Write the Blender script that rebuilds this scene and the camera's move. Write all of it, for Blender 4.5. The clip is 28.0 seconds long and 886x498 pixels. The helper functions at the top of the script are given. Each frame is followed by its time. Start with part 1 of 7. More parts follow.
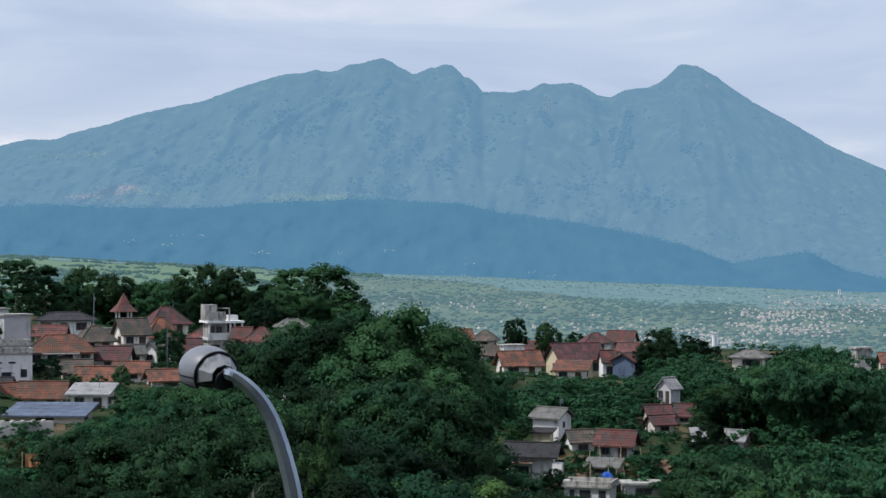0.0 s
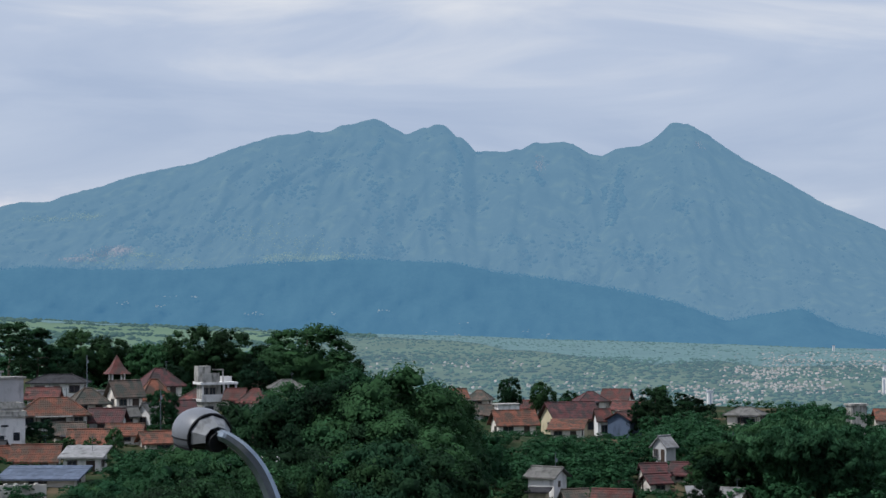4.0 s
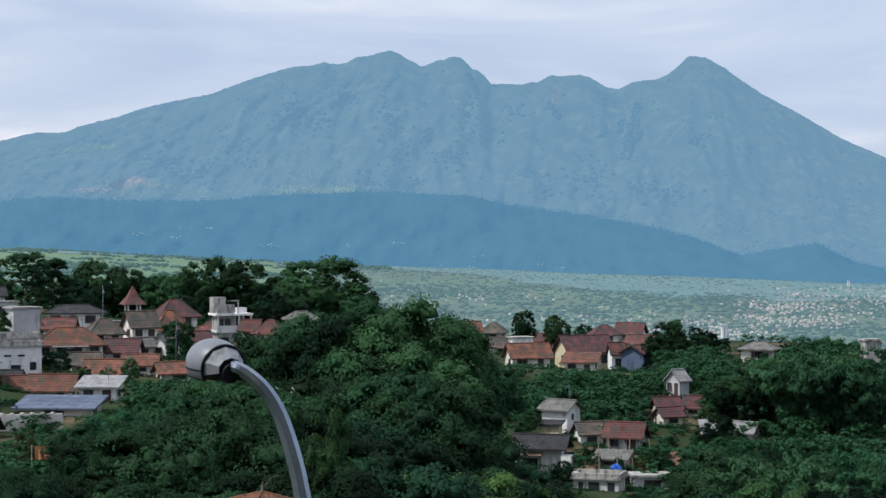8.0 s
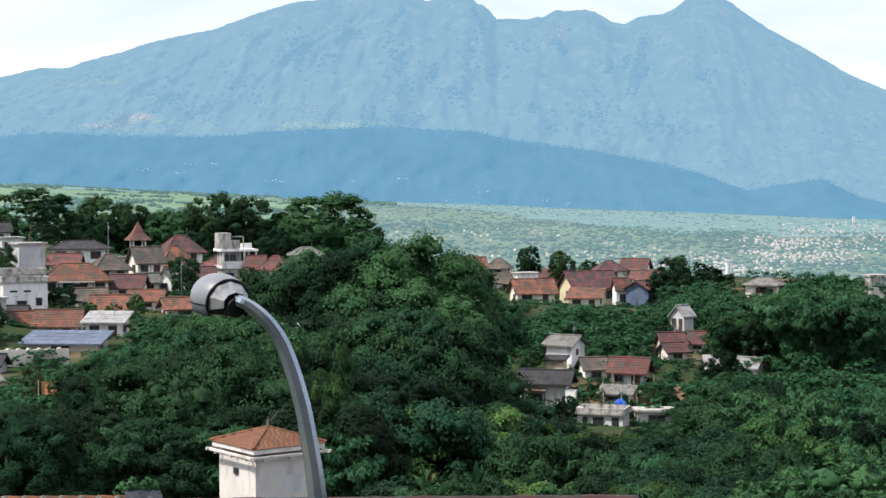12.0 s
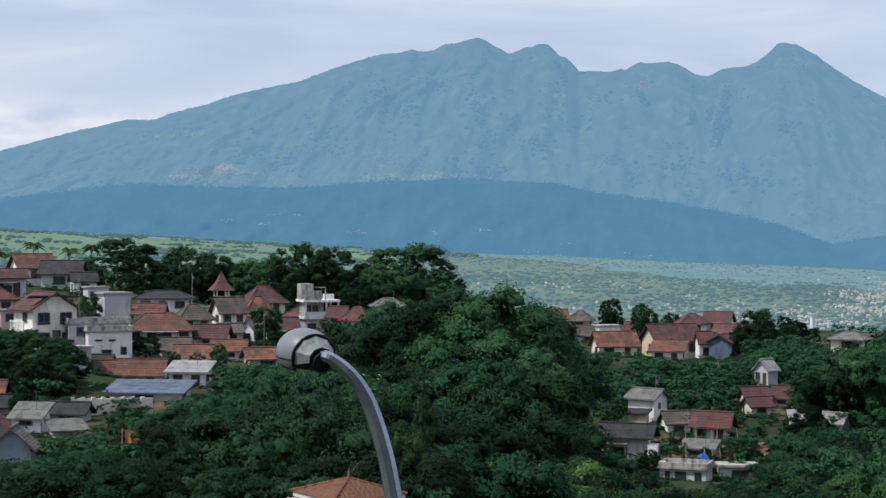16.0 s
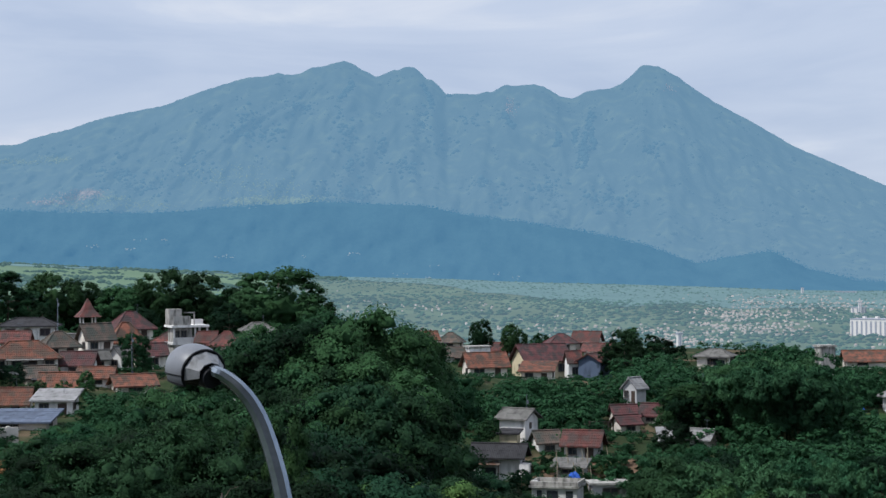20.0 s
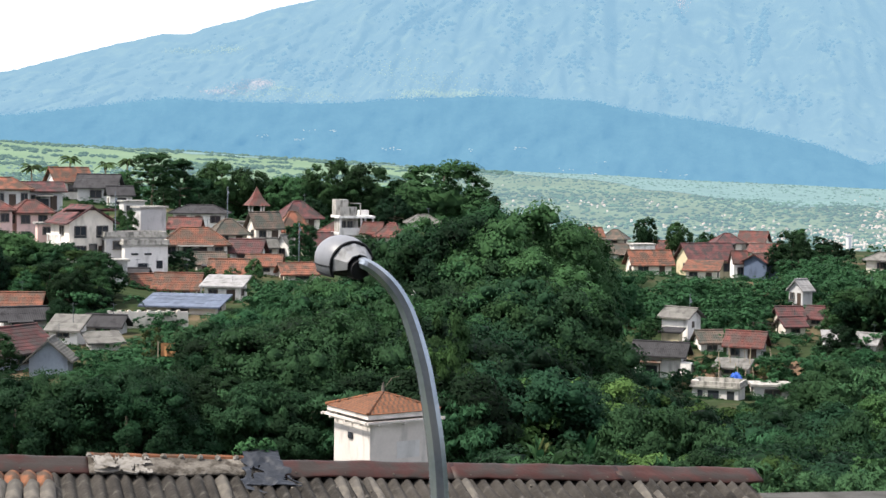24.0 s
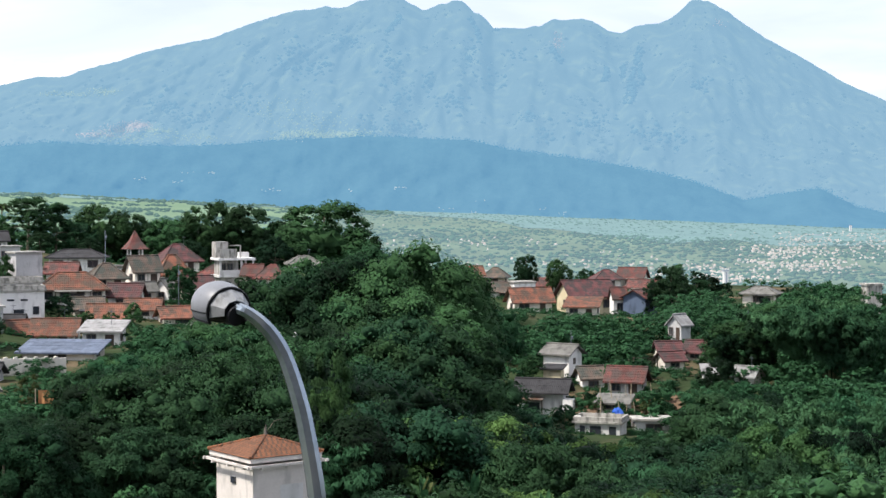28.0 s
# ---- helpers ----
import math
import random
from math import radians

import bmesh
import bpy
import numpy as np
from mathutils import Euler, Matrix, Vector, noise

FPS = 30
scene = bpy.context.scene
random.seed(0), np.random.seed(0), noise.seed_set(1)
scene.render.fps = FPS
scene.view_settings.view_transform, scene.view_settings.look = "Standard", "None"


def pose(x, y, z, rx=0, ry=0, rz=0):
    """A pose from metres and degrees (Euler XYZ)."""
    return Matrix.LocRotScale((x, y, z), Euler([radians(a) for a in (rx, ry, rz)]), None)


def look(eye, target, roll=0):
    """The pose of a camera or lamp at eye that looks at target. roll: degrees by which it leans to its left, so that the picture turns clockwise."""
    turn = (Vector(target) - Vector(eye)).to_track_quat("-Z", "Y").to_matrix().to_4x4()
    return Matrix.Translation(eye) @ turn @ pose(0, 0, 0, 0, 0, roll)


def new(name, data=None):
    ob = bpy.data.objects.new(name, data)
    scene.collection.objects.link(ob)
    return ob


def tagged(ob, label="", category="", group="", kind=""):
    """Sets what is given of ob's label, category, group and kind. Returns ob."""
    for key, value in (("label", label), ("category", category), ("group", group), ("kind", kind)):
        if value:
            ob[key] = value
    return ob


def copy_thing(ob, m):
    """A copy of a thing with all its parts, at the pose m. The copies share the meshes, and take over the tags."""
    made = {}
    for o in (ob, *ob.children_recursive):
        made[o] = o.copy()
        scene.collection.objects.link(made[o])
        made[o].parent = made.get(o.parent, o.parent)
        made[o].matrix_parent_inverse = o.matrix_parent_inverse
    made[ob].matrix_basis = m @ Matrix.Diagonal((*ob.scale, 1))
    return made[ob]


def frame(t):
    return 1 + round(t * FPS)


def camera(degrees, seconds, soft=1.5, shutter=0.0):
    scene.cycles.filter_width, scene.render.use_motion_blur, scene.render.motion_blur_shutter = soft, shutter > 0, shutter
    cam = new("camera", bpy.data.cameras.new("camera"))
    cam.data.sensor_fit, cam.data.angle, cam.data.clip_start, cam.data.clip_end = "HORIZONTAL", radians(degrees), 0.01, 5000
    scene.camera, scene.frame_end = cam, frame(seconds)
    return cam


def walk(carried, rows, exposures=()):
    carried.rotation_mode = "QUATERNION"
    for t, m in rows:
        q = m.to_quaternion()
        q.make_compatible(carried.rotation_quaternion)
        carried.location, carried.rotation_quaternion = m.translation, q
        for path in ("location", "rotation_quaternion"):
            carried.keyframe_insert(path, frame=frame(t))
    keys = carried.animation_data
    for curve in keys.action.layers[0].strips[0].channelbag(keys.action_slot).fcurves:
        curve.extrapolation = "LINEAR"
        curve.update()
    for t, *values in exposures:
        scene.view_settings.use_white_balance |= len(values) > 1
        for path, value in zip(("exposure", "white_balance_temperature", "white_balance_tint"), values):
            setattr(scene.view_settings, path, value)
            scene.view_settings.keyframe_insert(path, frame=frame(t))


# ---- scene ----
# ---- camera and its walk ----
EYE = Vector((0, 0, 30))
cam = camera(29.3, 28.0, soft=1.5)
# seconds, turn to the right, tilt up, roll (degrees), sideways and upward sway (metres)
WALK = (
    (0, 0.04, 0.56, 0.02, -0.005, -0.001), (0.5, 0.00, 0.42, 0.23, 0.067, -0.061), (1, 1.91, 0.09, -0.00, 0.121, -0.111),
    (1.5, 8.29, -0.25, -0.17, 0.136, -0.134), (2, 11.11, -0.51, -0.40, 0.118, -0.120), (2.5, 8.90, -0.44, -0.64, 0.061, -0.057),
    (3, 5.43, 0.27, -0.66, 0.009, 0.010), (3.5, 2.13, 1.59, -0.62, 0.006, 0.014), (4, 0.27, 2.57, -0.42, -0.004, 0.000),
    (4.5, -0.09, 1.46, -0.35, -0.007, -0.003), (6.5, -0.06, 0.72, -0.25, -0.012, -0.021), (7, -0.11, 0.68, -0.22, -0.008, -0.023),
    (7.5, -0.18, 0.55, -0.18, -0.005, -0.015), (8, -0.25, 0.30, -0.07, 0.004, 0.001), (8.5, -0.27, -0.23, -0.08, 0.004, 0.002),
    (9, -0.28, -0.82, -0.02, 0.000, 0.004), (9.5, -0.31, -1.49, -0.04, 0.008, 0.005), (10, -0.31, -1.94, -0.02, 0.005, -0.003),
    (10.5, -0.35, -2.26, -0.07, 0.005, -0.009), (11, -0.38, -2.26, -0.05, 0.007, -0.007), (11.5, -0.40, -2.14, -0.03, 0.007, -0.003),
    (12, -0.42, -1.87, -0.08, 0.007, -0.004), (12.5, -0.39, -1.50, 0.12, 0.007, 0.001), (13, 0.34, -0.96, 0.49, 0.009, 0.005),
    (13.5, 1.91, -0.19, 0.93, 0.029, 0.019), (15.5, 0.67, 0.39, 0.30, 0.003, 0.012), (16, -3.18, -0.13, 0.18, -0.010, 0.016),
    (16.5, -9.11, -0.61, 0.25, -0.026, 0.019), (17, -8.32, -0.59, 0.29, -0.051, 0.020), (17.5, 0.76, -0.05, 0.44, -0.077, 0.016),
    (18, 3.26, 0.80, 0.35, -0.104, 0.008), (18.5, 2.48, 1.48, 0.04, -0.106, 0.010), (19, 2.79, 1.42, -0.39, -0.104, -0.005),
    (19.5, 2.56, 0.92, -0.42, -0.103, -0.027), (20, 1.25, 0.63, -0.51, -0.104, -0.030), (20.5, 0.37, 0.44, -0.30, -0.107, -0.029),
    (21, -0.38, 0.13, 0.01, -0.109, -0.027), (21.5, -1.33, -0.81, 0.36, -0.104, -0.030), (22, -2.67, -2.58, 0.67, -0.094, -0.034),
    (22.5, -4.40, -3.53, 0.81, -0.028, -0.034), (24.5, -4.17, -2.82, 0.51, -0.025, -0.023), (25, -3.58, -2.89, 0.31, -0.024, -0.023),
    (25.5, -2.99, -2.96, 0.16, -0.023, -0.021), (26, -2.39, -3.01, -0.04, -0.025, -0.021), (26.5, -1.98, -3.05, -0.09, -0.018, -0.014),
    (27, -1.68, -2.98, -0.16, -0.014, -0.009), (27.5, -1.12, -2.96, -0.09, -0.010, -0.006), (28, -0.32, -1.57, -0.07, -0.009, -0.008),
)


def view_row(turn, tilt, roll, sway, lift):
    eye = EYE + Vector((sway, 0, lift))
    a, b = radians(turn), radians(tilt)
    way = Vector((math.sin(a) * math.cos(b), math.cos(a) * math.cos(b), math.sin(b)))
    return look(eye, eye + way * 100, roll)


walk(cam, [(t, view_row(*r)) for t, *r in WALK], exposures=(
    (0, 0.02, 6250, 10), (1, -0.02, 6250, 10), (2, -0.05, 6250, 10), (3, -0.03, 6250, 10), (3.5, -0.15, 6220, 10), (4, -0.20, 6200, 10),
    (4.5, -0.18, 6200, 10), (5.5, -0.10, 6250, 10), (6.5, -0.02, 6250, 10), (8, 0.10, 6300, 10), (9, 0.36, 6575, 10), (10, 0.55, 6600, 11),
    (11, 0.85, 7080, 12), (12, 0.75, 6820, 11), (13, 0.55, 6700, 11), (13.5, 0.22, 6390, 10), (15.5, 0.05, 6345, 10), (16, 0.08, 6345, 10),
    (17, 0.20, 6400, 10), (18, 0.08, 6300, 10), (18.5, -0.08, 6220, 10), (19, -0.20, 6180, 10), (19.5, -0.10, 6220, 10), (20, -0.02, 6250, 10),
    (21, 0.04, 6280, 10), (22, 0.67, 6600, 11), (22.5, 1.02, 7050, 12), (24.5, 0.97, 7100, 12), (26.5, 0.95, 7150, 12), (27.5, 0.95, 7120, 12), (28, 0.75, 6850, 11),
))

# ---- sky and sun ----
SUN_TURN, SUN_UP = radians(-112), radians(57)   # bearing from straight ahead, height
world = bpy.data.worlds.new("sky")
scene.world = world
world.use_nodes = True
wn, wl = world.node_tree.nodes, world.node_tree.links
wn.clear()
w_out = wn.new("ShaderNodeOutputWorld")
w_bg = wn.new("ShaderNodeBackground")
w_sky = wn.new("ShaderNodeTexSky")
w_sky.sky_type = "NISHITA"
w_sky.sun_disc = False
w_sky.sun_elevation, w_sky.sun_rotation = SUN_UP, SUN_TURN
w_sky.air_density, w_sky.dust_density = 1.0, 1.5
w_dim = wn.new("ShaderNodeVectorMath")
w_dim.operation = "SCALE"
w_dim.inputs["Scale"].default_value = 0.10
w_co = wn.new("ShaderNodeTexCoord")
w_map = wn.new("ShaderNodeMapping")
w_map.inputs["Scale"].default_value = (1.0, 1.0, 6.0)
w_map.inputs["Location"].default_value = (0.37, 0.1, 0.2)
w_n1 = wn.new("ShaderNodeTexNoise")
w_n1.inputs["Scale"].default_value = 3.4
w_n1.inputs["Detail"].default_value = 7
w_n1.inputs["Roughness"].default_value = 0.52
w_n1.inputs["Distortion"].default_value = 0.6
w_tone = wn.new("ShaderNodeValToRGB")
w_tone.color_ramp.elements[0].position, w_tone.color_ramp.elements[0].color = 0.34, (0.51, 0.592, 0.76, 1)
w_tone.color_ramp.elements[1].position, w_tone.color_ramp.elements[1].color = 0.68, (0.91, 0.915, 0.945, 1)
e = w_tone.color_ramp.elements.new(0.50)
e.color = (0.62, 0.688, 0.83, 1)
w_mix = wn.new("ShaderNodeMix")
w_mix.data_type = "RGBA"
w_mix.inputs[0].default_value = 0.86
wl.new(w_sky.outputs[0], w_dim.inputs[0])
wl.new(w_co.outputs["Generated"], w_map.inputs[0])
wl.new(w_map.outputs[0], w_n1.inputs["Vector"])
wl.new(w_n1.outputs[0], w_tone.inputs[0])
wl.new(w_dim.outputs[0], w_mix.inputs[6])
wl.new(w_tone.outputs[0], w_mix.inputs[7])
# low cumulus banks near the horizon
w_n2 = wn.new("ShaderNodeTexNoise")
w_n2.inputs["Scale"].default_value, w_n2.inputs["Detail"].default_value, w_n2.inputs["Roughness"].default_value = 7.5, 6, 0.5
w_map2 = wn.new("ShaderNodeMapping")
w_map2.inputs["Scale"].default_value, w_map2.inputs["Location"].default_value = (1.0, 1.0, 2.6), (0.3, 0.0, 0.0)
w_puff = wn.new("ShaderNodeMapRange")
w_puff.inputs[1].default_value, w_puff.inputs[2].default_value = 0.44, 0.58
w_z = wn.new("ShaderNodeSeparateXYZ")
w_low = wn.new("ShaderNodeMapRange")
w_low.inputs[1].default_value, w_low.inputs[2].default_value = 0.094, 0.066
w_low.interpolation_type = "SMOOTHSTEP"
w_both = wn.new("ShaderNodeMath")
w_both.operation = "MULTIPLY"
w_white = wn.new("ShaderNodeMix")
w_white.data_type = "RGBA"
w_white.inputs[7].default_value = (0.97, 0.93, 0.93, 1)
wl.new(w_co.outputs["Generated"], w_map2.inputs[0])
wl.new(w_map2.outputs[0], w_n2.inputs["Vector"])
wl.new(w_n2.outputs[0], w_puff.inputs[0])
wl.new(w_co.outputs["Generated"], w_z.inputs[0])
wl.new(w_z.outputs["Z"], w_low.inputs[0])
wl.new(w_puff.outputs[0], w_both.inputs[0])
wl.new(w_low.outputs[0], w_both.inputs[1])
w_side = wn.new("ShaderNodeMapRange")
w_side.inputs[1].default_value, w_side.inputs[2].default_value = -0.14, -0.24
w_side.interpolation_type = "SMOOTHSTEP"
w_bank = wn.new("ShaderNodeMath")
w_bank.operation = "MULTIPLY"
wl.new(w_z.outputs["X"], w_side.inputs[0])
wl.new(w_both.outputs[0], w_bank.inputs[0])
wl.new(w_side.outputs[0], w_bank.inputs[1])
wl.new(w_bank.outputs[0], w_white.inputs[0])
wl.new(w_mix.outputs[2], w_white.inputs[6])
wl.new(w_white.outputs[2], w_bg.inputs[0])
wl.new(w_bg.outputs[0], w_out.inputs[0])
sun_data = bpy.data.lights.new("sun", "SUN")
sun_data.energy, sun_data.angle, sun_data.color = 4.0, radians(5), (1.0, 0.965, 0.905)
sun = new("sun", sun_data)
sun.matrix_world = look((0, 0, 400), (-math.sin(SUN_TURN) * 300, -math.cos(SUN_TURN) * 300, 400 - 300 * math.tan(SUN_UP)))


# ---- materials ----
def material(name, color, rough=0.85, vary=0.25, scale=1.2, fine=14.0, bump=0.3, bump_size=0.02, stain=None, stain_at=0.62,
             wave=0.0, wave_axis="X", wave_depth=0.03, island=0.0, lucent=0.0, metal=0.0, own=0.06, glow=None, glow_power=0.0, spec=0.3):
    """A weathered surface: colour changing at two sizes, fine relief, stains, and ribs where wave is their pitch."""
    m = bpy.data.materials.new(name)
    m.use_nodes = True
    n, l = m.node_tree.nodes, m.node_tree.links
    p = n["Principled BSDF"]
    p.inputs["Roughness"].default_value, p.inputs["Metallic"].default_value = rough, metal
    p.inputs["Specular IOR Level"].default_value = spec
    co = n.new("ShaderNodeTexCoord")
    big, small = n.new("ShaderNodeTexNoise"), n.new("ShaderNodeTexNoise")
    big.inputs["Scale"].default_value, small.inputs["Scale"].default_value = scale, fine
    big.inputs["Detail"].default_value, small.inputs["Detail"].default_value = 5, 4
    l.new(co.outputs["Object"], big.inputs["Vector"])
    l.new(co.outputs["Object"], small.inputs["Vector"])
    add = n.new("ShaderNodeMath")
    add.operation = "MULTIPLY_ADD"
    add.inputs[1].default_value = 0.45
    l.new(small.outputs[0], add.inputs[0])
    l.new(big.outputs[0], add.inputs[2])
    value = add.outputs[0]
    if own:
        info = n.new("ShaderNodeObjectInfo")
        more = n.new("ShaderNodeMath")
        more.operation = "MULTIPLY_ADD"
        more.inputs[1].default_value = own * 2
        l.new(info.outputs["Random"], more.inputs[0])
        l.new(value, more.inputs[2])
        value = more.outputs[0]
    if island:
        geo = n.new("ShaderNodeNewGeometry")
        more = n.new("ShaderNodeMath")
        more.operation = "MULTIPLY_ADD"
        more.inputs[1].default_value = island
        l.new(geo.outputs["Random Per Island"], more.inputs[0])
        l.new(value, more.inputs[2])
        value = more.outputs[0]
    mid = 0.72 + own + island / 2
    ramp = n.new("ShaderNodeMapRange")
    ramp.inputs[1].default_value, ramp.inputs[2].default_value = mid - 0.32, mid + 0.32
    ramp.inputs[3].default_value, ramp.inputs[4].default_value = 1 - vary, 1 + vary
    ramp.clamp = False
    l.new(value, ramp.inputs[0])
    tone = n.new("ShaderNodeVectorMath")
    tone.operation = "SCALE"
    tone.inputs[0].default_value = color
    l.new(ramp.outputs[0], tone.inputs["Scale"])
    out = tone.outputs[0]
    if stain:
        spots = n.new("ShaderNodeTexNoise")
        spots.inputs["Scale"].default_value, spots.inputs["Detail"].default_value = scale * 1.7, 8
        shift = n.new("ShaderNodeMapping")
        shift.inputs["Location"].default_value = (4.1, 2.2, 7.7)
        shift.inputs["Scale"].default_value = (1.3, 1.3, 0.45)
        l.new(co.outputs["Object"], shift.inputs[0])
        l.new(shift.outputs[0], spots.inputs["Vector"])
        edge = n.new("ShaderNodeMapRange")
        edge.inputs[1].default_value, edge.inputs[2].default_value = stain_at - 0.09, stain_at + 0.09
        l.new(spots.outputs[0], edge.inputs[0])
        blend = n.new("ShaderNodeMix")
        blend.data_type = "RGBA"
        blend.inputs[7].default_value = (*stain, 1)
        l.new(edge.outputs[0], blend.inputs[0])
        l.new(out, blend.inputs[6])
        out = blend.outputs[2]
    l.new(out, p.inputs["Base Color"])
    height = small.outputs[0]
    if wave:
        ribs = n.new("ShaderNodeTexWave")
        ribs.bands_direction = wave_axis
        ribs.inputs["Scale"].default_value = 0.314 / wave
        ribs.inputs["Distortion"].default_value = 0.3
        l.new(co.outputs["Object"], ribs.inputs["Vector"])
        rb = n.new("ShaderNodeBump")
        rb.inputs["Distance"].default_value = wave_depth
        l.new(ribs.outputs[1], rb.inputs["Height"])
    bp = n.new("ShaderNodeBump")
    bp.inputs["Strength"].default_value, bp.inputs["Distance"].default_value = bump, bump_size
    l.new(height, bp.inputs["Height"])
    if wave:
        l.new(rb.outputs[0], bp.inputs["Normal"])
    l.new(bp.outputs[0], p.inputs["Normal"])
    # emission carries the painted haze of far things, which are no lamps
    if glow:
        p.inputs["Emission Color"].default_value = (*glow, 1)
        p.inputs["Emission Strength"].default_value = glow_power
    if lucent:
        thin = n.new("ShaderNodeBsdfTranslucent")
        l.new(out, thin.inputs[0])
        both = n.new("ShaderNodeMixShader")
        both.inputs[0].default_value = lucent
        l.new(p.outputs[0], both.inputs[1])
        l.new(thin.outputs[0], both.inputs[2])
        l.new(both.outputs[0], n["Material Output"].inputs[0])
    return m


def foliage(name, color, other=None, vary=0.58, island=0.07, lucent=0.30):
    """Leaves: tone changing from limb to limb and leaf to leaf, hue from plant to plant (other is the far end of its range)."""
    m = material(name, color, rough=0.6, vary=vary, scale=0.30, fine=7.0, bump=0.8, bump_size=0.14, island=island, lucent=lucent, own=0.34, spec=0.05)
    if other:
        n, l = m.node_tree.nodes, m.node_tree.links
        base = n["Principled BSDF"].inputs["Base Color"].links[0].from_node
        info, step, part_of = n.new("ShaderNodeObjectInfo"), n.new("ShaderNodeMath"), n.new("ShaderNodeMath")
        step.operation, part_of.operation = "MULTIPLY", "FRACT"
        step.inputs[1].default_value = 7.31
        hue = n.new("ShaderNodeMix")
        hue.data_type = "RGBA"
        hue.inputs[6].default_value, hue.inputs[7].default_value = (*color, 1), (*other, 1)
        l.new(info.outputs["Random"], step.inputs[0])
        l.new(step.outputs[0], part_of.inputs[0])
        l.new(part_of.outputs[0], hue.inputs[0])
        l.new(hue.outputs[2], base.inputs[0])
    return m


LEAF = {
    "broad": foliage("broad_leaf", (0.0179, 0.0612, 0.0289), (0.0316, 0.0745, 0.0289)),
    "dark": foliage("dark_leaf", (0.0105, 0.0337, 0.0183), (0.0179, 0.0439, 0.0193)),
    "bamboo": foliage("bamboo_leaf", (0.0255, 0.0810, 0.0403), (0.0387, 0.0880, 0.0403)),
    "bright": foliage("bright_leaf", (0.0304, 0.0880, 0.0379), (0.0524, 0.1000, 0.0310)),
    "dry": foliage("dry_leaf", (0.082, 0.100, 0.039)),
    "palm": foliage("palm_leaf", (0.038, 0.069, 0.025)),
    "near": foliage("near_leaf", (0.024, 0.048, 0.029), lucent=0.12),
}
BARK = material("bark", (0.085, 0.072, 0.056), scale=2.5, fine=20, bump=0.8, stain=(0.04, 0.045, 0.03))
CULM = material("bamboo_culm", (0.075, 0.085, 0.040), scale=2.5, fine=20, bump=0.3)
PALE_BARK = material("pale_bark", (0.32, 0.27, 0.20), scale=2.5, fine=20, bump=0.6)
GROUND = material("hill_ground", (0.026, 0.040, 0.018), rough=1, vary=0.55, scale=0.05, fine=0.9, bump=0.8, bump_size=0.3,
                  stain=(0.105, 0.080, 0.052), stain_at=0.60, own=0, spec=0.05)
WALLS = {
    "cream": (0.72, 0.67, 0.61), "white": (0.75, 0.74, 0.73), "grey": (0.47, 0.47, 0.48), "palegrey": (0.55, 0.545, 0.545),
    "pink": (0.74, 0.52, 0.49), "bluegrey": (0.29, 0.34, 0.41), "yellow": (0.55, 0.48, 0.33), "slate": (0.080, 0.110, 0.170),
}
WALL = {k: material(k + "_plaster", c, vary=0.16, scale=0.5, fine=6, bump=0.2, stain=tuple(v * 0.60 for v in c), stain_at=0.60)
        for k, c in WALLS.items()}
TILES = {"redtile": (0.132, 0.048, 0.042), "darkred": (0.092, 0.036, 0.037), "orangetile": (0.162, 0.064, 0.042), "browntile": (0.105, 0.078, 0.064)}
ROOF = {k: material(k, c, vary=0.5, scale=0.55, fine=7, bump=0.5, stain=(c[0] * 0.36 + 0.014, c[1] * 0.5 + 0.018, c[2] * 0.5 + 0.018), stain_at=0.50,
                    wave=0.26, wave_axis="X", wave_depth=0.02, own=0.14, island=0.15) for k, c in TILES.items()}
SHEETS = {"darkroof": (0.040, 0.040, 0.044), "asbestos": (0.130, 0.128, 0.122), "whitesheet": (0.24, 0.24, 0.245), "bluesheet": (0.115, 0.142, 0.20)}
ROOF.update({k: material(k, c, rough=0.85, spec=0.12, vary=0.3, scale=0.7, fine=5, bump=0.3, stain=tuple(v * 0.6 for v in c), stain_at=0.60,
                         wave=0.2, wave_axis="X", wave_depth=0.02, own=0.1, island=0.18) for k, c in SHEETS.items()})
CONCRETE = material("weathered_concrete", (0.36, 0.35, 0.33), vary=0.25, scale=0.9, fine=9, bump=0.4, stain=(0.13, 0.13, 0.12), stain_at=0.56)
ROOF["concrete"] = CONCRETE
# window panes, and dark slabs that stand for shaded openings
GLASS_AND_GAPS = material("dark_glass_and_gaps", (0.03, 0.035, 0.045), rough=0.12, vary=0.1, bump=0.0, spec=0.6)
FRAME = material("window_frame_paint", (0.13, 0.115, 0.105), rough=0.6, vary=0.1)
DOOR = material("brown_door_wood", (0.060, 0.042, 0.034), rough=0.6, vary=0.25)
METAL = material("galvanised_steel", (0.26, 0.31, 0.37), rough=0.22, vary=0.35, scale=4, fine=50, bump=0.15, bump_size=0.002,
                 metal=0.72, stain=(0.36, 0.40, 0.44), stain_at=0.60)
BLUE = material("blue_tarpaulin", (0.02, 0.09, 0.42), rough=0.5, vary=0.2)


# ---- mesh helpers ----
def part(name, bm, mat, parent=None, label=""):
    me = bpy.data.meshes.new(name)
    bm.to_mesh(me)
    bm.free()
    me.materials.append(mat)
    ob = new(name, me)
    ob.parent = parent
    if label:
        ob["label"] = label
    return ob


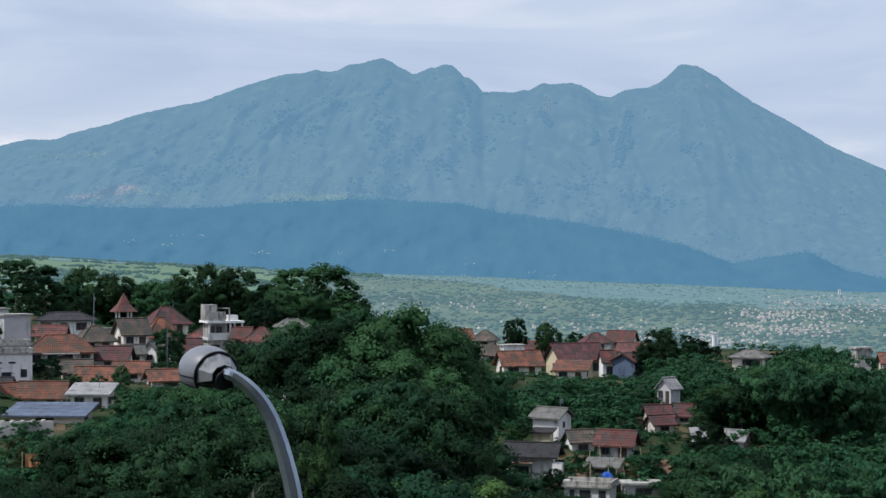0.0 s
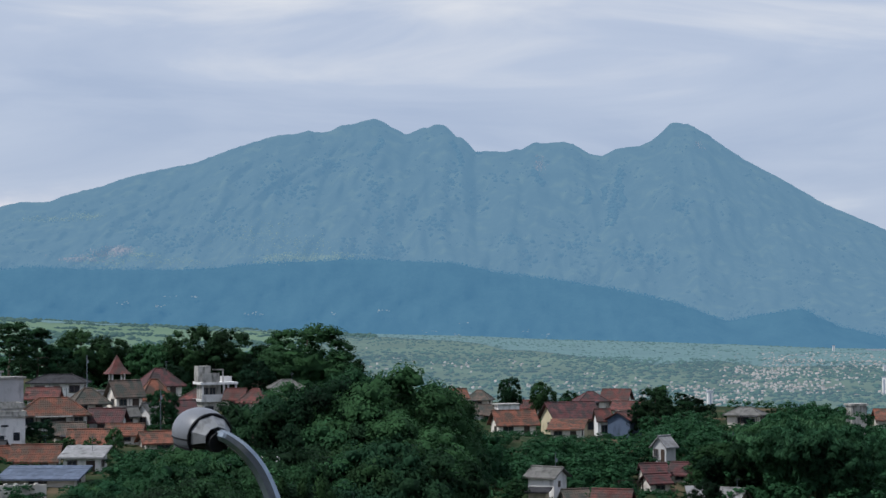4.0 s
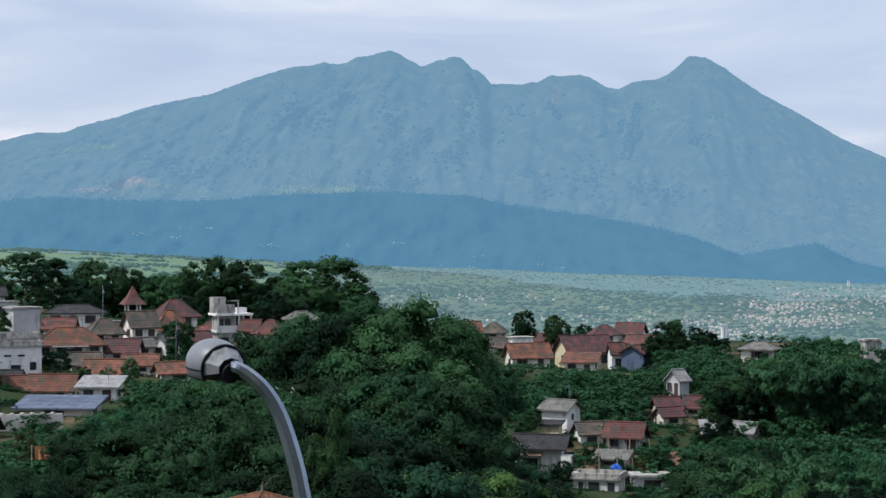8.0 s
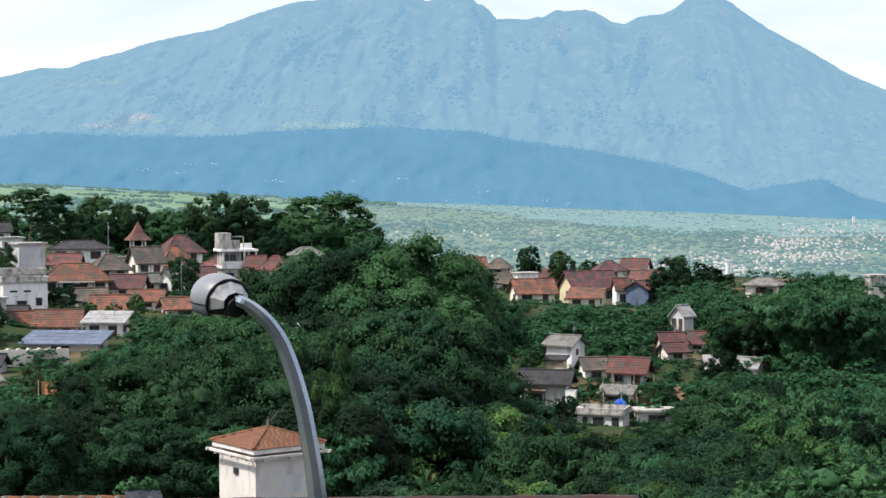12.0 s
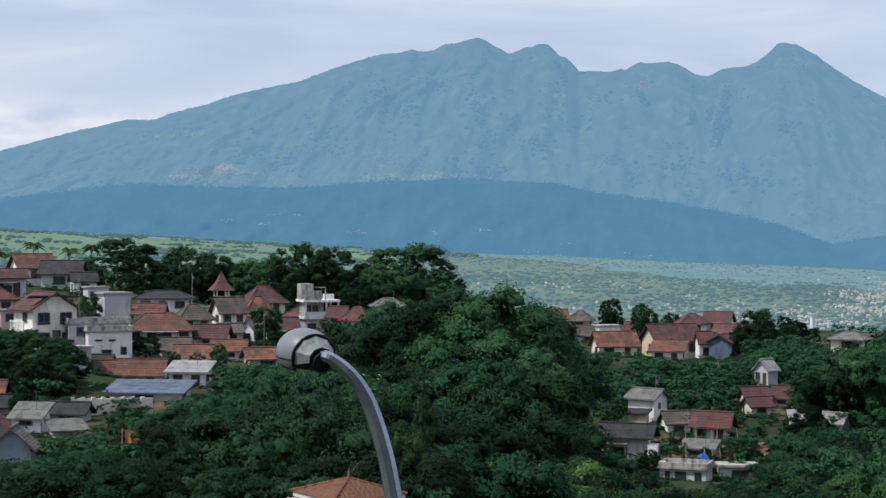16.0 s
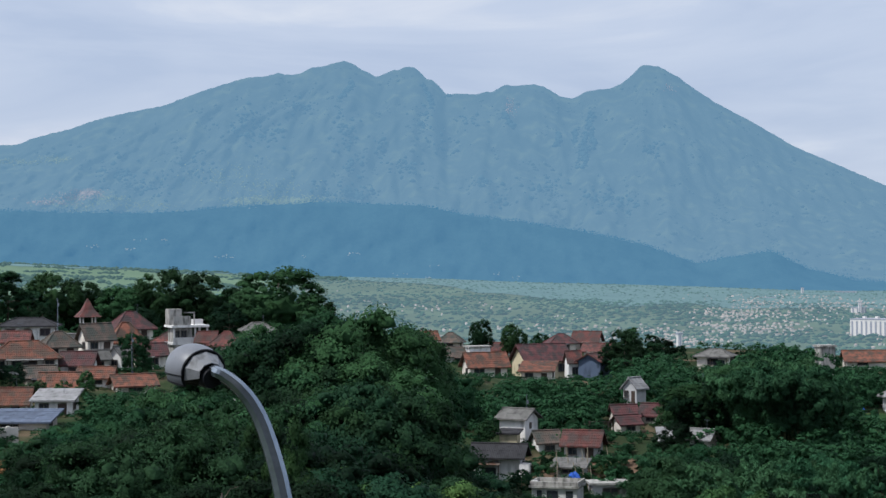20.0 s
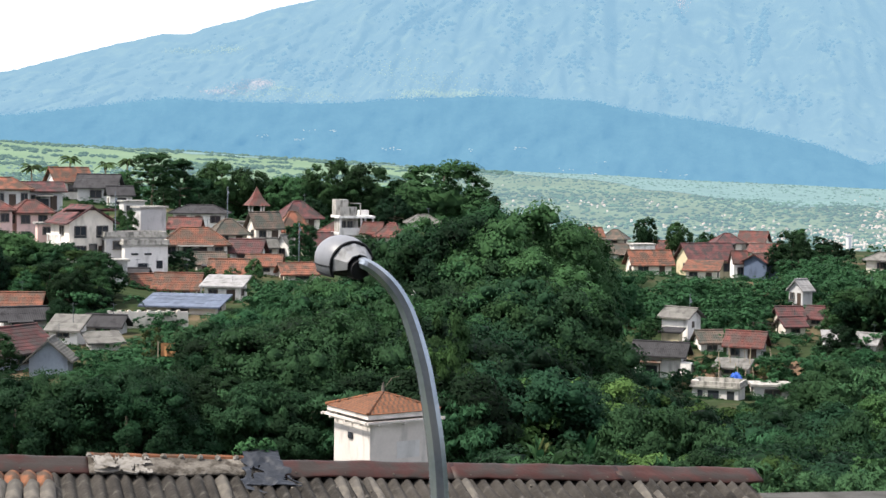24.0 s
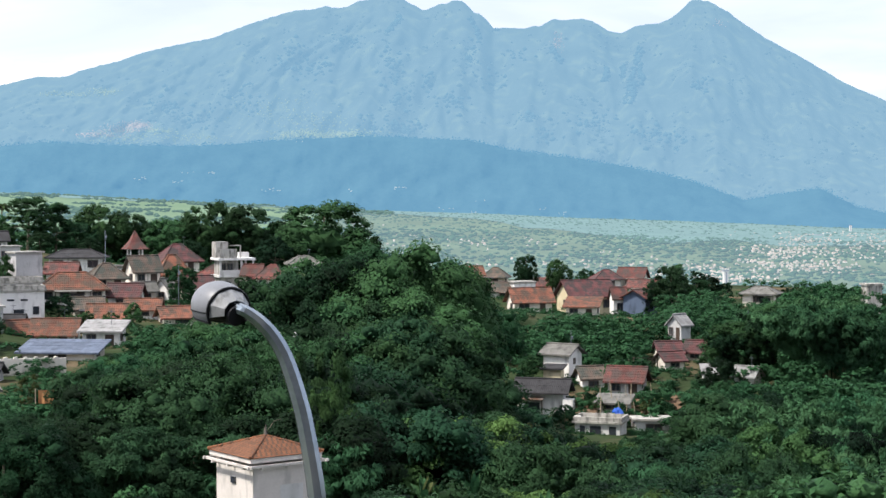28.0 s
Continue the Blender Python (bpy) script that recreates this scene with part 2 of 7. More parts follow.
def mesh_of(name, verts, faces, mat, smooth=False, normals=None):
    """A mesh from arrays: verts n x 3, faces m x 3 or m x 4, with the shading normals of its points where given."""
    me = bpy.data.meshes.new(name)
    verts, faces = np.asarray(verts, np.float32), np.asarray(faces, np.int32)
    k = faces.shape[1]
    me.vertices.add(len(verts))
    me.vertices.foreach_set("co", verts.ravel())
    me.loops.add(faces.size)
    me.loops.foreach_set("vertex_index", faces.ravel())
    me.polygons.add(len(faces))
    me.polygons.foreach_set("loop_start", np.arange(0, faces.size, k, dtype=np.int32))
    if smooth:
        me.polygons.foreach_set("use_smooth", np.ones(len(faces), bool))
    me.materials.append(mat)
    me.update(calc_edges=True)
    me.validate()
    if normals is not None:
        me.normals_split_custom_set_from_vertices(np.asarray(normals, np.float32))
    return me


def mesh_part(name, me, parent=None, label=""):
    ob = new(name, me)
    ob.parent = parent
    if label:
        ob["label"] = label
    return ob


def box(bm, cx, cy, cz, sx, sy, sz, m=None):
    """A box by its centre and full sizes."""
    t = Matrix.Translation((cx, cy, cz)) @ Matrix.Diagonal((sx, sy, sz, 1))
    return bmesh.ops.create_cube(bm, size=1, matrix=(m @ t) if m else t)["verts"]


def box_bm(*a):
    bm = bmesh.new()
    box(bm, *a)
    return bm


def tube(bm, points, radii, sides=8, ref=(0.31, 0.95, 0.05)):
    """A tapered tube along points."""
    rings = []
    pts = [Vector(p) for p in points]
    for i, p in enumerate(pts):
        way = (pts[min(i + 1, len(pts) - 1)] - pts[max(i - 1, 0)]).normalized()
        side = way.cross(Vector(ref)).normalized()
        up = side.cross(way)
        rings.append([bm.verts.new(p + (side * math.cos(2 * math.pi * k / sides) + up * math.sin(2 * math.pi * k / sides)) * radii[i]) for k in range(sides)])
    for a, b in zip(rings, rings[1:]):
        for k in range(sides):
            bm.faces.new((a[k], a[(k + 1) % sides], b[(k + 1) % sides], b[k]))
    bm.faces.new(rings[0][::-1])
    bm.faces.new(rings[-1])


def thing(name, label, category, group="", kind="", at=None):
    ob = new(name)
    ob.empty_display_size = 0.3
    if at is not None:
        ob.matrix_basis = at
    return tagged(ob, label, category, group, kind)


# ---- house plots: x, y, base z, width, depth, wall height, turn, roof, its rise, wall, roof cover, storeys, windows, label ----
PLOTS = []


def plot(*a):
    PLOTS.append(a)


plot(-57.0, 193.8, 18.0, 5.4, 5.4, 4.6, 40, "gablef", 1.7, "cream", "darkred", 2, 2, "cream two-storey house with a gable front and dark red roof")
plot(-51.0, 194.1, 16.7, 7.0, 3.5, 4.2, 26, "flat", 0.3, "grey", "concrete", 2, 2, "weathered grey-white flat-roofed house on the hillside")
plot(-70.7, 203.2, 19.3, 3.6, 2.9, 4.2, 34, "hip", 1.1, "pink", "redtile", 2, 2, "pink house wing under a red hip roof")
plot(-67.3, 206.7, 19.2, 4.3, 3.4, 4.0, 33, "hip", 1.3, "pink", "redtile", 2, 2, "pink house with balcony and red hip roof")
plot(-78.3, 228.8, 22.9, 6.4, 4.5, 2.7, 29, "hip", 1.4, "palegrey", "orangetile", 1, 4, "long pale grey house with an orange tile roof")
plot(-73.9, 232.1, 22.7, 4.9, 3.9, 2.6, 28, "gable", 1.1, "grey", "darkred", 1, 2, "grey plastered house with dark red roof")
plot(-79.2, 262.1, 23.9, 5.5, 4.4, 2.4, 37, "gable", 2.0, "white", "orangetile", 1, 1, "white gabled house with an orange roof")
plot(-73.5, 259.4, 23.0, 5.8, 4.1, 2.5, 1, "gable", 1.8, "grey", "darkroof", 1, 1, "grey house with a dark sheet roof")
plot(-91.3, 246.8, 24.1, 3.5, 2.8, 3.8, 40, "flat", 0.3, "bluegrey", "concrete", 2, 1, "plain blue-grey concrete block house")
plot(-100.4, 243.7, 23.0, 6.0, 3.8, 3.3, 27, "flat", 0.2, "bluegrey", "concrete", 1, 1, "blue-grey flat-roofed house with a pale parapet")
plot(-92.2, 238.5, 24.1, 2.3, 1.9, 1.5, 46, "gable", 1.7, "cream", "darkred", 1, 1, "small house with a steep dark red roof")
plot(-73.4, 176.7, 15.8, 5.6, 3.3, 1.8, 28, "shed", 1.6, "cream", "whitesheet", 1, 4, "long low hall with white sheet roof and red fascia")
plot(-75.2, 182.3, 18.9, 4.2, 2.9, 1.2, 27, "hip", 0.9, "cream", "asbestos", 1, 3, "low house under a grey sheet roof")
plot(-53.2, 210.5, 20.8, 3.5, 2.4, 3.0, 39, "flat", 0.1, "grey", "concrete", 2, 0, "bare grey concrete rooftop block")
plot(-52.7, 237.7, 20.4, 7.2, 3.7, 2.0, 4, "hip", 0.9, "white", "darkroof", 1, 3, "white house under a dark hip roof")
plot(-47.1, 234.2, 19.8, 3.2, 2.2, 1.4, 3, "flat", 0.2, "palegrey", "asbestos", 1, 1, "low annex under flat grey sheet roof")
plot(-42.4, 260.4, 19.5, 5.6, 4.5, 1.7, 29, "hip", 2.3, "cream", "darkred", 1, 2, "house under a broad dark red hip roof")
plot(-46.9, 208.5, 17.7, 7.8, 4.6, 1.8, 14, "hip", 1.8, "white", "orangetile", 1, 4, "white house under an orange tile hip roof")
plot(-42.0, 229.4, 18.9, 3.7, 3.0, 1.9, 35, "gable", 1.9, "cream", "browntile", 1, 2, "cream house with mossy brown roof")
plot(-39.1, 236.1, 18.3, 4.1, 3.2, 1.9, 24, "hip", 2.4, "cream", "orangetile", 1, 2, "cream house under orange hip roof")
plot(-37.6, 221.6, 16.7, 2.1, 1.9, 2.1, -25, "gablef", 1.2, "white", "asbestos", 1, 1, "small white gabled house with grey sheet roof")
plot(-40.0, 219.2, 17.0, 2.6, 2.0, 1.6, 30, "gable", 1.0, "cream", "asbestos", 1, 1, "cream house with grey sheet roof")
plot(-25.0, 235.8, 18.4, 3.6, 2.9, 1.2, -19, "hip", 1.6, "cream", "redtile", 1, 2, "cream house under red hip roof")
plot(-27.9, 237.2, 18.3, 2.5, 2.0, 1.6, -13, "gable", 1.3, "cream", "redtile", 1, 1, "small house with faded red roof")
plot(-23.1, 262.2, 19.6, 4.4, 3.1, 1.0, 15, "hip", 1.0, "white", "asbestos", 1, 1, "pale house under a grey roof by the trees")
plot(-48.0, 187.1, 14.8, 3.3, 3.0, 0.8, 34, "gable", 1.3, "cream", "orangetile", 1, 1, "low house with rusty orange roof")
plot(-43.7, 186.4, 14.7, 4.5, 3.6, 0.9, 1, "gable", 1.5, "cream", "orangetile", 1, 2, "low house under a rusty orange gable roof")
plot(-40.2, 197.1, 15.7, 4.0, 2.8, 0.9, 2, "gable", 1.5, "cream", "orangetile", 1, 1, "low house with orange roof among the roofs")
plot(-37.4, 181.4, 14.8, 3.9, 3.1, 1.5, -3, "shed", 0.9, "white", "whitesheet", 1, 2, "open shed with a white sheet roof")
plot(-39.4, 171.0, 14.3, 7.4, 3.7, 0.7, -5, "shed", 0.9, "cream", "bluesheet", 1, 1, "long shed under a pale blue sheet roof")
plot(-32.9, 203.6, 15.2, 4.5, 3.1, 1.1, 24, "gable", 1.1, "cream", "orangetile", 1, 1, "house with orange roof behind the trees")
plot(-54.3, 160.6, 14.0, 5.6, 3.9, 1.2, 7, "gable", 1.5, "cream", "orangetile", 1, 1, "low house under bright orange tiles")
plot(-61.0, 153.4, 14.1, 4.0, 2.8, 1.4, 7, "gable", 0.8, "white", "asbestos", 1, 2, "house with white sheet roof")
plot(-45.8, 134.2, 12.9, 6.2, 4.4, 1.4, 65, "gable", 1.7, "bluegrey", "darkred", 1, 1, "blue-grey gabled house with dull red roof")
plot(-40.9, 130.7, 12.8, 3.0, 2.4, 1.4, 7, "gablef", 1.4, "bluegrey", "asbestos", 1, 0, "blue-grey gable end of a sheet-roofed house")
plot(-43.7, 144.3, 14.2, 2.6, 2.1, 0.8, -5, "shed", 1.1, "white", "asbestos", 1, 1, "white shed under a corrugated sheet roof")
plot(-42.6, 152.9, 13.8, 3.2, 1.9, 0.8, -6, "gable", 0.8, "grey", "darkroof", 1, 1, "low house under a dark roof")
plot(-98.1, 250.4, 24.4, 3.0, 2.4, 2.7, 31, "gable", 1.1, "grey", "darkroof", 1, 1, "grey house with dark roof among the trees")
plot(-111.6, 263.7, 25.3, 4.2, 3.4, 2.3, 13, "gable", 1.3, "bluegrey", "asbestos", 1, 1, "blue-grey house under a grey sheet roof")
plot(-68.8, 253.9, 22.3, 3.4, 2.7, 2.1, 25, "gable", 1.2, "white", "darkroof", 1, 1, "white house with a dark gable roof")
plot(-63.9, 242.7, 21.0, 3.1, 2.5, 2.7, 30, "flat", 0.2, "palegrey", "concrete", 1, 2, "pale flat-roofed house between the trees")
plot(-62.3, 197.0, 18.5, 2.2, 1.6, 3.6, 28, "flat", 0.2, "pink", "concrete", 2, 1, "pink plastered block below the balcony house")
plot(-53.7, 197.7, 18.3, 2.7, 2.2, 2.6, 33, "flat", 0.2, "grey", "concrete", 2, 1, "white flat-roofed block with small windows")
plot(-48.9, 191.3, 17.0, 4.9, 3.0, 3.1, 22, "flat", 0.2, "white", "concrete", 1, 0, "white two-storey house with a flat terrace")
plot(-50.6, 184.7, 16.4, 2.4, 2.0, 2.2, 29, "flat", 0.2, "grey", "concrete", 1, 1, "pale grey plastered house below the terraces")
plot(-51.5, 223.3, 19.3, 3.7, 3.0, 1.5, 3, "gable", 1.2, "white", "redtile", 1, 1, "white house with faded red roof")
plot(-45.6, 222.7, 18.8, 4.2, 3.3, 1.4, 27, "hip", 1.7, "cream", "browntile", 1, 2, "cream house under a mossy brown hip roof")
plot(-40.8, 211.3, 17.2, 3.8, 3.0, 1.2, -4, "gable", 1.4, "white", "darkred", 1, 1, "white house with a dull dark red roof")
plot(-43.8, 202.4, 16.3, 3.4, 2.7, 1.1, 22, "gable", 1.2, "cream", "browntile", 1, 1, "low cream house with brown tiles")
plot(-37.6, 205.8, 16.0, 3.8, 3.0, 1.1, 2, "gable", 1.1, "white", "orangetile", 1, 1, "low white house with an orange roof")
plot(-34.3, 226.6, 16.9, 3.7, 3.0, 1.8, 19, "gable", 1.4, "cream", "darkred", 1, 1, "cream house with dark red roof by the trees")
plot(-33.5, 245.3, 18.2, 5.0, 4.0, 1.5, -7, "hip", 1.5, "cream", "redtile", 1, 2, "cream house under a wide red hip roof")
plot(-78.0, 179.8, 20.8, 4.6, 3.4, 1.0, 20, "hip", 1.6, "cream", "redtile", 1, 1, "house under a broad deep red roof")
plot(-77.4, 190.3, 20.0, 5.0, 3.5, 1.0, 30, "gable", 1.0, "palegrey", "darkroof", 1, 3, "long pale house with a dark sheet roof")
plot(-49.8, 188.7, 15.3, 3.6, 2.9, 1.2, -0, "gable", 0.9, "cream", "darkroof", 1, 1, "low house with a dark old roof")
plot(-60.1, 162.2, 13.7, 3.9, 2.4, 1.3, 10, "gable", 1.0, "grey", "darkroof", 1, 1, "grey house with a dark sheet roof")
plot(-50.5, 152.8, 14.1, 3.9, 2.3, 1.0, 30, "gable", 0.9, "palegrey", "darkroof", 1, 1, "pale low house with a dark roof")
plot(-40.2, 143.2, 13.3, 2.6, 1.8, 0.8, 31, "shed", 0.7, "palegrey", "asbestos", 1, 0, "pale shed with a grey sheet roof")
plot(-58.2, 149.9, 14.0, 2.7, 1.9, 0.9, 41, "gable", 0.6, "cream", "browntile", 1, 1, "small cream house with brown roof")
plot(-13.6, 134.8, 9.4, 1.7, 1.2, 9.8, -4, "shed", 0.3, "white", "whitesheet", 1, 0, "small white shed roof among the trees")
plot(34.4, 299.6, 13.8, 5.7, 4.0, 1.2, -19, "gable", 1.2, "white", "redtile", 1, 1, "white house with red roof behind the slate gable")
plot(8.6, 291.4, 13.6, 5.5, 3.8, 1.2, 13, "gable", 1.4, "white", "browntile", 1, 1, "white house with brown roof under the crest")
plot(25.6, 199.3, 10.3, 2.6, 2.2, 1.1, 24, "gable", 0.9, "cream", "darkred", 1, 1, "cottage with dull red roof and timber posts")
plot(16.8, 176.1, 8.3, 3.1, 2.2, 0.9, -17, "shed", 0.6, "palegrey", "asbestos", 1, 1, "pale lean-to under grey sheets")
plot(-38.0, 95.0, 15.7, 1.0, 0.8, 0.4, 37, "gable", 0.4, "cream", "redtile", 1, 0, "small red roof between the trees")
plot(12.4, 190.7, 11.5, 3.4, 2.7, 1.5, -36, "gable", 0.9, "white", "asbestos", 1, 0, "small white hut under a grey gable roof")
plot(11.2, 187.6, 10.5, 2.0, 1.3, 1.1, -20, "shed", 0.3, "yellow", "darkroof", 1, 0, "small brown shed before the white hut")
plot(9.7, 180.9, 7.2, 5.0, 2.8, 2.7, -15, "gable", 1.1, "palegrey", "darkroof", 1, 0, "pale grey house with old dark sheet roof")
plot(15.2, 187.5, 9.3, 2.6, 2.2, 1.3, 17, "gable", 1.1, "white", "browntile", 1, 1, "cream house with dull red gable roof")
plot(19.0, 184.0, 9.1, 3.7, 2.5, 1.6, -20, "gable", 1.3, "grey", "redtile", 1, 2, "grey house under a bright red roof")
plot(14.6, 166.6, 7.1, 4.5, 3.2, 1.3, -17, "flat", 0.2, "palegrey", "concrete", 1, 0, "unfinished pale concrete walls with flat slab")
plot(20.0, 169.9, 6.7, 3.7, 2.6, 1.5, 3, "flat", 0.2, "palegrey", "concrete", 1, 1, "low white plastered block")
plot(28.5, 212.9, 12.8, 2.1, 1.9, 1.9, -46, "gablef", 1.1, "grey", "whitesheet", 1, 2, "narrow grey gabled house with white roof")
plot(26.1, 205.3, 11.0, 2.8, 2.3, 0.8, 13, "gable", 1.2, "cream", "darkred", 1, 1, "cottage with brown tile roof")
plot(29.9, 206.6, 10.7, 2.5, 2.0, 1.1, -28, "gable", 1.2, "cream", "darkred", 1, 1, "cottage with a dull red roof")
plot(28.3, 186.6, 10.3, 1.4, 1.2, 0.8, 2, "shed", 0.9, "palegrey", "whitesheet", 1, 0, "shed under a white sheet roof")
plot(32.8, 188.2, 9.8, 2.4, 2.0, 0.9, -35, "gable", 0.9, "palegrey", "whitesheet", 1, 1, "house with a pale sheet roof among trees")
plot(22.1, 281.1, 11.6, 8.2, 4.9, 3.0, 24, "gable", 2.4, "yellow", "darkred", 1, 3, "yellow gabled house with red-brown roof")
plot(12.4, 273.2, 12.5, 6.3, 3.8, 1.6, 17, "gable", 2.0, "cream", "orangetile", 1, 2, "cream house with long orange roof")
plot(20.7, 268.6, 12.1, 4.8, 3.4, 1.4, -14, "shed", 1.3, "cream", "orangetile", 1, 2, "annex under orange tiles")
plot(11.9, 291.0, 14.4, 3.8, 3.1, 1.9, 18, "flat", 0.2, "white", "concrete", 1, 0, "plain white box house")
plot(27.1, 277.5, 11.1, 2.2, 2.0, 3.2, 14, "gable", 1.7, "white", "redtile", 1, 1, "white house front under a red roof")
plot(30.6, 275.8, 10.9, 4.2, 3.8, 3.7, -38, "gablef", 1.1, "slate", "redtile", 1, 0, "slate-blue gable wall under a red roof")
plot(28.9, 318.2, 13.8, 4.7, 3.8, 1.9, 10, "hip", 1.5, "cream", "darkred", 1, 1, "house under a dull red hip roof")
plot(34.2, 321.6, 13.9, 4.6, 3.7, 1.9, -21, "gable", 1.7, "cream", "redtile", 1, 1, "house under a red roof on the crest")
plot(17.3, 310.8, 13.1, 3.9, 3.1, 1.7, 7, "gable", 1.2, "white", "redtile", 1, 1, "white house with a red roof on the crest")
plot(3.4, 303.1, 15.7, 3.5, 2.8, 1.4, 19, "gable", 1.4, "cream", "orangetile", 1, 1, "house under an orange roof behind the trees")
plot(8.0, 313.1, 14.8, 3.9, 3.1, 1.5, -16, "hip", 1.5, "cream", "browntile", 1, 1, "house under a brown hip roof")
plot(51.9, 284.8, 12.6, 5.4, 3.7, 2.1, -25, "hip", 1.0, "cream", "asbestos", 1, 1, "cream house under a pale flat roof")
plot(68.6, 231.7, 9.7, 5.4, 3.8, 2.1, 12, "hip", 1.35, "white", "whitesheet", 1, 3, "white bungalow under a pale grey hip roof")
plot(80.8, 291.1, 12.3, 10.5, 5.2, 1.0, -6, "gable", 1.6, "cream", "orangetile", 1, 2, "long house under a faded orange roof")
plot(80.7, 217.3, 9.9, 6.6, 4.6, 3.2, -12, "flat", 0.2, "white", "concrete", 2, 1, "white two-storey block by the field")
plot(95.2, 277.7, 9.5, 4.8, 3.9, 1.8, 1, "gable", 1.6, "white", "darkred", 1, 1, "white house with red roof near the field")
plot(88.7, 292.6, 10.4, 2.3, 1.9, 1.6, -2, "gable", 1.0, "white", "asbestos", 1, 1, "small white house with grey roof")


# ---- the ground, one sheet to the horizon ----
def smooth(t):
    t = min(max(t, 0.0), 1.0)
    return t * t * (3 - 2 * t)


KNOTS = [(0, 0, 22.5), (-25, 10, 22), (25, 15, 21), (0, -60, 24), (-80, -10, 23), (80, 0, 22), (0, 36, 19), (-30, 55, 13), (28, 55, 13),
         (-8, 72, 11), (0, 100, 6), (-50, 105, 7), (45, 100, 5), (10, 135, 5), (-25, 150, 9), (60, 160, 7), (68, 200, 8), (88, 215, 9),
         (-100, 320, 20), (-40, 320, 18), (30, 330, 13), (90, 320, 10), (150, 300, 8), (-180, 280, 20), (120, 150, 8), (-120, 120, 10)]
FIXED = np.array(KNOTS + [(a[0], a[1], a[2]) for a in PLOTS])


def far_height(x, y):
    """The plain beyond the crest, with the green hills that rise to one side."""
    r = math.hypot(x, y)
    az = math.degrees(math.atan2(x, y))
    # height angle at which the plain meets the foot of the mountain
    edge = 0.68 - 0.05 * (az + 22.8) if az < -6 else -0.2 - 0.036 * (az + 6)
    edge = min(max(edge, -0.95), 0.75)
    far = 30 + 2560 * math.tan(radians(edge))
    z = -38 + (far + 38) * smooth((r - 1150) / 1420)
    z += smooth((-az - 8) / 10) * smooth((r - 500) / 600) * smooth((2300 - r) / 900) * (9 + 6 * math.sin(az * 0.9 + 1) + 5 * math.sin(az * 0.45 + r * 0.003)) * (1 if abs(az) < 90 else 0)
    return z + 3 * noise.noise((x * 0.006, y * 0.006, 0))


def ground_z(x, y):
    r = math.hypot(x, y)
    f = smooth((r - 340) / 330)
    z = 0.0
    if f < 1:
        d2 = (FIXED[:, 0] - x) ** 2 + (FIXED[:, 1] - y) ** 2 + 9.0
        w = 1 / d2 ** 1.6
        z = float((w * FIXED[:, 2]).sum() / w.sum())
        z += 0.5 * noise.noise((x * 0.05, y * 0.05, 3))
    if f > 0:
        z = z * (1 - f) + far_height(x, y) * f
    return z


turns = np.concatenate([np.arange(-180, -32, 6.0), np.arange(-32, 34, 0.5), np.arange(34, 180, 6.0)])
reach = np.concatenate([[0.001], np.geomspace(4, 120, 34), np.arange(126, 380, 6.0), np.geomspace(385, 2700, 46), [3200, 4000, 4900]])
gv = [(r * math.sin(radians(a)), r * math.cos(radians(a))) for r in reach for a in turns]
gv = np.array([(x, y, ground_z(x, y)) for x, y in gv])
nt_, nr_ = len(turns), len(reach)
gf = [(i * nt_ + j, i * nt_ + (j + 1) % nt_, (i + 1) * nt_ + (j + 1) % nt_, (i + 1) * nt_ + j) for i in range(nr_ - 1) for j in range(nt_)]
gf = np.array(gf)[:, ::-1]
tagged(mesh_part("ground", mesh_of("ground", gv, gf, GROUND, smooth=True)), "grassy hillside and valley ground running out to the plain", "ground", kind="structure")


# bright grass field in front of the bungalow
MEADOW = material("meadow_grass", (0.0252, 0.0612, 0.0194), rough=1, vary=0.6, scale=0.12, fine=1.5, bump=0.7, bump_size=0.15, stain=(0.136, 0.116, 0.048), stain_at=0.68, own=0, spec=0.05)
mv, mn = [], 26
for i in range(mn):
    for j in range(mn):
        a_, d_ = radians(15.0 + 7.0 * j / (mn - 1) + 0.3 * math.sin(i * 0.9)), 178 + 58 * i / (mn - 1) + 2.5 * math.sin(j * 0.8)
        x_, y_ = d_ * math.sin(a_), d_ * math.cos(a_)
        mv.append((x_, y_, ground_z(x_, y_) + 0.12))
mf = [(i * mn + j, i * mn + j + 1, (i + 1) * mn + j + 1, (i + 1) * mn + j) for i in range(mn - 1) for j in range(mn - 1)]
tagged(mesh_part("meadow", mesh_of("meadow", mv, mf, MEADOW, smooth=True)), "bright green grass field on the slope", "meadow", kind="structure")


# fields of the plain and of the green hills, haze painted as bluish emission
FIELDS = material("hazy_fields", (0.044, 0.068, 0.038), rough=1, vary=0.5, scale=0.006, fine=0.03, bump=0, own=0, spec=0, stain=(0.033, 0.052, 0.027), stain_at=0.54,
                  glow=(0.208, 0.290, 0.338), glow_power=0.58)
fr = np.geomspace(470, 2700, 60)
fa = np.arange(-40, 40.1, 0.8)
fv = [(r_ * math.sin(radians(a_)), r_ * math.cos(radians(a_))) for r_ in fr for a_ in fa]
fv = [(x_, y_, ground_z(x_, y_) + 1.2) for x_, y_ in fv]
HILL_FIELDS = material("hazy_bright_hill_fields", (0.058, 0.084, 0.042), rough=1, vary=0.35, scale=0.006, fine=0.03, bump=0, own=0, spec=0, stain=(0.048, 0.078, 0.033), stain_at=0.58,
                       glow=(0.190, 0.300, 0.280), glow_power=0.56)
seam = int((-4.0 + 40) / 0.8)
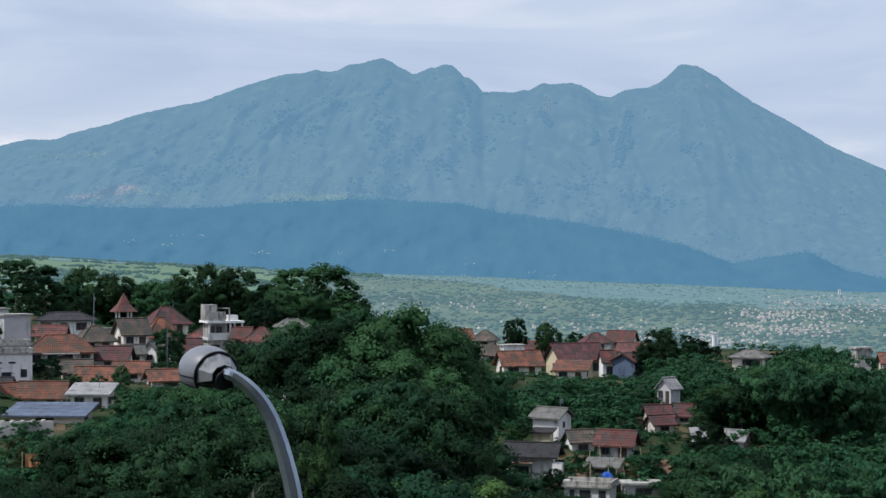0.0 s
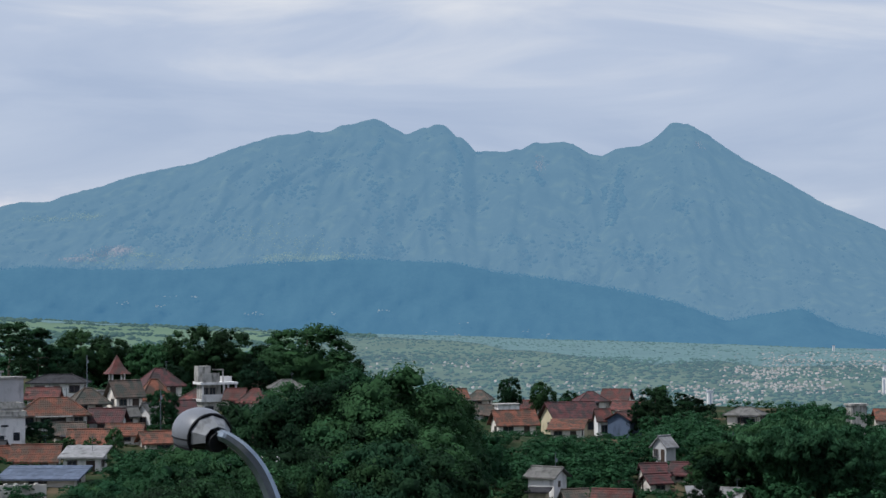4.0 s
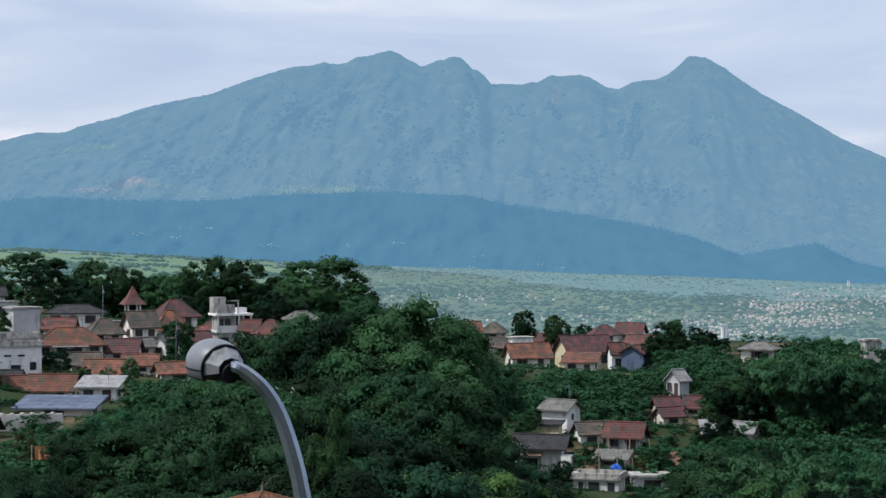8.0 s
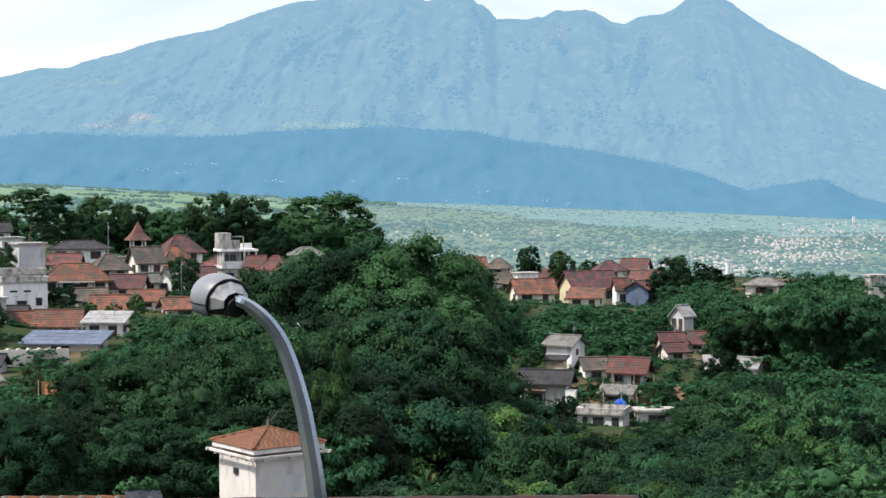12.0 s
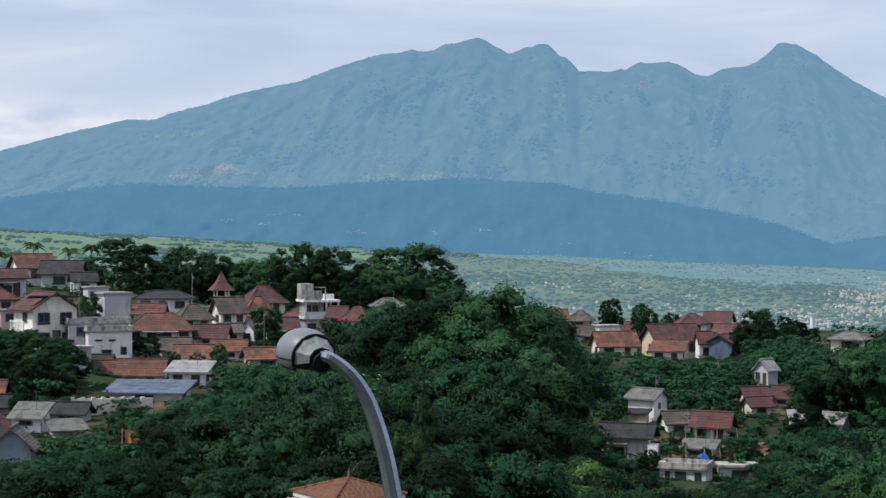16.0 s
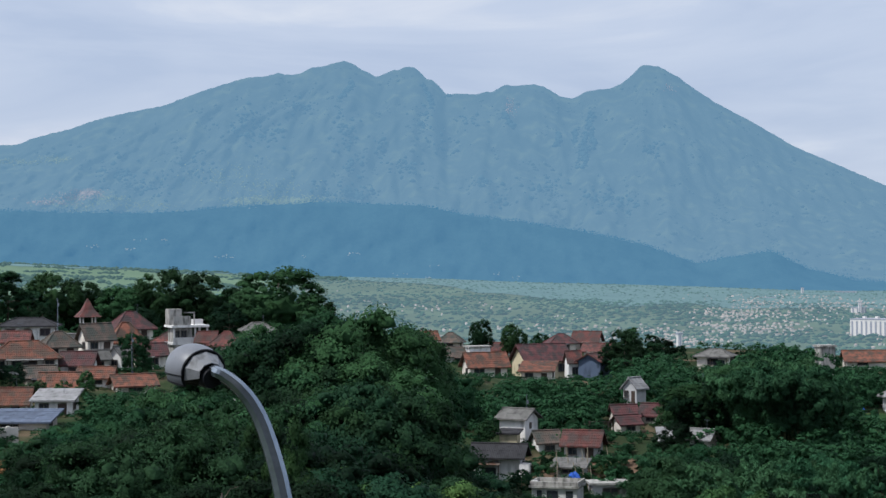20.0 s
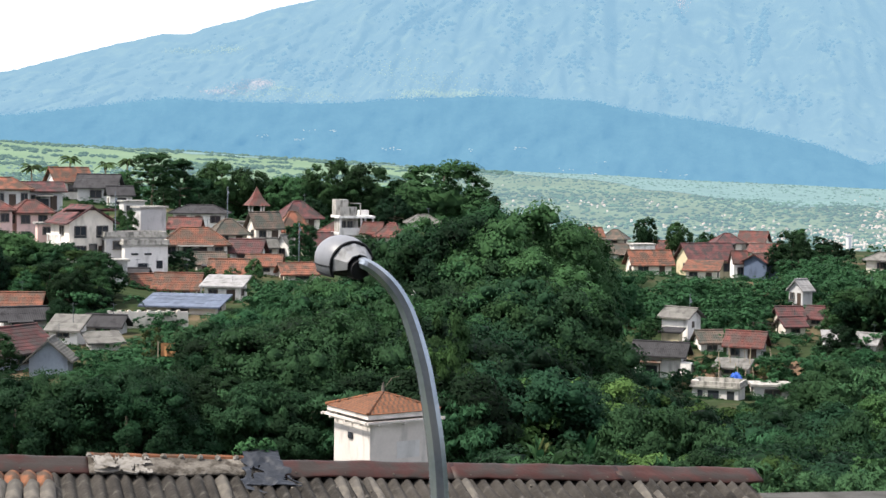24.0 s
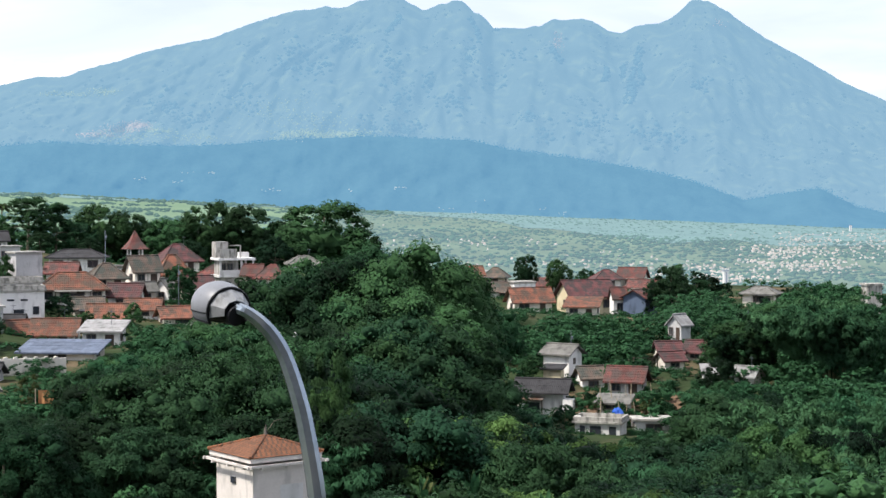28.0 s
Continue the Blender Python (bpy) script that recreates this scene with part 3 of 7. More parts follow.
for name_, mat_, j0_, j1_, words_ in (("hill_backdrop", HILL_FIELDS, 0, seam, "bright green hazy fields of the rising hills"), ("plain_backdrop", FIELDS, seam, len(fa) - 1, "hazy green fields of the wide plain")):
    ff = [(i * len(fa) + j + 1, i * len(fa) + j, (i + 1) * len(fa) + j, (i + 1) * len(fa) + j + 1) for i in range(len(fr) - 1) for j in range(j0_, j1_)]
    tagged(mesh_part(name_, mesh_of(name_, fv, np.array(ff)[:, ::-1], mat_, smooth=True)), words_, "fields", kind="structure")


# ---- the mountain and its foot, coloured dark as cloud shade ----
# the air's blue haze is put into the flank as emission
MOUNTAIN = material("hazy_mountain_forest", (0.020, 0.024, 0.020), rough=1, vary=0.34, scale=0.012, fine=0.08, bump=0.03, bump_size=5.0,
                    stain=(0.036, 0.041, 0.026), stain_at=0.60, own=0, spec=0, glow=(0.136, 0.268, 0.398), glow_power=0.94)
# a separate darker hill stands in for cloud shade on the flank
FOOT_SHADE = material("hazy_foot_cloud_shade", (0.026, 0.043, 0.04), rough=1, vary=0.25, scale=0.02, fine=0.12, bump=0.3, bump_size=5,
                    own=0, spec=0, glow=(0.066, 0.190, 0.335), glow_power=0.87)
# bearing and height angle of the skyline
SKYLINE = ((-60, 0.9), (-32, 1.9), (-22.9, 2.34), (-18.7, 2.8), (-15.2, 3.79), (-14.76, 3.87), (-14.22, 4.03), (-13.68, 4.14), (-12.86, 4.14),
           (-12.41, 4.33), (-11.86, 4.5), (-11.12, 4.68), (-10.29, 4.99), (-9.27, 5.24), (-8.05, 5.48), (-7.58, 5.67), (-6.64, 6.02), (-5.88, 6.25),
           (-5.5, 6.37), (-5.12, 6.44), (-4.74, 6.45), (-4.27, 6.58), (-3.89, 6.51), (-3.51, 6.56), (-3.13, 6.77), (-2.84, 6.77), (-2.46, 6.89),
           (-2.02, 6.98), (-1.75, 6.89), (-1.46, 6.7), (-1.22, 6.6), (-0.97, 6.43), (-0.64, 6.56), (-0.39, 6.68), (-0.2, 6.66), (-0.01, 6.77),
           (0.32, 6.77), (0.56, 6.56), (0.75, 6.35), (0.94, 6.33), (1.21, 6.08), (1.4, 5.82), (1.75, 5.87), (2.41, 5.83), (2.7, 5.9), (3.04, 5.92),
           (3.27, 6.1), (3.46, 6.14), (3.75, 6.1), (4.32, 6.15), (4.7, 6.07), (4.98, 5.9), (5.27, 5.72), (5.7, 5.64), (6.12, 5.88), (6.5, 5.93),
           (6.97, 5.96), (7.35, 6.14), (7.73, 6.45), (8.01, 6.73), (8.57, 6.66), (8.85, 6.49), (9.22, 6.29), (9.59, 6), (10.05, 5.68), (10.51, 5.37),
           (11.52, 4.81), (11.89, 4.59), (13, 3.9), (15.1, 2.94), (19.1, 1.05), (21.8, 0.45), (26, -0.2), (60, -0.8))
# upper edge of the dark foot, laid along the cloud shade
SHADELINE = ((-60, 0.6), (-22.9, 1.45), (-18.7, 1.35), (-16, 1.7), (-13.6, 2.0), (-11, 1.92), (-8.2, 1.9), (-5, 2.15), (-2.6, 2.24), (0.5, 2.1), (2.2, 1.73), (4, 1.5), (6, 1.17),
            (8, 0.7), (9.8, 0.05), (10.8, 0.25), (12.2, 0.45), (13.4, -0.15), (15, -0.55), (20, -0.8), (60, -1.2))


def along(line, az):
    for (a0, e0), (a1, e1) in zip(line, line[1:]):
        if az <= a1:
            t = (az - a0) / (a1 - a0)
            return e0 + (e1 - e0) * t
    return line[-1][1]


def flank(a, s, r0, r1, rough, fine_cut):
    """Distance of a mountain flank at bearing a, s of the way up: gullies fan down from the summits."""
    fan = (a - 3) / (0.45 + 1.15 * (1 - s)) + 0.8 * noise.noise((a * 0.35, s * 2.2, 5))
    cut = noise.fractal((a * 0.8 + fan * 0.12, s * 3.6, 1.7), 0.7, 2.1, 3)
    ridge = abs(noise.noise((fan * 0.75, s * 1.8, 4))) + 0.5 * abs(noise.noise((fan * 1.9, s * 4, 6)))
    grain = noise.fractal((a * 5, s * 16, 2), 0.8, 2.2, 4)
    body = math.sin(math.pi * min(s, 1.0)) ** 0.6 if s < 1 else 0
    return r0 + (r1 - r0) * s + rough * (cut * 1.25 - ridge * 0.8) * body + fine_cut * grain * (0.35 + body)


def slope_mesh(name, mat, line, r0, r1, el0, rows, cols, rough, fine_cut, power):
    """A mountain flank: gullies run down it from the skyline; its far side falls away behind."""
    az = np.concatenate([np.linspace(-40, -23, cols // 8), np.linspace(-22.9, 22.9, cols), np.linspace(23, 40, cols // 8)])
    verts = []
    for i in range(rows + 3):
        s = min(i / rows, 1.0)
        for a in az:
            top = (along(line, a - 0.04) + along(line, a) + along(line, a + 0.04)) / 3
            drop = max(i - rows, 0)
            r = flank(a, s, r0, r1, rough, fine_cut) + drop * 220
            el = el0 + (top - el0) * s ** power + (0.022 if power == 1 else 0.05) * noise.fractal((a * 6, 0, 3), 0.7, 2.2, 6) * s ** 9
            z = 30 + (r0 + (r1 - r0) * s) * math.tan(radians(el)) - drop * 120
            verts.append((r * math.sin(radians(a)), r * math.cos(radians(a)), z))
    n = len(az)
    faces = [(i * n + j, i * n + j + 1, (i + 1) * n + j + 1, (i + 1) * n + j) for i in range(rows + 2) for j in range(n - 1)]
    return mesh_part(name, mesh_of(name, verts, faces, mat, smooth=True))


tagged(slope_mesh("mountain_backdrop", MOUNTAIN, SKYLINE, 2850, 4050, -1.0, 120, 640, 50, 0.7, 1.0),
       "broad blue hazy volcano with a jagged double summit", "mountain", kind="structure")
tagged(slope_mesh("foot_shade_backdrop", FOOT_SHADE, SHADELINE, 2560, 2800, -1.4, 24, 420, 10, 3, 1.02),
       "forested foot of the volcano, coloured dark blue for cloud shade", "hill", kind="structure")



def speckle(name, mat, spots, low, high, seed):
    """Far tree crowns, each a small lump, lying on the mountain's flank at (bearing, height angle)."""
    g = np.random.default_rng(seed)
    oct_v = np.array([(1, 0, 0), (0, 1, 0), (-1, 0, 0), (0, -1, 0), (0, 0, 1), (0, 0, -1)], float)
    oct_f = np.array([(0, 1, 4), (1, 2, 4), (2, 3, 4), (3, 0, 4), (1, 0, 5), (2, 1, 5), (3, 2, 5), (0, 3, 5)])
    vs, fs = [], []
    for i, (a, el) in enumerate(spots):
        s = max(0.0, (el + 1.0) / (along(SKYLINE, a) + 1.0))
        d = flank(a, s, 2850, 4050, 50, 0.7) - 2
        k = (low + (high - low) * g.random() ** 2) * (1 + 0.6 * (g.random((6, 1)) - 0.5)) * np.array([1.05, 1, 1.0])
        vs.append(oct_v * k + (d * math.sin(radians(a)), d * math.cos(radians(a)), 30 + (2850 + 1200 * s) * math.tan(radians(el))))
        fs.append(oct_f + 6 * i)
    return mesh_part(name, mesh_of(name, np.concatenate(vs), np.concatenate(fs), mat, smooth=True))


srng = random.Random(4)
# dark lumps feather the edge of the painted cloud shade
SHADE_EDGE = material("hazy_shade_edge", (0.026, 0.043, 0.04), rough=1, vary=0.25, scale=0.02, fine=0.12, bump=0, own=0, spec=0, glow=(0.066, 0.205, 0.360), glow_power=0.88)
# these crowns glow bluish too, as painted haze
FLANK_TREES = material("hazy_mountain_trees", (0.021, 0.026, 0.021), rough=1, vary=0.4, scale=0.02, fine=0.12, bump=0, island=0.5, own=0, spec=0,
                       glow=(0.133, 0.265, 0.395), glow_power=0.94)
flank_spots = []
while len(flank_spots) < 1300:
    a_ = srng.uniform(-27, 25)
    low_, top_ = along(SHADELINE, a_), along(SKYLINE, a_)
    e_ = low_ + (top_ - low_) * srng.random()
    if srng.random() < (top_ - low_) / 6 and noise.noise((a_ * 1.1, e_ * 1.6, 3)) + 0.6 * noise.noise((a_ * 4, e_ * 5, 8)) > 0.18 and e_ < top_ - 0.16:
        flank_spots.append((a_, e_))
# gullies and hollows, coloured in as darker lumps: bearing, height angle, spreads, count
HOLLOWS = ((-5.13, 4.89, 0.49, 0.26, 130), (-3.51, 5.47, 0.3, 0.22, 60), (-4.94, 4.42, 0.45, 0.19, 90), (-2.08, 4.42, 0.22, 0.49, 70),
           (-1.71, 2.52, 0.41, 0.17, 110), (-2.85, 2.52, 0.19, 0.22, 40), (0.02, 3.43, 0.26, 0.15, 70), (2.59, 2.79, 0.26, 0.15, 60), (4.78,
           2.68, 0.37, 0.19, 90), (6.48, 2.28, 0.41, 0.15, 80), (0.59, 4.99, 0.22, 0.3, 60), (-1.89, 4.52, 0.15, 0.22, 40), (2.12, 4.98,
           0.19, 0.19, 30), (3.16, 2.31, 0.26, 0.19, 40), (-8.34, 2.8, 0.49, 0.19, 70), (-9.65, 3.17, 0.37, 0.26, 90), (-6.84, 3.37, 0.34,
           0.26, 60), (-1.7, 3.47, 0.22, 0.22, 40), (8.37, 3.87, 0.26, 0.15, 40), (-0.84, 3.95, 0.15, 0.22, 40), (7.42, 1.99, 0.37, 0.15,
           40), (1.36, 4.22, 0.3, 0.3, 40))
GULLIES = ((6.29, 5.12, 6.07, 4.28), (6.07, 4.28, 5.84, 3.33), (6.28, 4.56, 6.34, 4.05), (6.15, 4.12, 6.05, 3.33), (5.77, 4.56, 5.73, 4.18),
           (5.17, 4.06, 5.17, 4.48), (3.36, 5.16, 3.61, 4.72), (1.21, 6.4, 1.48, 5.8), (-1.69, 6.23, -2.23, 5.73), (0.6, 6.22, 0.94, 5.46))
GULLY_LUMPS = material("hazy_gully_lumps", (0.015, 0.024, 0.022), rough=1, vary=0.3, scale=0.02, fine=0.12, bump=0, island=0.4, own=0, spec=0, glow=(0.126, 0.258, 0.392), glow_power=0.935)
gully_spots = [(srng.gauss(a_, w_), srng.gauss(e_, h_)) for a_, e_, w_, h_, n_ in HOLLOWS for _ in range(n_ * 2 // 3)]
for a0_, e0_, a1_, e1_ in GULLIES:
    for _ in range(60):
        q_ = srng.random()
        gully_spots.append((a0_ + (a1_ - a0_) * q_ + srng.gauss(0, 0.045), e0_ + (e1_ - e0_) * q_ + srng.gauss(0, 0.05)))
gully_spots = [(a_, e_) for a_, e_ in gully_spots if along(SHADELINE, a_) < e_ < along(SKYLINE, a_) - 0.05]
tagged(speckle("gully_lumps", GULLY_LUMPS, gully_spots, 2.2, 7.0, 23), "dark hazy lumps drawn along the mountain's gullies", "trees", kind="stuff")
# bare earth and pastures with haze mixed in by emission
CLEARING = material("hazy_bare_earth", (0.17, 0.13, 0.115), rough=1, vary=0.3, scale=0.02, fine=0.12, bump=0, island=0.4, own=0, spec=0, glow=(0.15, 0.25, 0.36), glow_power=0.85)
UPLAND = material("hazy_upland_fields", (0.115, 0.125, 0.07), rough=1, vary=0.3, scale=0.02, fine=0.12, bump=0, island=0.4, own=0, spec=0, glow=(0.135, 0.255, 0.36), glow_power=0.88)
SLIDES = ((-10.54, 2.55, 0.26, 0.07, 150), (-11.04, 2.42, 0.3, 0.06, 90), (-11.77, 2.26, 0.41, 0.05, 90), (3.56, 5.38, 0.11, 0.15, 40), (8.9,
          5.92, 0.09, 0.07, 14))
PASTURES = ((-3.81, 2.27, 0.6, 0.09, 240), (-4.95, 2.33, 0.45, 0.06, 90), (-5.52, 2.2, 0.34, 0.06, 60), (-4.38, 2.71, 0.75, 0.15, 60),
            (-12.77, 3.58, 0.6, 0.06, 90), (-11.53, 3.68, 0.26, 0.05, 60), (-10.85, 2.19, 0.64, 0.15, 110), (-9.83, 2.38, 0.26, 0.06, 60),
            (-5.89, 3.19, 0.75, 0.3, 90), (-8.72, 2.14, 0.56, 0.09, 50))
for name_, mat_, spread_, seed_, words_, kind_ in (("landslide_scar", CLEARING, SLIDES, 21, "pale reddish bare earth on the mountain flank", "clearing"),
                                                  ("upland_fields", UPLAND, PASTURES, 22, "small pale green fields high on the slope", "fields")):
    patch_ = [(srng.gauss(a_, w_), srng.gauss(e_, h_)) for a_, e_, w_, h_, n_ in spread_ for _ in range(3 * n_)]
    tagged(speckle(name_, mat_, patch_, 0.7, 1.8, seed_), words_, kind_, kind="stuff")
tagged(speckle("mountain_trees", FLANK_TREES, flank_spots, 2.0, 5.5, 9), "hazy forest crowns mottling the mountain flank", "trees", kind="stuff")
edge_spots = []
while len(edge_spots) < 9000:
    a_ = srng.uniform(-26, 20)
    top_ = along(SHADELINE, a_)
    lift_ = abs(srng.gauss(0, 0.06)) * (1 + 0.8 * noise.noise((a_ * 0.5, 2, 1)))
    if lift_ < along(SKYLINE, a_) - top_ - 0.1:
        edge_spots.append((a_, top_ + lift_ - 0.04))
tagged(speckle("shade_edge_lumps", SHADE_EDGE, edge_spots, 0.5, 1.3, 6), "scattered dark lumps softening the upper edge of the cloud shade", "trees", kind="stuff")

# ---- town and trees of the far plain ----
# crowns emit a little blue, painted haze over the distance
FAR_TREES = material("hazy_plain_tree_crowns", (0.026, 0.055, 0.030), rough=1, vary=0.45, scale=0.01, fine=0.3, bump=0, island=0.35, own=0, spec=0,
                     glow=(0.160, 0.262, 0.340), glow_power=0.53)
# town walls and roofs glow faintly to paint the haze before them
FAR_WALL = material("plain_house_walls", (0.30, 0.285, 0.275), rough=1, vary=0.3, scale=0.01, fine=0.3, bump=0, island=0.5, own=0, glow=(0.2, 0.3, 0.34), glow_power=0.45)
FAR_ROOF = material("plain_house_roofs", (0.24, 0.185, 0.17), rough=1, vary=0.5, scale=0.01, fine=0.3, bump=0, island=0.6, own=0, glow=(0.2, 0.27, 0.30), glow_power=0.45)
rng = np.random.default_rng(5)
ICO_V = np.array([(1, 0, 0), (0, 1, 0), (-1, 0, 0), (0, -1, 0), (0, 0, 1), (0, 0, -1)], float)
ICO_F = np.array([(0, 1, 4), (1, 2, 4), (2, 3, 4), (3, 0, 4), (1, 0, 5), (2, 1, 5), (3, 2, 5), (0, 3, 5)])


def plain_spots(count, r0, r1, az0, az1, bias=1.0):
    out = []
    while len(out) < count:
        r = r0 + (r1 - r0) * rng.random() ** bias
        a = radians(az0 + (az1 - az0) * rng.random())
        x, y = r * math.sin(a), r * math.cos(a)
        out.append((x, y, r, math.degrees(a)))
    return out


def crowns(spots, low, high):
    vs, fs = [], []
    for i, (x, y, r, a) in enumerate(spots):
        s = low + (high - low) * rng.random()
        v = ICO_V * (s * np.array([1.5, 1, 0.7])) * (1 + 0.5 * (rng.random((len(ICO_V), 1)) - 0.5))
        vs.append(v + (x, y, ground_z(x, y) + 0.9 + s * 0.5))
        fs.append(ICO_F + i * len(ICO_V))
    return np.concatenate(vs), np.concatenate(fs)


def open_field(x, y):
    return noise.noise((x * 0.004, y * 0.0025, 9)) > -0.12


spots = [s for s in plain_spots(34000, 400, 2050, -27, 30, 0.75) if rng.random() < 0.62 + 0.9 * noise.noise((s[0] * 0.012, s[1] * 0.006, 2)) and not (s[3] < -4 and s[2] > 500 and open_field(s[0], s[1]) and rng.random() < 0.72)]
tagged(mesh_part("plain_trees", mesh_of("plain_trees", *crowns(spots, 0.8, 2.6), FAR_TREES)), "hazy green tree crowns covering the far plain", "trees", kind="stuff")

# hill crowns, haze painted by weak emission
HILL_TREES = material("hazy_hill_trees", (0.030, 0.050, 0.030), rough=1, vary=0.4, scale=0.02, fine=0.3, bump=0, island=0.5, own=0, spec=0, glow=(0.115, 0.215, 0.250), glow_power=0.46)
hill_spots = []
for _ in range(170):
    rc_, ac_ = 650 + 1750 * rng.random() ** 0.8, radians(-27 + 23 * rng.random())
    lean_ = rng.normal() * 0.4
    for _k in range(int(10 + 26 * rng.random())):
        along_ = rng.normal()
        r_, a_ = rc_ + along_ * lean_ * 60 + rng.normal() * 9, ac_ + along_ * 22 / rc_
        hill_spots.append((r_ * math.sin(a_), r_ * math.cos(a_), r_, math.degrees(a_)))
for _ in range(1500):
    r_, a_ = 2380 + 220 * rng.random(), radians(-27 + 25 * rng.random())
    if noise.noise((math.degrees(a_) * 0.9, r_ * 0.02, 4)) > -0.15:
        hill_spots.append((r_ * math.sin(a_), r_ * math.cos(a_), r_, math.degrees(a_)))
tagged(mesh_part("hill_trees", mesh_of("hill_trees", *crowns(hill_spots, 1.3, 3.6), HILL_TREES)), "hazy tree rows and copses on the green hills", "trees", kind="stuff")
# bluer far belt: thicker haze put into colour and emission
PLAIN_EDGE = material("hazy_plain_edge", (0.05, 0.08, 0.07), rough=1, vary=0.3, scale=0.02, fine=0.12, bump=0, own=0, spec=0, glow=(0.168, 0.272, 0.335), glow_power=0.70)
fv2 = []
for k_ in range(16):
    for a_ in fa:
        near_ = 1960 + 480 * smooth((7 - a_) / 10) + 110 * noise.noise((a_ * 0.6, 3, 1)) + 70 * noise.noise((a_ * 2.3, 5, 1))
        r_ = near_ + (2690 - near_) * k_ / 15
        fv2.append((r_ * math.sin(radians(a_)), r_ * math.cos(radians(a_))))
fv2 = [(x_, y_, ground_z(x_, y_) + 2.0) for x_, y_ in fv2]
ff2 = np.array([(i * len(fa) + j, i * len(fa) + j + 1, (i + 1) * len(fa) + j + 1, (i + 1) * len(fa) + j) for i in range(15) for j in range(len(fa) - 1)])
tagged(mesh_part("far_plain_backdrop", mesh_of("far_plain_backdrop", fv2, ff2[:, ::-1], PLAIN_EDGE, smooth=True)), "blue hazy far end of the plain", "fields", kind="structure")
spots = [s for s in plain_spots(12000, 1350, 2590, -27, 30, 0.62) if s[3] > -5 and s[2] > 1500 + 700 * smooth((7 - s[3]) / 10) * rng.random() + 350 * rng.random()]
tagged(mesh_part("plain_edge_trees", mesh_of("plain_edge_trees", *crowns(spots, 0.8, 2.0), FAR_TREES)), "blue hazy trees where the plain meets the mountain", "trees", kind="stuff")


def far_town(count, town_az, spread, r0, r1, bias=0.9):
    wv, wf, rv, rf = [], [], [], []
    cube = np.array([(x, y, z) for x in (-1, 1) for y in (-1, 1) for z in (0, 1)], float)
    cf = np.array([(0, 1, 3, 2), (4, 6, 7, 5), (0, 4, 5, 1), (2, 3, 7, 6), (1, 5, 7, 3)])
    hat = np.array([(-1.15, -1.15, 1), (1.15, -1.15, 1), (1.15, 1.15, 1), (-1.15, 1.15, 1), (-0.7, 0, 1.55), (0.7, 0, 1.55)])
    hf = np.array([(0, 1, 5, 4), (2, 3, 4, 5), (1, 2, 5, 5), (3, 0, 4, 4)])
    for i in range(count):
        if i % 9 == 0:
            rc, ac = r0 + (r1 - r0) * rng.random() ** bias, radians(rng.normal(town_az, spread))
        r, a = rc + rng.normal() * 34, ac + rng.normal() * 0.008
        x, y = r * math.sin(a), r * math.cos(a)
        w, d, h = 0.65 + 1.3 * rng.random() ** 3, 0.65 + 0.6 * rng.random(), 0.9 + 0.9 * rng.random() ** 2
        t = rng.random() * 3
        m = np.array([[math.cos(t), math.sin(t), 0], [-math.sin(t), math.cos(t), 0], [0, 0, 1]])
        z = ground_z(x, y) + 1.4
        wv.append((cube * (w, d, h)) @ m + (x, y, z))
        wf.append(cf + 8 * i)
        rv.append((hat * (w, d, h)) @ m + (x, y, z + 0.02))
        rf.append(np.array([(0, 1, 5), (0, 5, 4), (2, 3, 4), (2, 4, 5), (1, 2, 5), (3, 0, 4)]) + 6 * i)
    return np.concatenate(wv), np.concatenate(wf), np.concatenate(rv), np.concatenate(rf)


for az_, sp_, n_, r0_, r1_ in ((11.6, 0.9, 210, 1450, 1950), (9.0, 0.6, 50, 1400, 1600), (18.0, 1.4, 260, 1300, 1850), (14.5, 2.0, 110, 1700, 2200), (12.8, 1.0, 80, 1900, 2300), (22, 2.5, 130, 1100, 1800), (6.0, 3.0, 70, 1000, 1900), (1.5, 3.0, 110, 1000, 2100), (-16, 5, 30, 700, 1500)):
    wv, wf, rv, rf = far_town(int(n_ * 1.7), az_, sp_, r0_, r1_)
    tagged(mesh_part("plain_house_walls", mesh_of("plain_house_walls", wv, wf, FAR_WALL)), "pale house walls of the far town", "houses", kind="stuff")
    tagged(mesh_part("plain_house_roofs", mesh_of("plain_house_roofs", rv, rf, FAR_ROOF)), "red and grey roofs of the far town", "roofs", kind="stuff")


# ---- trees ----
def unit(v):
    return v / (np.linalg.norm(v, axis=1)[:, None] + 1e-9)


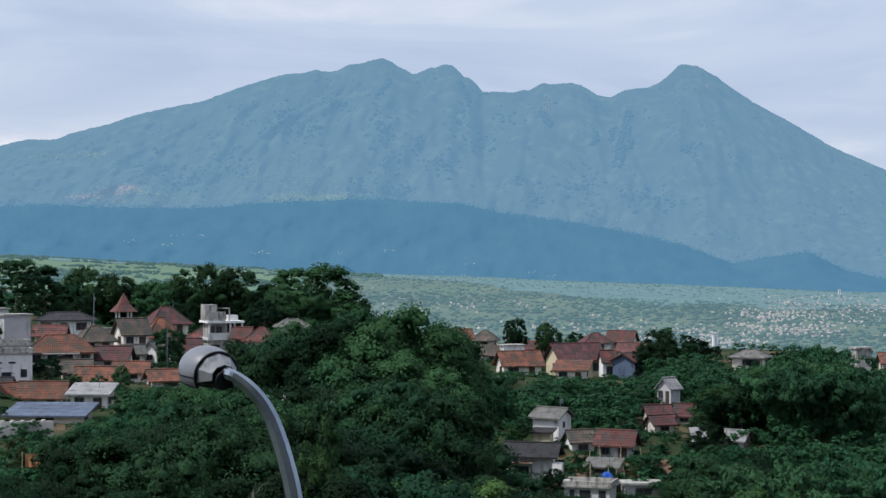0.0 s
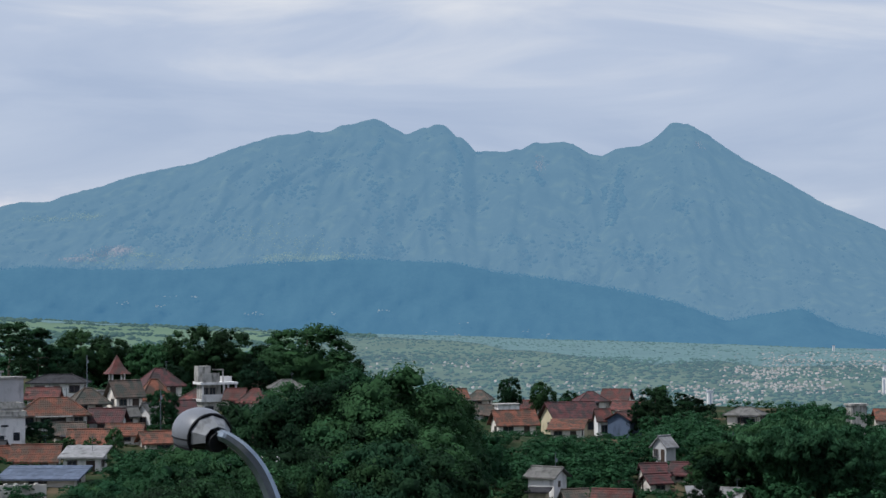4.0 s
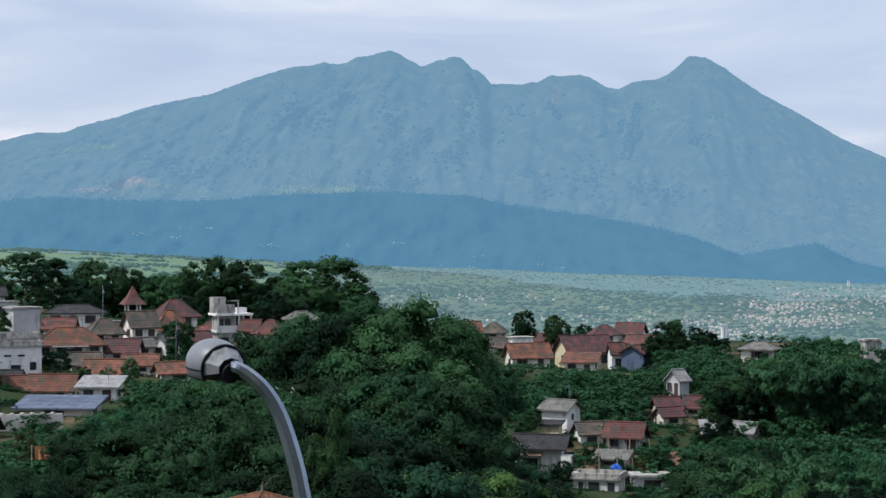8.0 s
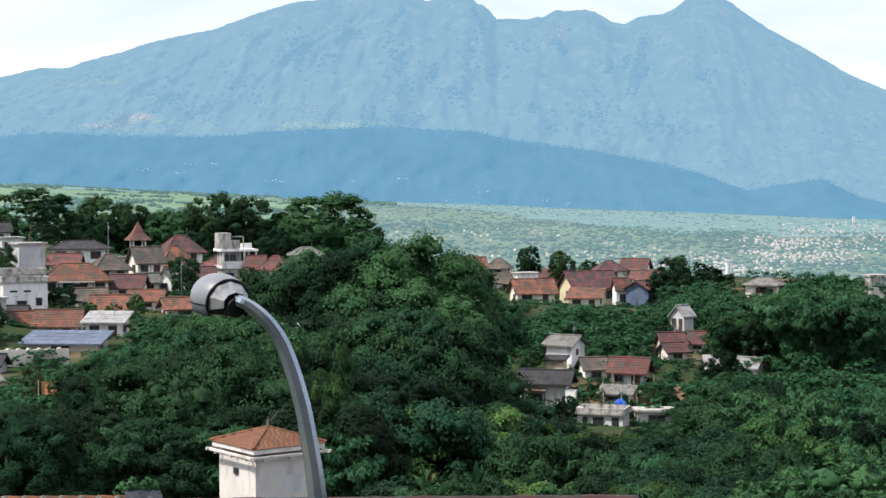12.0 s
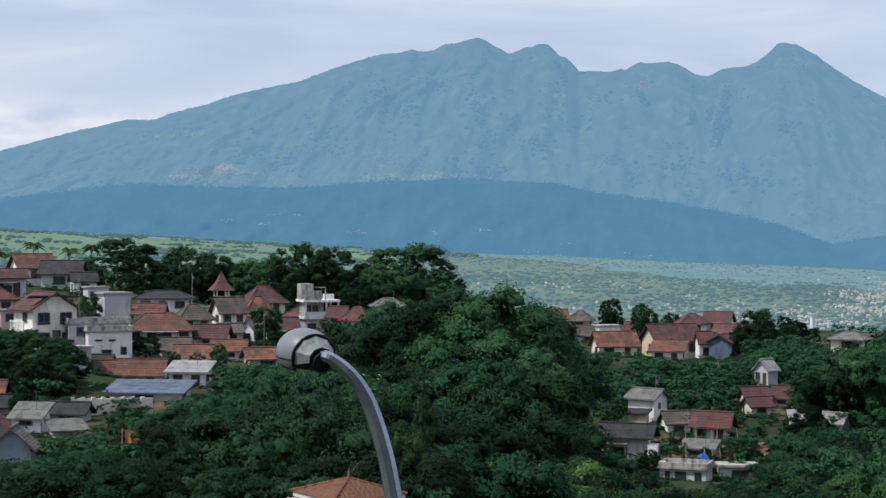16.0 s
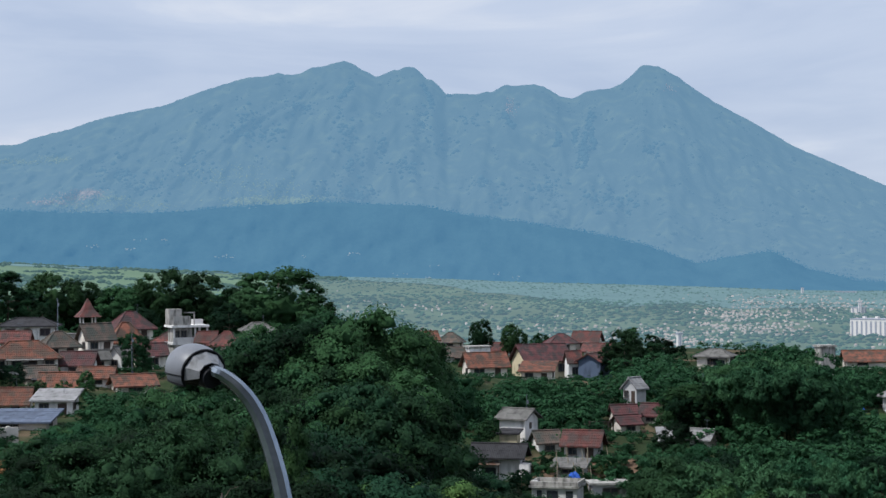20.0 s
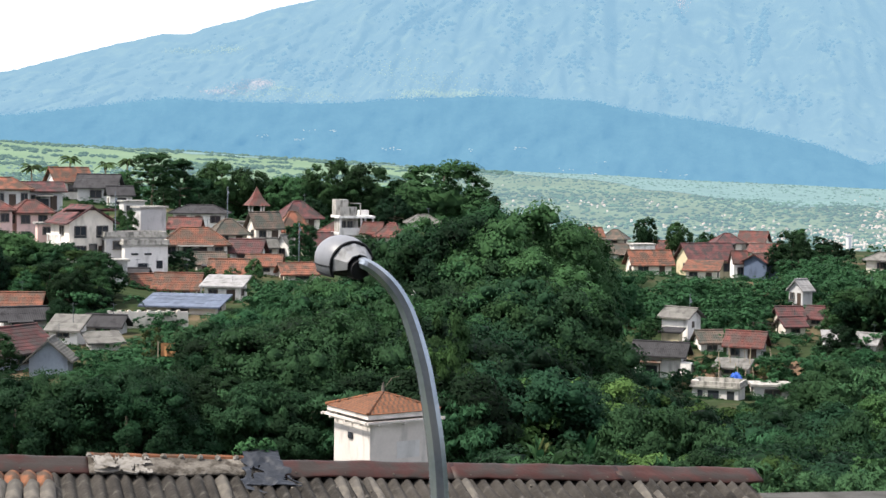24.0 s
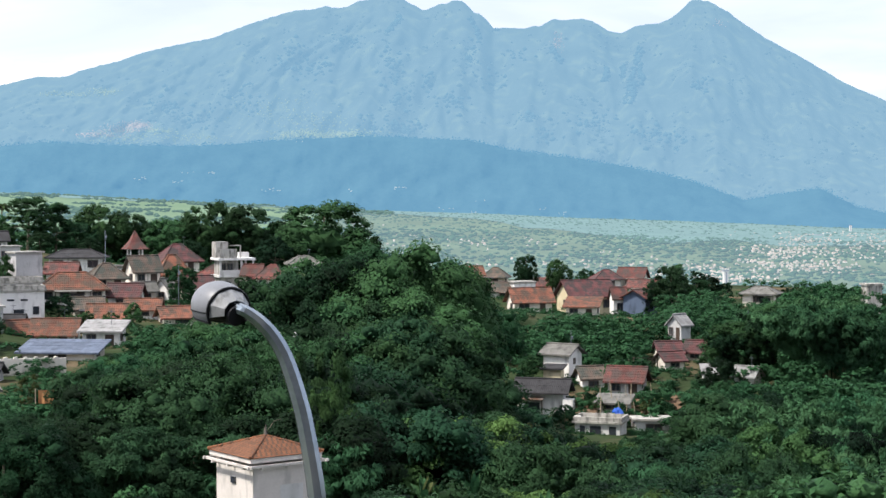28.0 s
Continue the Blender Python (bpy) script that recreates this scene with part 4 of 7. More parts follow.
def tufts(puffs, radii, mid, subs, count, length, width, seed, flat=0.8, droop=0.25, up=0.45):
    """Leafy boughs: each puff carries smaller tufts on its outer and upper side, each tuft its leaves, lying on it like
    shingles over its dense heart and shaded as a soft whole. Returns verts, quads and normals, and the hearts."""
    g = np.random.default_rng(seed)
    puffs, radii = np.asarray(puffs, float), np.asarray(radii, float)
    out = unit(puffs - np.asarray(mid))
    c, r, o = np.repeat(puffs, subs, 0), np.repeat(radii, subs), np.repeat(out, subs, 0)
    d = unit(g.normal(size=c.shape) + o * 0.8 + (0, 0, up))
    tc = c + d * (r * (0.62 + 0.25 * g.random(len(r))))[:, None] * (1, 1, flat)
    tr = r * 0.44 * (0.65 + 0.7 * g.random(len(r)))
    c, r, o, d = np.repeat(tc, count, 0), np.repeat(tr, count), np.repeat(o, count, 0), np.repeat(d, count, 0)
    n = len(c)
    e = unit(g.normal(size=(n, 3)) + d * 0.7 + (0, 0, 0.2))
    p = c + e * (r * (0.78 + 0.34 * g.random(n)))[:, None] * (1, 1, flat)
    soft = unit(0.55 * d + 0.55 * e + 0.25 * o + 0.12 * g.normal(size=(n, 3)) + (0, 0, 0.10))
    face = unit(soft + 0.4 * g.normal(size=(n, 3)))
    way = unit(np.cross(face, g.normal(size=(n, 3))))
    way = unit(way + e * 0.35 - (0, 0, droop))
    side = unit(np.cross(face, way))
    face = np.cross(way, side)
    flip = (face * soft).sum(1) < 0
    side[flip] *= -1
    ln = (length * (0.6 + 0.8 * g.random(n)))[:, None]
    wd = (width * (0.6 + 0.8 * g.random(n)))[:, None]
    a, b = p - way * ln * 0.5, p + way * ln * 0.5 - np.array([0, 0, 0.12]) * ln
    v = np.stack([a, p - side * wd * 0.5, b, p + side * wd * 0.5], 1).reshape(-1, 3)
    return v, np.arange(4 * n).reshape(-1, 4), np.repeat(soft, 4, 0), mass(tc, tr, seed, 1, 0.56, flat)


def ball_of(level):
    bm = bmesh.new()
    bmesh.ops.create_icosphere(bm, subdivisions=level, radius=1)
    out = np.array([v.co[:] for v in bm.verts]), np.array([[v.index for v in f.verts] for f in bm.faces])
    bm.free()
    return out


BALL = {1: ball_of(1), 2: ball_of(2), 3: ball_of(3)}


def mass(centres, radii, seed, level=2, size=0.5, flat=0.85):
    """The dense twigs and leaves inside each clump: lumpy, flattened below."""
    g = np.random.default_rng(seed + 900)
    bv, bf = BALL[level]
    vs, fs, ns = [], [], []
    for i, (c, r) in enumerate(zip(centres, radii)):
        k = 1 + 0.8 * (g.random(len(bv)) - 0.5)
        v = bv * k[:, None] * np.array([1 + 0.3 * (g.random() - 0.5), 1 + 0.3 * (g.random() - 0.5), flat]) * r * size
        v[:, 2] = np.where(v[:, 2] < 0, v[:, 2] * 0.8, v[:, 2])
        vs.append(v + np.asarray(c))
        fs.append(bf + i * len(bv))
        ns.append(unit(bv + 0.35 * g.normal(size=bv.shape)))
    return np.concatenate(vs), np.concatenate(fs), np.concatenate(ns)


def crown_mesh(leaves, masses, mat):
    """One mesh of leaf quads and clump masses."""
    vs, fs, ns, n = [], [], [], 0
    for v, f, q in leaves:
        vs.append(v)
        fs += [f[:, [0, 1, 2]] + n, f[:, [0, 2, 3]] + n]
        ns.append(q)
        n += len(v)
    for v, f, q in masses:
        vs.append(v)
        fs.append(f + n)
        ns.append(q)
        n += len(v)
    soft = all(q is not None for q in ns)
    return mesh_of("crown", np.concatenate(vs), np.concatenate(fs), mat, smooth=True, normals=np.concatenate(ns) if soft else None)


# height, puffs, puff radius, tufts each, leaves each, leaf length and width, flatness
KINDS = {"broad": (10, 34, 1.40, 7, 100, 0.20, 0.11, 0.85), "dark": (10, 30, 1.50, 7, 100, 0.20, 0.11, 0.85), "bright": (9, 26, 1.2, 7, 86, 0.22, 0.11, 0.8),
         "dry": (9, 22, 0.9, 6, 60, 0.18, 0.09, 0.8), "tall": (10, 30, 1.15, 7, 84, 0.22, 0.11, 0.8), "umbrella": (10, 46, 1.15, 8, 70, 0.20, 0.11, 0.5),
         "round": (10, 44, 1.25, 7, 84, 0.21, 0.12, 0.9), "bamboo": (10, 0, 0, 0, 0, 0, 0, 0), "bush": (3, 14, 0.58, 6, 54, 0.11, 0.07, 0.85)}


def grow(species, seed, tier=1):
    """A tree of unit-true size: an empty with a trunk (its limbs with it) and a crown. Heights near 10 m; returns thing and height."""
    g = np.random.default_rng(seed)
    tall, puffs, puff_r, subs, count, ln, wd, flat = KINDS[species]
    more, size = ((1.0, 0.95), (0.75, 1.1), (0.48, 1.4))[tier]   # near, middle, far
    count, ln, wd = int(count * more), ln * size, wd * size
    leaf = LEAF["dark"] if species == "tall" else LEAF.get(species, LEAF["broad"])
    cs, rs = [], []
    bm = bmesh.new()
    if species == "bamboo":
        for k in range(30):
            a, lean = g.random() * 6.283, 1.0 + 2.9 * g.random()
            hgt = 6.4 + 3.8 * g.random()
            pts = []
            for t in np.linspace(0, 1, 7):
                out = 0.5 + lean * t ** 2.3
                pts.append((math.cos(a) * out, math.sin(a) * out, hgt * (t - 0.26 * t ** 4)))
            tube(bm, pts[:6], [0.06, 0.055, 0.05, 0.045, 0.035, 0.02], 4)
            for t in np.linspace(0.38, 1, 8):
                i = min(int(t * 6), 5)
                q = np.array(pts[i]) * (1 - (t * 6 - i)) + np.array(pts[i + 1]) * (t * 6 - i)
                cs.append(q)
                rs.append((0.95 - 0.5 * t) * (0.8 + 0.4 * g.random()))
        *blades, hearts = tufts(cs, rs, (0, 0, 3.2), 3, int(30 * more), 0.42 * size, 0.09 * size, seed, 0.9, 0.9, 0.5)
        leaves, masses = [blades], [mass(cs, np.array(rs) * 0.8, seed, 1)]
    else:
        for k in range(puffs):
            u, a = (k + g.random()) / puffs, k * 2.399 + 0.7 * g.normal()
            if species == "umbrella":
                tier_h = (3.0, 4.4, 5.8, 7.2, 8.4, 9.3)[k % 6]
                h = tier_h + 0.3 * g.normal()
                q = 4.9 * math.sqrt(g.random()) * (1.25 - 0.085 * tier_h)
            elif species == "round":
                up = 2 * u - 1
                h = 5.2 + 3.9 * up
                q = 3.9 * math.sqrt(1 - up * up) * (0.85 + 0.25 * g.random())
            elif species == "tall":
                h = 6.2 + 3.0 * u
                q = 3.4 * math.sqrt(max(0.04, 1 - ((h - 6.6) / 3.2) ** 2)) * (0.4 + 0.7 * g.random())
            elif species == "bush":
                h = 0.6 + 1.8 * u
                q = 1.2 * math.sqrt(max(0.05, 1 - u * 0.8)) * g.random() ** 0.5
            else:
                h = 2.6 + 6.4 * u ** 0.85 + 0.3 * g.normal()
                q = 3.9 * math.sqrt(max(0.04, 1 - ((h - 4.4) / 5.2) ** 2)) * (0.55 + 0.55 * g.random())
            cs.append((q * math.cos(a), q * math.sin(a), h))
            rs.append(puff_r * (0.62 + 0.75 * g.random()))
        mid = (0, 0, tall * (0.2 if species == "bush" else 0.6 if species == "tall" else 0.42))
        *blades, hearts = tufts(cs, rs, mid, subs, count, ln, wd, seed, flat, 0.3)
        leaves, masses = [blades], [hearts]
        trunk = [(0, 0, -1.0), (0.1 * g.normal(), 0.1 * g.normal(), tall * 0.2), (0.2 * g.normal(), 0.2 * g.normal(), tall * 0.5), (0.2 * g.normal(), 0.2 * g.normal(), tall * 0.85)]
        r0 = tall * 0.022
        tube(bm, trunk, [r0 * 1.3, r0, r0 * 0.7, r0 * 0.2], 7)
        for c in cs[:9 if species != "bush" else 4]:
            s = Vector(trunk[1]).lerp(Vector(trunk[2]), 0.4 + 0.6 * g.random())
            e_ = Vector(c)
            tube(bm, [s, s.lerp(e_, 0.5) + Vector((0, 0, 0.25)), e_], [r0 * 0.45, r0 * 0.28, r0 * 0.08], 5)
    if species in ("round", "umbrella"):
        core, big = {"round": (4.8, 2.3), "umbrella": (7.2, 1.5)}[species]
        masses.append(mass([(0, 0, core)], [big], seed, 3, 0.9, 0.5 if species == "umbrella" else 1.0))
    me = crown_mesh(leaves, masses, leaf)
    tree = thing("tree", "", "")
    part("trunk" if species != "bamboo" else "culm", bm, CULM if species == "bamboo" else BARK, tree)
    mesh_part("crown", me, tree)
    return tree


TREE_WORDS = {"broad": "leafy green broadleaf tree on the slope", "dark": "dense dark green tree with a round crown", "bright": "fresh bright green leafy tree",
              "tall": "tall tree with a raised leafy crown on a bare trunk", "dry": "yellowing tree with thin dry leaves", "umbrella": "wide spreading tree with layered flat crown", "round": "dense dark tree with a full round crown",
              "bamboo": "clump of arching feathery bamboo", "bush": "low leafy bush on the slope"}
STOCK = {}
for k_, n_ in (("broad", 3), ("dark", 3), ("bright", 2), ("dry", 1), ("tall", 3), ("umbrella", 2), ("round", 2), ("bamboo", 2), ("bush", 2)):
    for tier_ in range(3):
        STOCK[k_, tier_] = []
        for i_ in range(n_):
            tr_ = grow(k_, 11 * i_ + len(k_) * 7 + ord(k_[0]) + 5 * tier_, tier_)
            tr_.name = {"bamboo": "bamboo_clump", "bush": "bush"}.get(k_, "tree")
            tagged(tr_, TREE_WORDS[k_], {"bamboo": "bamboo", "bush": "bush"}.get(k_, "tree"), "trees of the valley")
            STOCK[k_, tier_].append(tr_)
UNUSED = {t for v in STOCK.values() for t in v}
trng = random.Random(7)


def plant(species, x, y, height, wide=1.0):
    """A tree on the ground at x, y, so tall, its crown widened by wide."""
    away = math.hypot(x, y)
    src = trng.choice(STOCK[species, 0 if away < 118 else 1 if away < 178 else 2])
    tall = {"bush": 3.1, "bright": 10.2, "bamboo": 8.6}.get(species, 10.6)
    s = height / tall
    m = Matrix.LocRotScale((x, y, ground_z(x, y) - 0.15), Euler((0, 0, trng.random() * 6.28)), (s * wide, s * wide, s))
    if src in UNUSED:
        UNUSED.discard(src)
        src.matrix_basis = m
        return src
    ob = copy_thing(src, Matrix.Identity(4))
    ob.matrix_basis = m
    return ob


THIN = {}
JOINED = {"v": [], "f": [], "q": [], "n": 0}


def plant_far(species, x, y, height, wide):
    """A tree of the joined background growth, with fewer leaves."""
    if species not in THIN:
        g = np.random.default_rng(len(species) * 31)
        c = np.stack([g.normal(size=9) * 0.22, g.normal(size=9) * 0.22, g.random(9) * 0.66 + 0.16], 1)
        c[:, :2] *= np.sqrt(np.maximum(0.1, 1 - ((c[:, 2:] - 0.5) / 0.55) ** 2))
        v, f, q, hearts = tufts(c, [0.2] * 9, (0, 0, 0.25), 5, 12, 0.08, 0.05, len(species))
        v2, f2, q2 = hearts
        THIN[species] = (np.concatenate([v, v2]), np.concatenate([f[:, [0, 1, 2]], f[:, [0, 2, 3]], f2 + len(v)]), np.concatenate([q, q2]))
    v, f, q = THIN[species]
    a = trng.random() * 6.28
    m = np.array([[math.cos(a), math.sin(a), 0], [-math.sin(a), math.cos(a), 0], [0, 0, 1]])
    JOINED["v"].append((v * (height * wide, height * wide, height)) @ m + (x, y, ground_z(x, y) - 0.1 * height))
    JOINED["q"].append(q @ m)
    JOINED["f"].append(f + JOINED["n"])
    JOINED["n"] += len(v)


def at_bearing(az, d):
    return d * math.sin(radians(az)), d * math.cos(radians(az))


def clear_of_houses(x, y, gap):
    if 15.0 < math.degrees(math.atan2(x, y)) < 20.2 and 190 < math.hypot(x, y) < 246:
        return False   # the open meadow
    for p in PLOTS:
        px, py = p[0], p[1]
        k = math.hypot(px, py)
        # the strip in front of a house stays open, as the houses look out over the valley
        t = (x * px + y * py) / k
        off = abs(x * py - y * px) / k
        half = 0.5 * max(p[3], p[4])
        if abs(t - k) < half + gap and off < half + gap:
            return False
    return True


SIGHT = [(math.degrees(math.atan2(p[0], p[1])), math.hypot(p[0], p[1]), math.degrees(math.atan2(p[2] + 0.40 * p[5] - 30, math.hypot(p[0], p[1]))),
          math.degrees(0.5 * max(p[3], p[4]) / math.hypot(p[0], p[1]))) for p in PLOTS if p[1] > 120 and p[5] < 9] + [(-6.35, 70.5, -10.6, 1.9)]


def below_houses(az, d, top, crown):
    """The height angle that a tree may reach without hiding the houses behind it."""
    for a, k, el, half in SIGHT:
        if k > d + 2 and abs(az - a) < half * 0.9 + crown * 0.9:
            top = min(top, el)
    return top


def grove(az0, az1, d0, d1, count, tops, kinds, wide=1.0, jitter=0.25, gap=1.5, low=2.5, high=24, joined=False):
    """Scattered trees whose tops follow a canopy line (bearing, height angle)."""
    for _ in range(count):
        for _try in range(12):
            az, d = az0 + (az1 - az0) * trng.random(), d0 + (d1 - d0) * trng.random()
            x, y = at_bearing(az, d)
            if clear_of_houses(x, y, gap):
                break
        else:
            continue
        el = along(tops, az) - jitter * abs(trng.gauss(0, 1))
        guess = min(high, 30 + d * math.tan(radians(el)) - ground_z(x, y))
        el = below_houses(az, d, el, math.degrees(0.5 * wide * max(guess, 1) / d))
        h = 30 + d * math.tan(radians(el)) - ground_z(x, y)
        if h > low:
            (plant_far if joined else plant)(trng.choice(kinds), x, y, min(h, high), wide * (0.85 + 0.4 * trng.random()))


# crest row
for az, d, top, kind, wide in ((-14.1, 287, 0.30, "umbrella", 1.05), (-13.2, 292, 0.10, "umbrella", 1.0), (-14.9, 292, -0.35, "round", 0.9), (-12.5, 296, -0.5, "dark", 1.1), (-11.75, 300, 0.02, "round", 1.05), (-10.85, 305, -0.22, "round", 1.1),
                               (-10.1, 302, -0.55, "dark", 1.1), (-9.5, 300, -0.45, "round", 1.1), (-8.15, 300, 0.12, "round", 0.95), (-6.75, 300, -0.02, "round", 1.15), (-4.35, 296, 0.12, "round", 1.35), (-5.3, 300, -0.6, "dark", 1.0),
                               (-9.0, 320, -0.5, "round", 1.2), (-7.4, 320, -0.4, "round", 1.2), (-5.6, 318, -0.7, "round", 1.2), (-3.2, 310, -0.8, "round", 1.0), (-13.7, 280, -0.9, "dark", 1.2), (-12.1, 284, -1.1, "dark", 1.1), (-8.7, 286, -1.2, "dark", 1.0), (-6.0, 286, -1.1, "dark", 1.0),
                               (2.5, 300, -1.72, "round", 0.75), (3.55, 300, -1.86, "round", 0.85), (7.35, 272, -2.05, "dark", 0.9), (6.9, 276, -2.5, "dark", 0.8), (4.5, 330, -2.2, "round", 1.0),
                               (-13.1, 201, -2.95, "dark", 1.15), (-9.16, 218, -1.98, "broad", 0.85), (-10.7, 196, -3.3, "broad", 0.9), (-12.2, 198, -3.5, "bush", 1.3), (-11.5, 198, -3.55, "bush", 1.3), (-14.9, 214, -1.55, "bright", 0.7)):
    x, y = at_bearing(az, d)
    plant(kind, x, y, 30 + d * math.tan(radians(top)) - ground_z(x, y), wide)
for k_ in range(40):
    x, y = at_bearing(-15.2 + 0.3 * k_, 308 + 6 * (k_ % 3))
    plant_far(("dark", "broad")[k_ % 2], x, y, 30 + 310 * math.tan(radians(-0.75 - 0.25 * math.sin(k_ * 2.1))) - ground_z(x, y), 1.2)
# single trees of another look
for az, d, top, kind, wide in ((2.45, 120, -7.15, "dry", 0.75), (9.0, 178, -5.15, "dark", 1.0), (6.55, 150, -7.5, "dark", 1.1), (3.8, 168, -6.75, "dark", 0.9), (8.3, 165, -6.0, "bamboo", 1.0), (0.9, 125, -6.1, "bright", 0.9), (-4.75, 98, -4.45, "bright", 0.42), (-4.3, 92, -5.7, "bright", 0.4), (-14.1, 134, -5.45, "dry", 0.6)):
    x, y = at_bearing(az, d)
    plant(kind, x, y, 30 + d * math.tan(radians(top)) - ground_z(x, y), wide)
# dark trees standing before the upper houses
UPPER = ((-20.9, 190, -1.4, "broad", 1.3), (-21.3, 186, -2, "broad", 1), (-20.3, 188, -1.75, "broad", 1.3), (-19.7, 187, -1.9, "broad", 0.9), (-19.1, 186, -2.35, "broad", 1.4), (-18.5, 185, -2.5, "broad", 1.5), (-17.8, 184, -2.6, "bamboo", 1.4), (-17.2, 183, -2.75, "broad", 1.4), (-16.5, 182, -2.95, "bright", 1.4), (-15.9, 180, -3.1, "broad", 1.4), (-18.9, 180, -3.1, "broad", 1.4), (-17.4, 178, -3.3, "dark", 1.4))
LOWER = ((-16.3, 177, -3.5, "broad", 1.4), (-20.6, 178, -3.2, "broad", 1), (-19.5, 176, -3.4, "dark", 1), (-18.2, 175, -3.7, "broad", 1), (-17, 174, -3.8, "dark", 0.9), (-22.4, 152, -4.5, "dark", 1.2), (-20.9, 148, -4.8, "dark", 1.1), (-17.1, 158, -4.6, "dark", 0.9), (-19.5, 132, -5.6, "dark", 1.2), (-12.15, 208, -3.3, "dark", 0.8), (-9, 222, -2.4, "broad", 0.9), (-9.35, 218, -2.9, "dark", 0.7), (-11, 204, -3.6, "dark", 0.7))
for az, d, top, kind, wide in UPPER + LOWER:
    x, y = at_bearing(az, d)
    plant(kind, x, y, 30 + d * math.tan(radians(top)) - ground_z(x, y), wide)
# great clump in the middle of the valley
CLUMP = ((-7.5, -3.4), (-6.4, -2.6), (-5, -1.9), (-3.6, -1.55), (-2.4, -1.5), (-1.6, -1.45), (-0.6, -1.6), (0.4, -2.2), (1.4, -3.1), (2.2, -4.0), (3.2, -5.2))
for k_ in range(9):
    az, d = -6.2 + 0.78 * k_, 146 + 9 * (k_ % 3)
    x, y = at_bearing(az, d)
    plant(("broad", "dark", "broad", "broad")[k_ % 4], x, y, 30 + d * math.tan(radians(along(CLUMP, az) - 0.12 * (k_ % 2))) - ground_z(x, y), 0.95)
CLUMP_LOW = tuple((a, e - 2.2) for a, e in CLUMP)
grove(-6.6, 2.2, 138, 172, 16, CLUMP, ("broad", "dark", "broad", "dark"), 1.0)
grove(-6.5, 3.0, 118, 138, 18, CLUMP_LOW, ("broad", "dark", "dark", "broad"), 1.0, 0.5)
grove(-4.5, 3.6, 92, 114, 17, ((-6.5, -6.3), (0, -6.0), (3.6, -6.8)), ("tall", "dark", "bright", "tall"), 1.0, 0.5)
grove(-10.5, -3.2, 94, 130, 20, ((-10.5, -5.4), (-7, -5.0), (-3.2, -5.0)), ("dark", "broad", "dark"), 1.05, 0.5)
# valley side below the houses
LEFT = ((-24, -6.2), (-18, -5.2), (-15, -5.0), (-13, -4.6), (-11.5, -4.0), (-10, -3.6), (-8.5, -3.4), (-7, -3.2), (-5, -3.5))
grove(-11.5, -6.2, 125, 150, 16, LEFT, ("broad", "broad", "bamboo"))
grove(-24, -6.5, 100, 124, 26, tuple((a, e - 1.3) for a, e in LEFT), ("broad", "dark", "broad", "dark"), 1.0, 0.5)
grove(-24, -13, 80, 98, 12, ((-24, -6.9), (-13, -6.8)), ("bamboo", "broad", "dark"), 1.0, 0.4)
grove(-13.5, -4.2, 86, 104, 30, ((-13.5, -6.6), (-7.8, -6.8), (-4.2, -6.4)), ("tall", "tall", "tall", "bamboo"), 1.05, 0.35)
grove(-24, -13, 84, 118, 20, ((-24, -6.8), (-19, -7.1), (-13, -7.0)), ("dark", "broad", "dark", "broad"), 1.0, 0.3)
grove(-17.5, -11.5, 124, 160, 90, ((-18, -5.8), (-13.5, -5.6), (-11, -4.6)), ("bush", "broad", "dark"), 1.3, 0.5, 0.6, 0.5, 3.2, True)
# among the upper houses
grove(-22.8, -19.8, 176, 192, 14, ((-23, -2.2), (-21, -1.6), (-19.8, -2.2)), ("dark", "broad"), 1.0, 0.6)
grove(-20, -15.5, 166, 178, 18, ((-20, -2.8), (-15.5, -3.6)), ("broad", "dark", "bright"), 0.9, 0.6)
grove(-15.2, -8, 205, 290, 26, ((-16, -2.3), (-8, -2.4)), ("dark", "broad"), 0.8, 0.5, 1.0, 2.0, 12, True)
grove(-24, -14, 225, 330, 40, ((-24, -0.9), (-14, -1.2)), ("broad", "dark"), 0.9, 0.6, 1.0, 2.0, 12, True)
grove(-9.2, -8.4, 190, 204, 4, ((-10, -2.3), (-8, -2.3)), ("broad",), 0.9, 0.2)
grove(-24, -8, 150, 300, 330, ((-24, -1.0), (-14, -1.4), (-8, -1.8)), ("bush", "broad", "bush", "dark"), 1.3, 0.9, 0.8, 0.5, 3.6, True)
grove(-24, -17.2, 125, 165, 22, ((-24, -5.0), (-19, -5.2), (-17, -5.6)), ("broad", "dark", "bamboo", "dark"), 0.9, 0.7)
# slope of the smaller houses
MID = ((1, -3.6), (3, -3.6), (6, -3.7), (9, -3.6), (11, -3.4), (13, -3.0))
grove(1.5, 9.5, 222, 262, 44, MID, ("dark", "broad", "broad"), 1.0, 0.35, 1.5, 2.5, 14, True)
grove(1.5, 10.5, 218, 268, 70, MID, ("dark", "broad", "broad"), 1.0, 0.5, 1.0, 2, 12, True)
grove(2.2, 9.5, 172, 222, 30, ((1, -5.0), (6, -5.0), (9.5, -4.6)), ("bush", "bush", "bush", "bright"), 0.9, 0.8)
grove(6.4, 10.3, 285, 305, 14, ((6.4, -2.1), (7.5, -2.0), (9, -2.5), (10.3, -2.7)), ("dark", "umbrella"), 0.9, 0.25)
grove(8.6, 14.2, 172, 210, 30, ((8.6, -4.4), (10, -3.4), (11.5, -2.9), (12.6, -2.7), (14.2, -3.4)), ("bamboo", "bamboo", "broad"), 1.0, 0.45)
grove(10, 15.6, 240, 275, 30, ((10, -3.0), (12, -2.7), (13.4, -2.5), (15.6, -3.2)), ("dark", "broad"), 0.9, 0.3, 1.5, 2.5, 14, True)
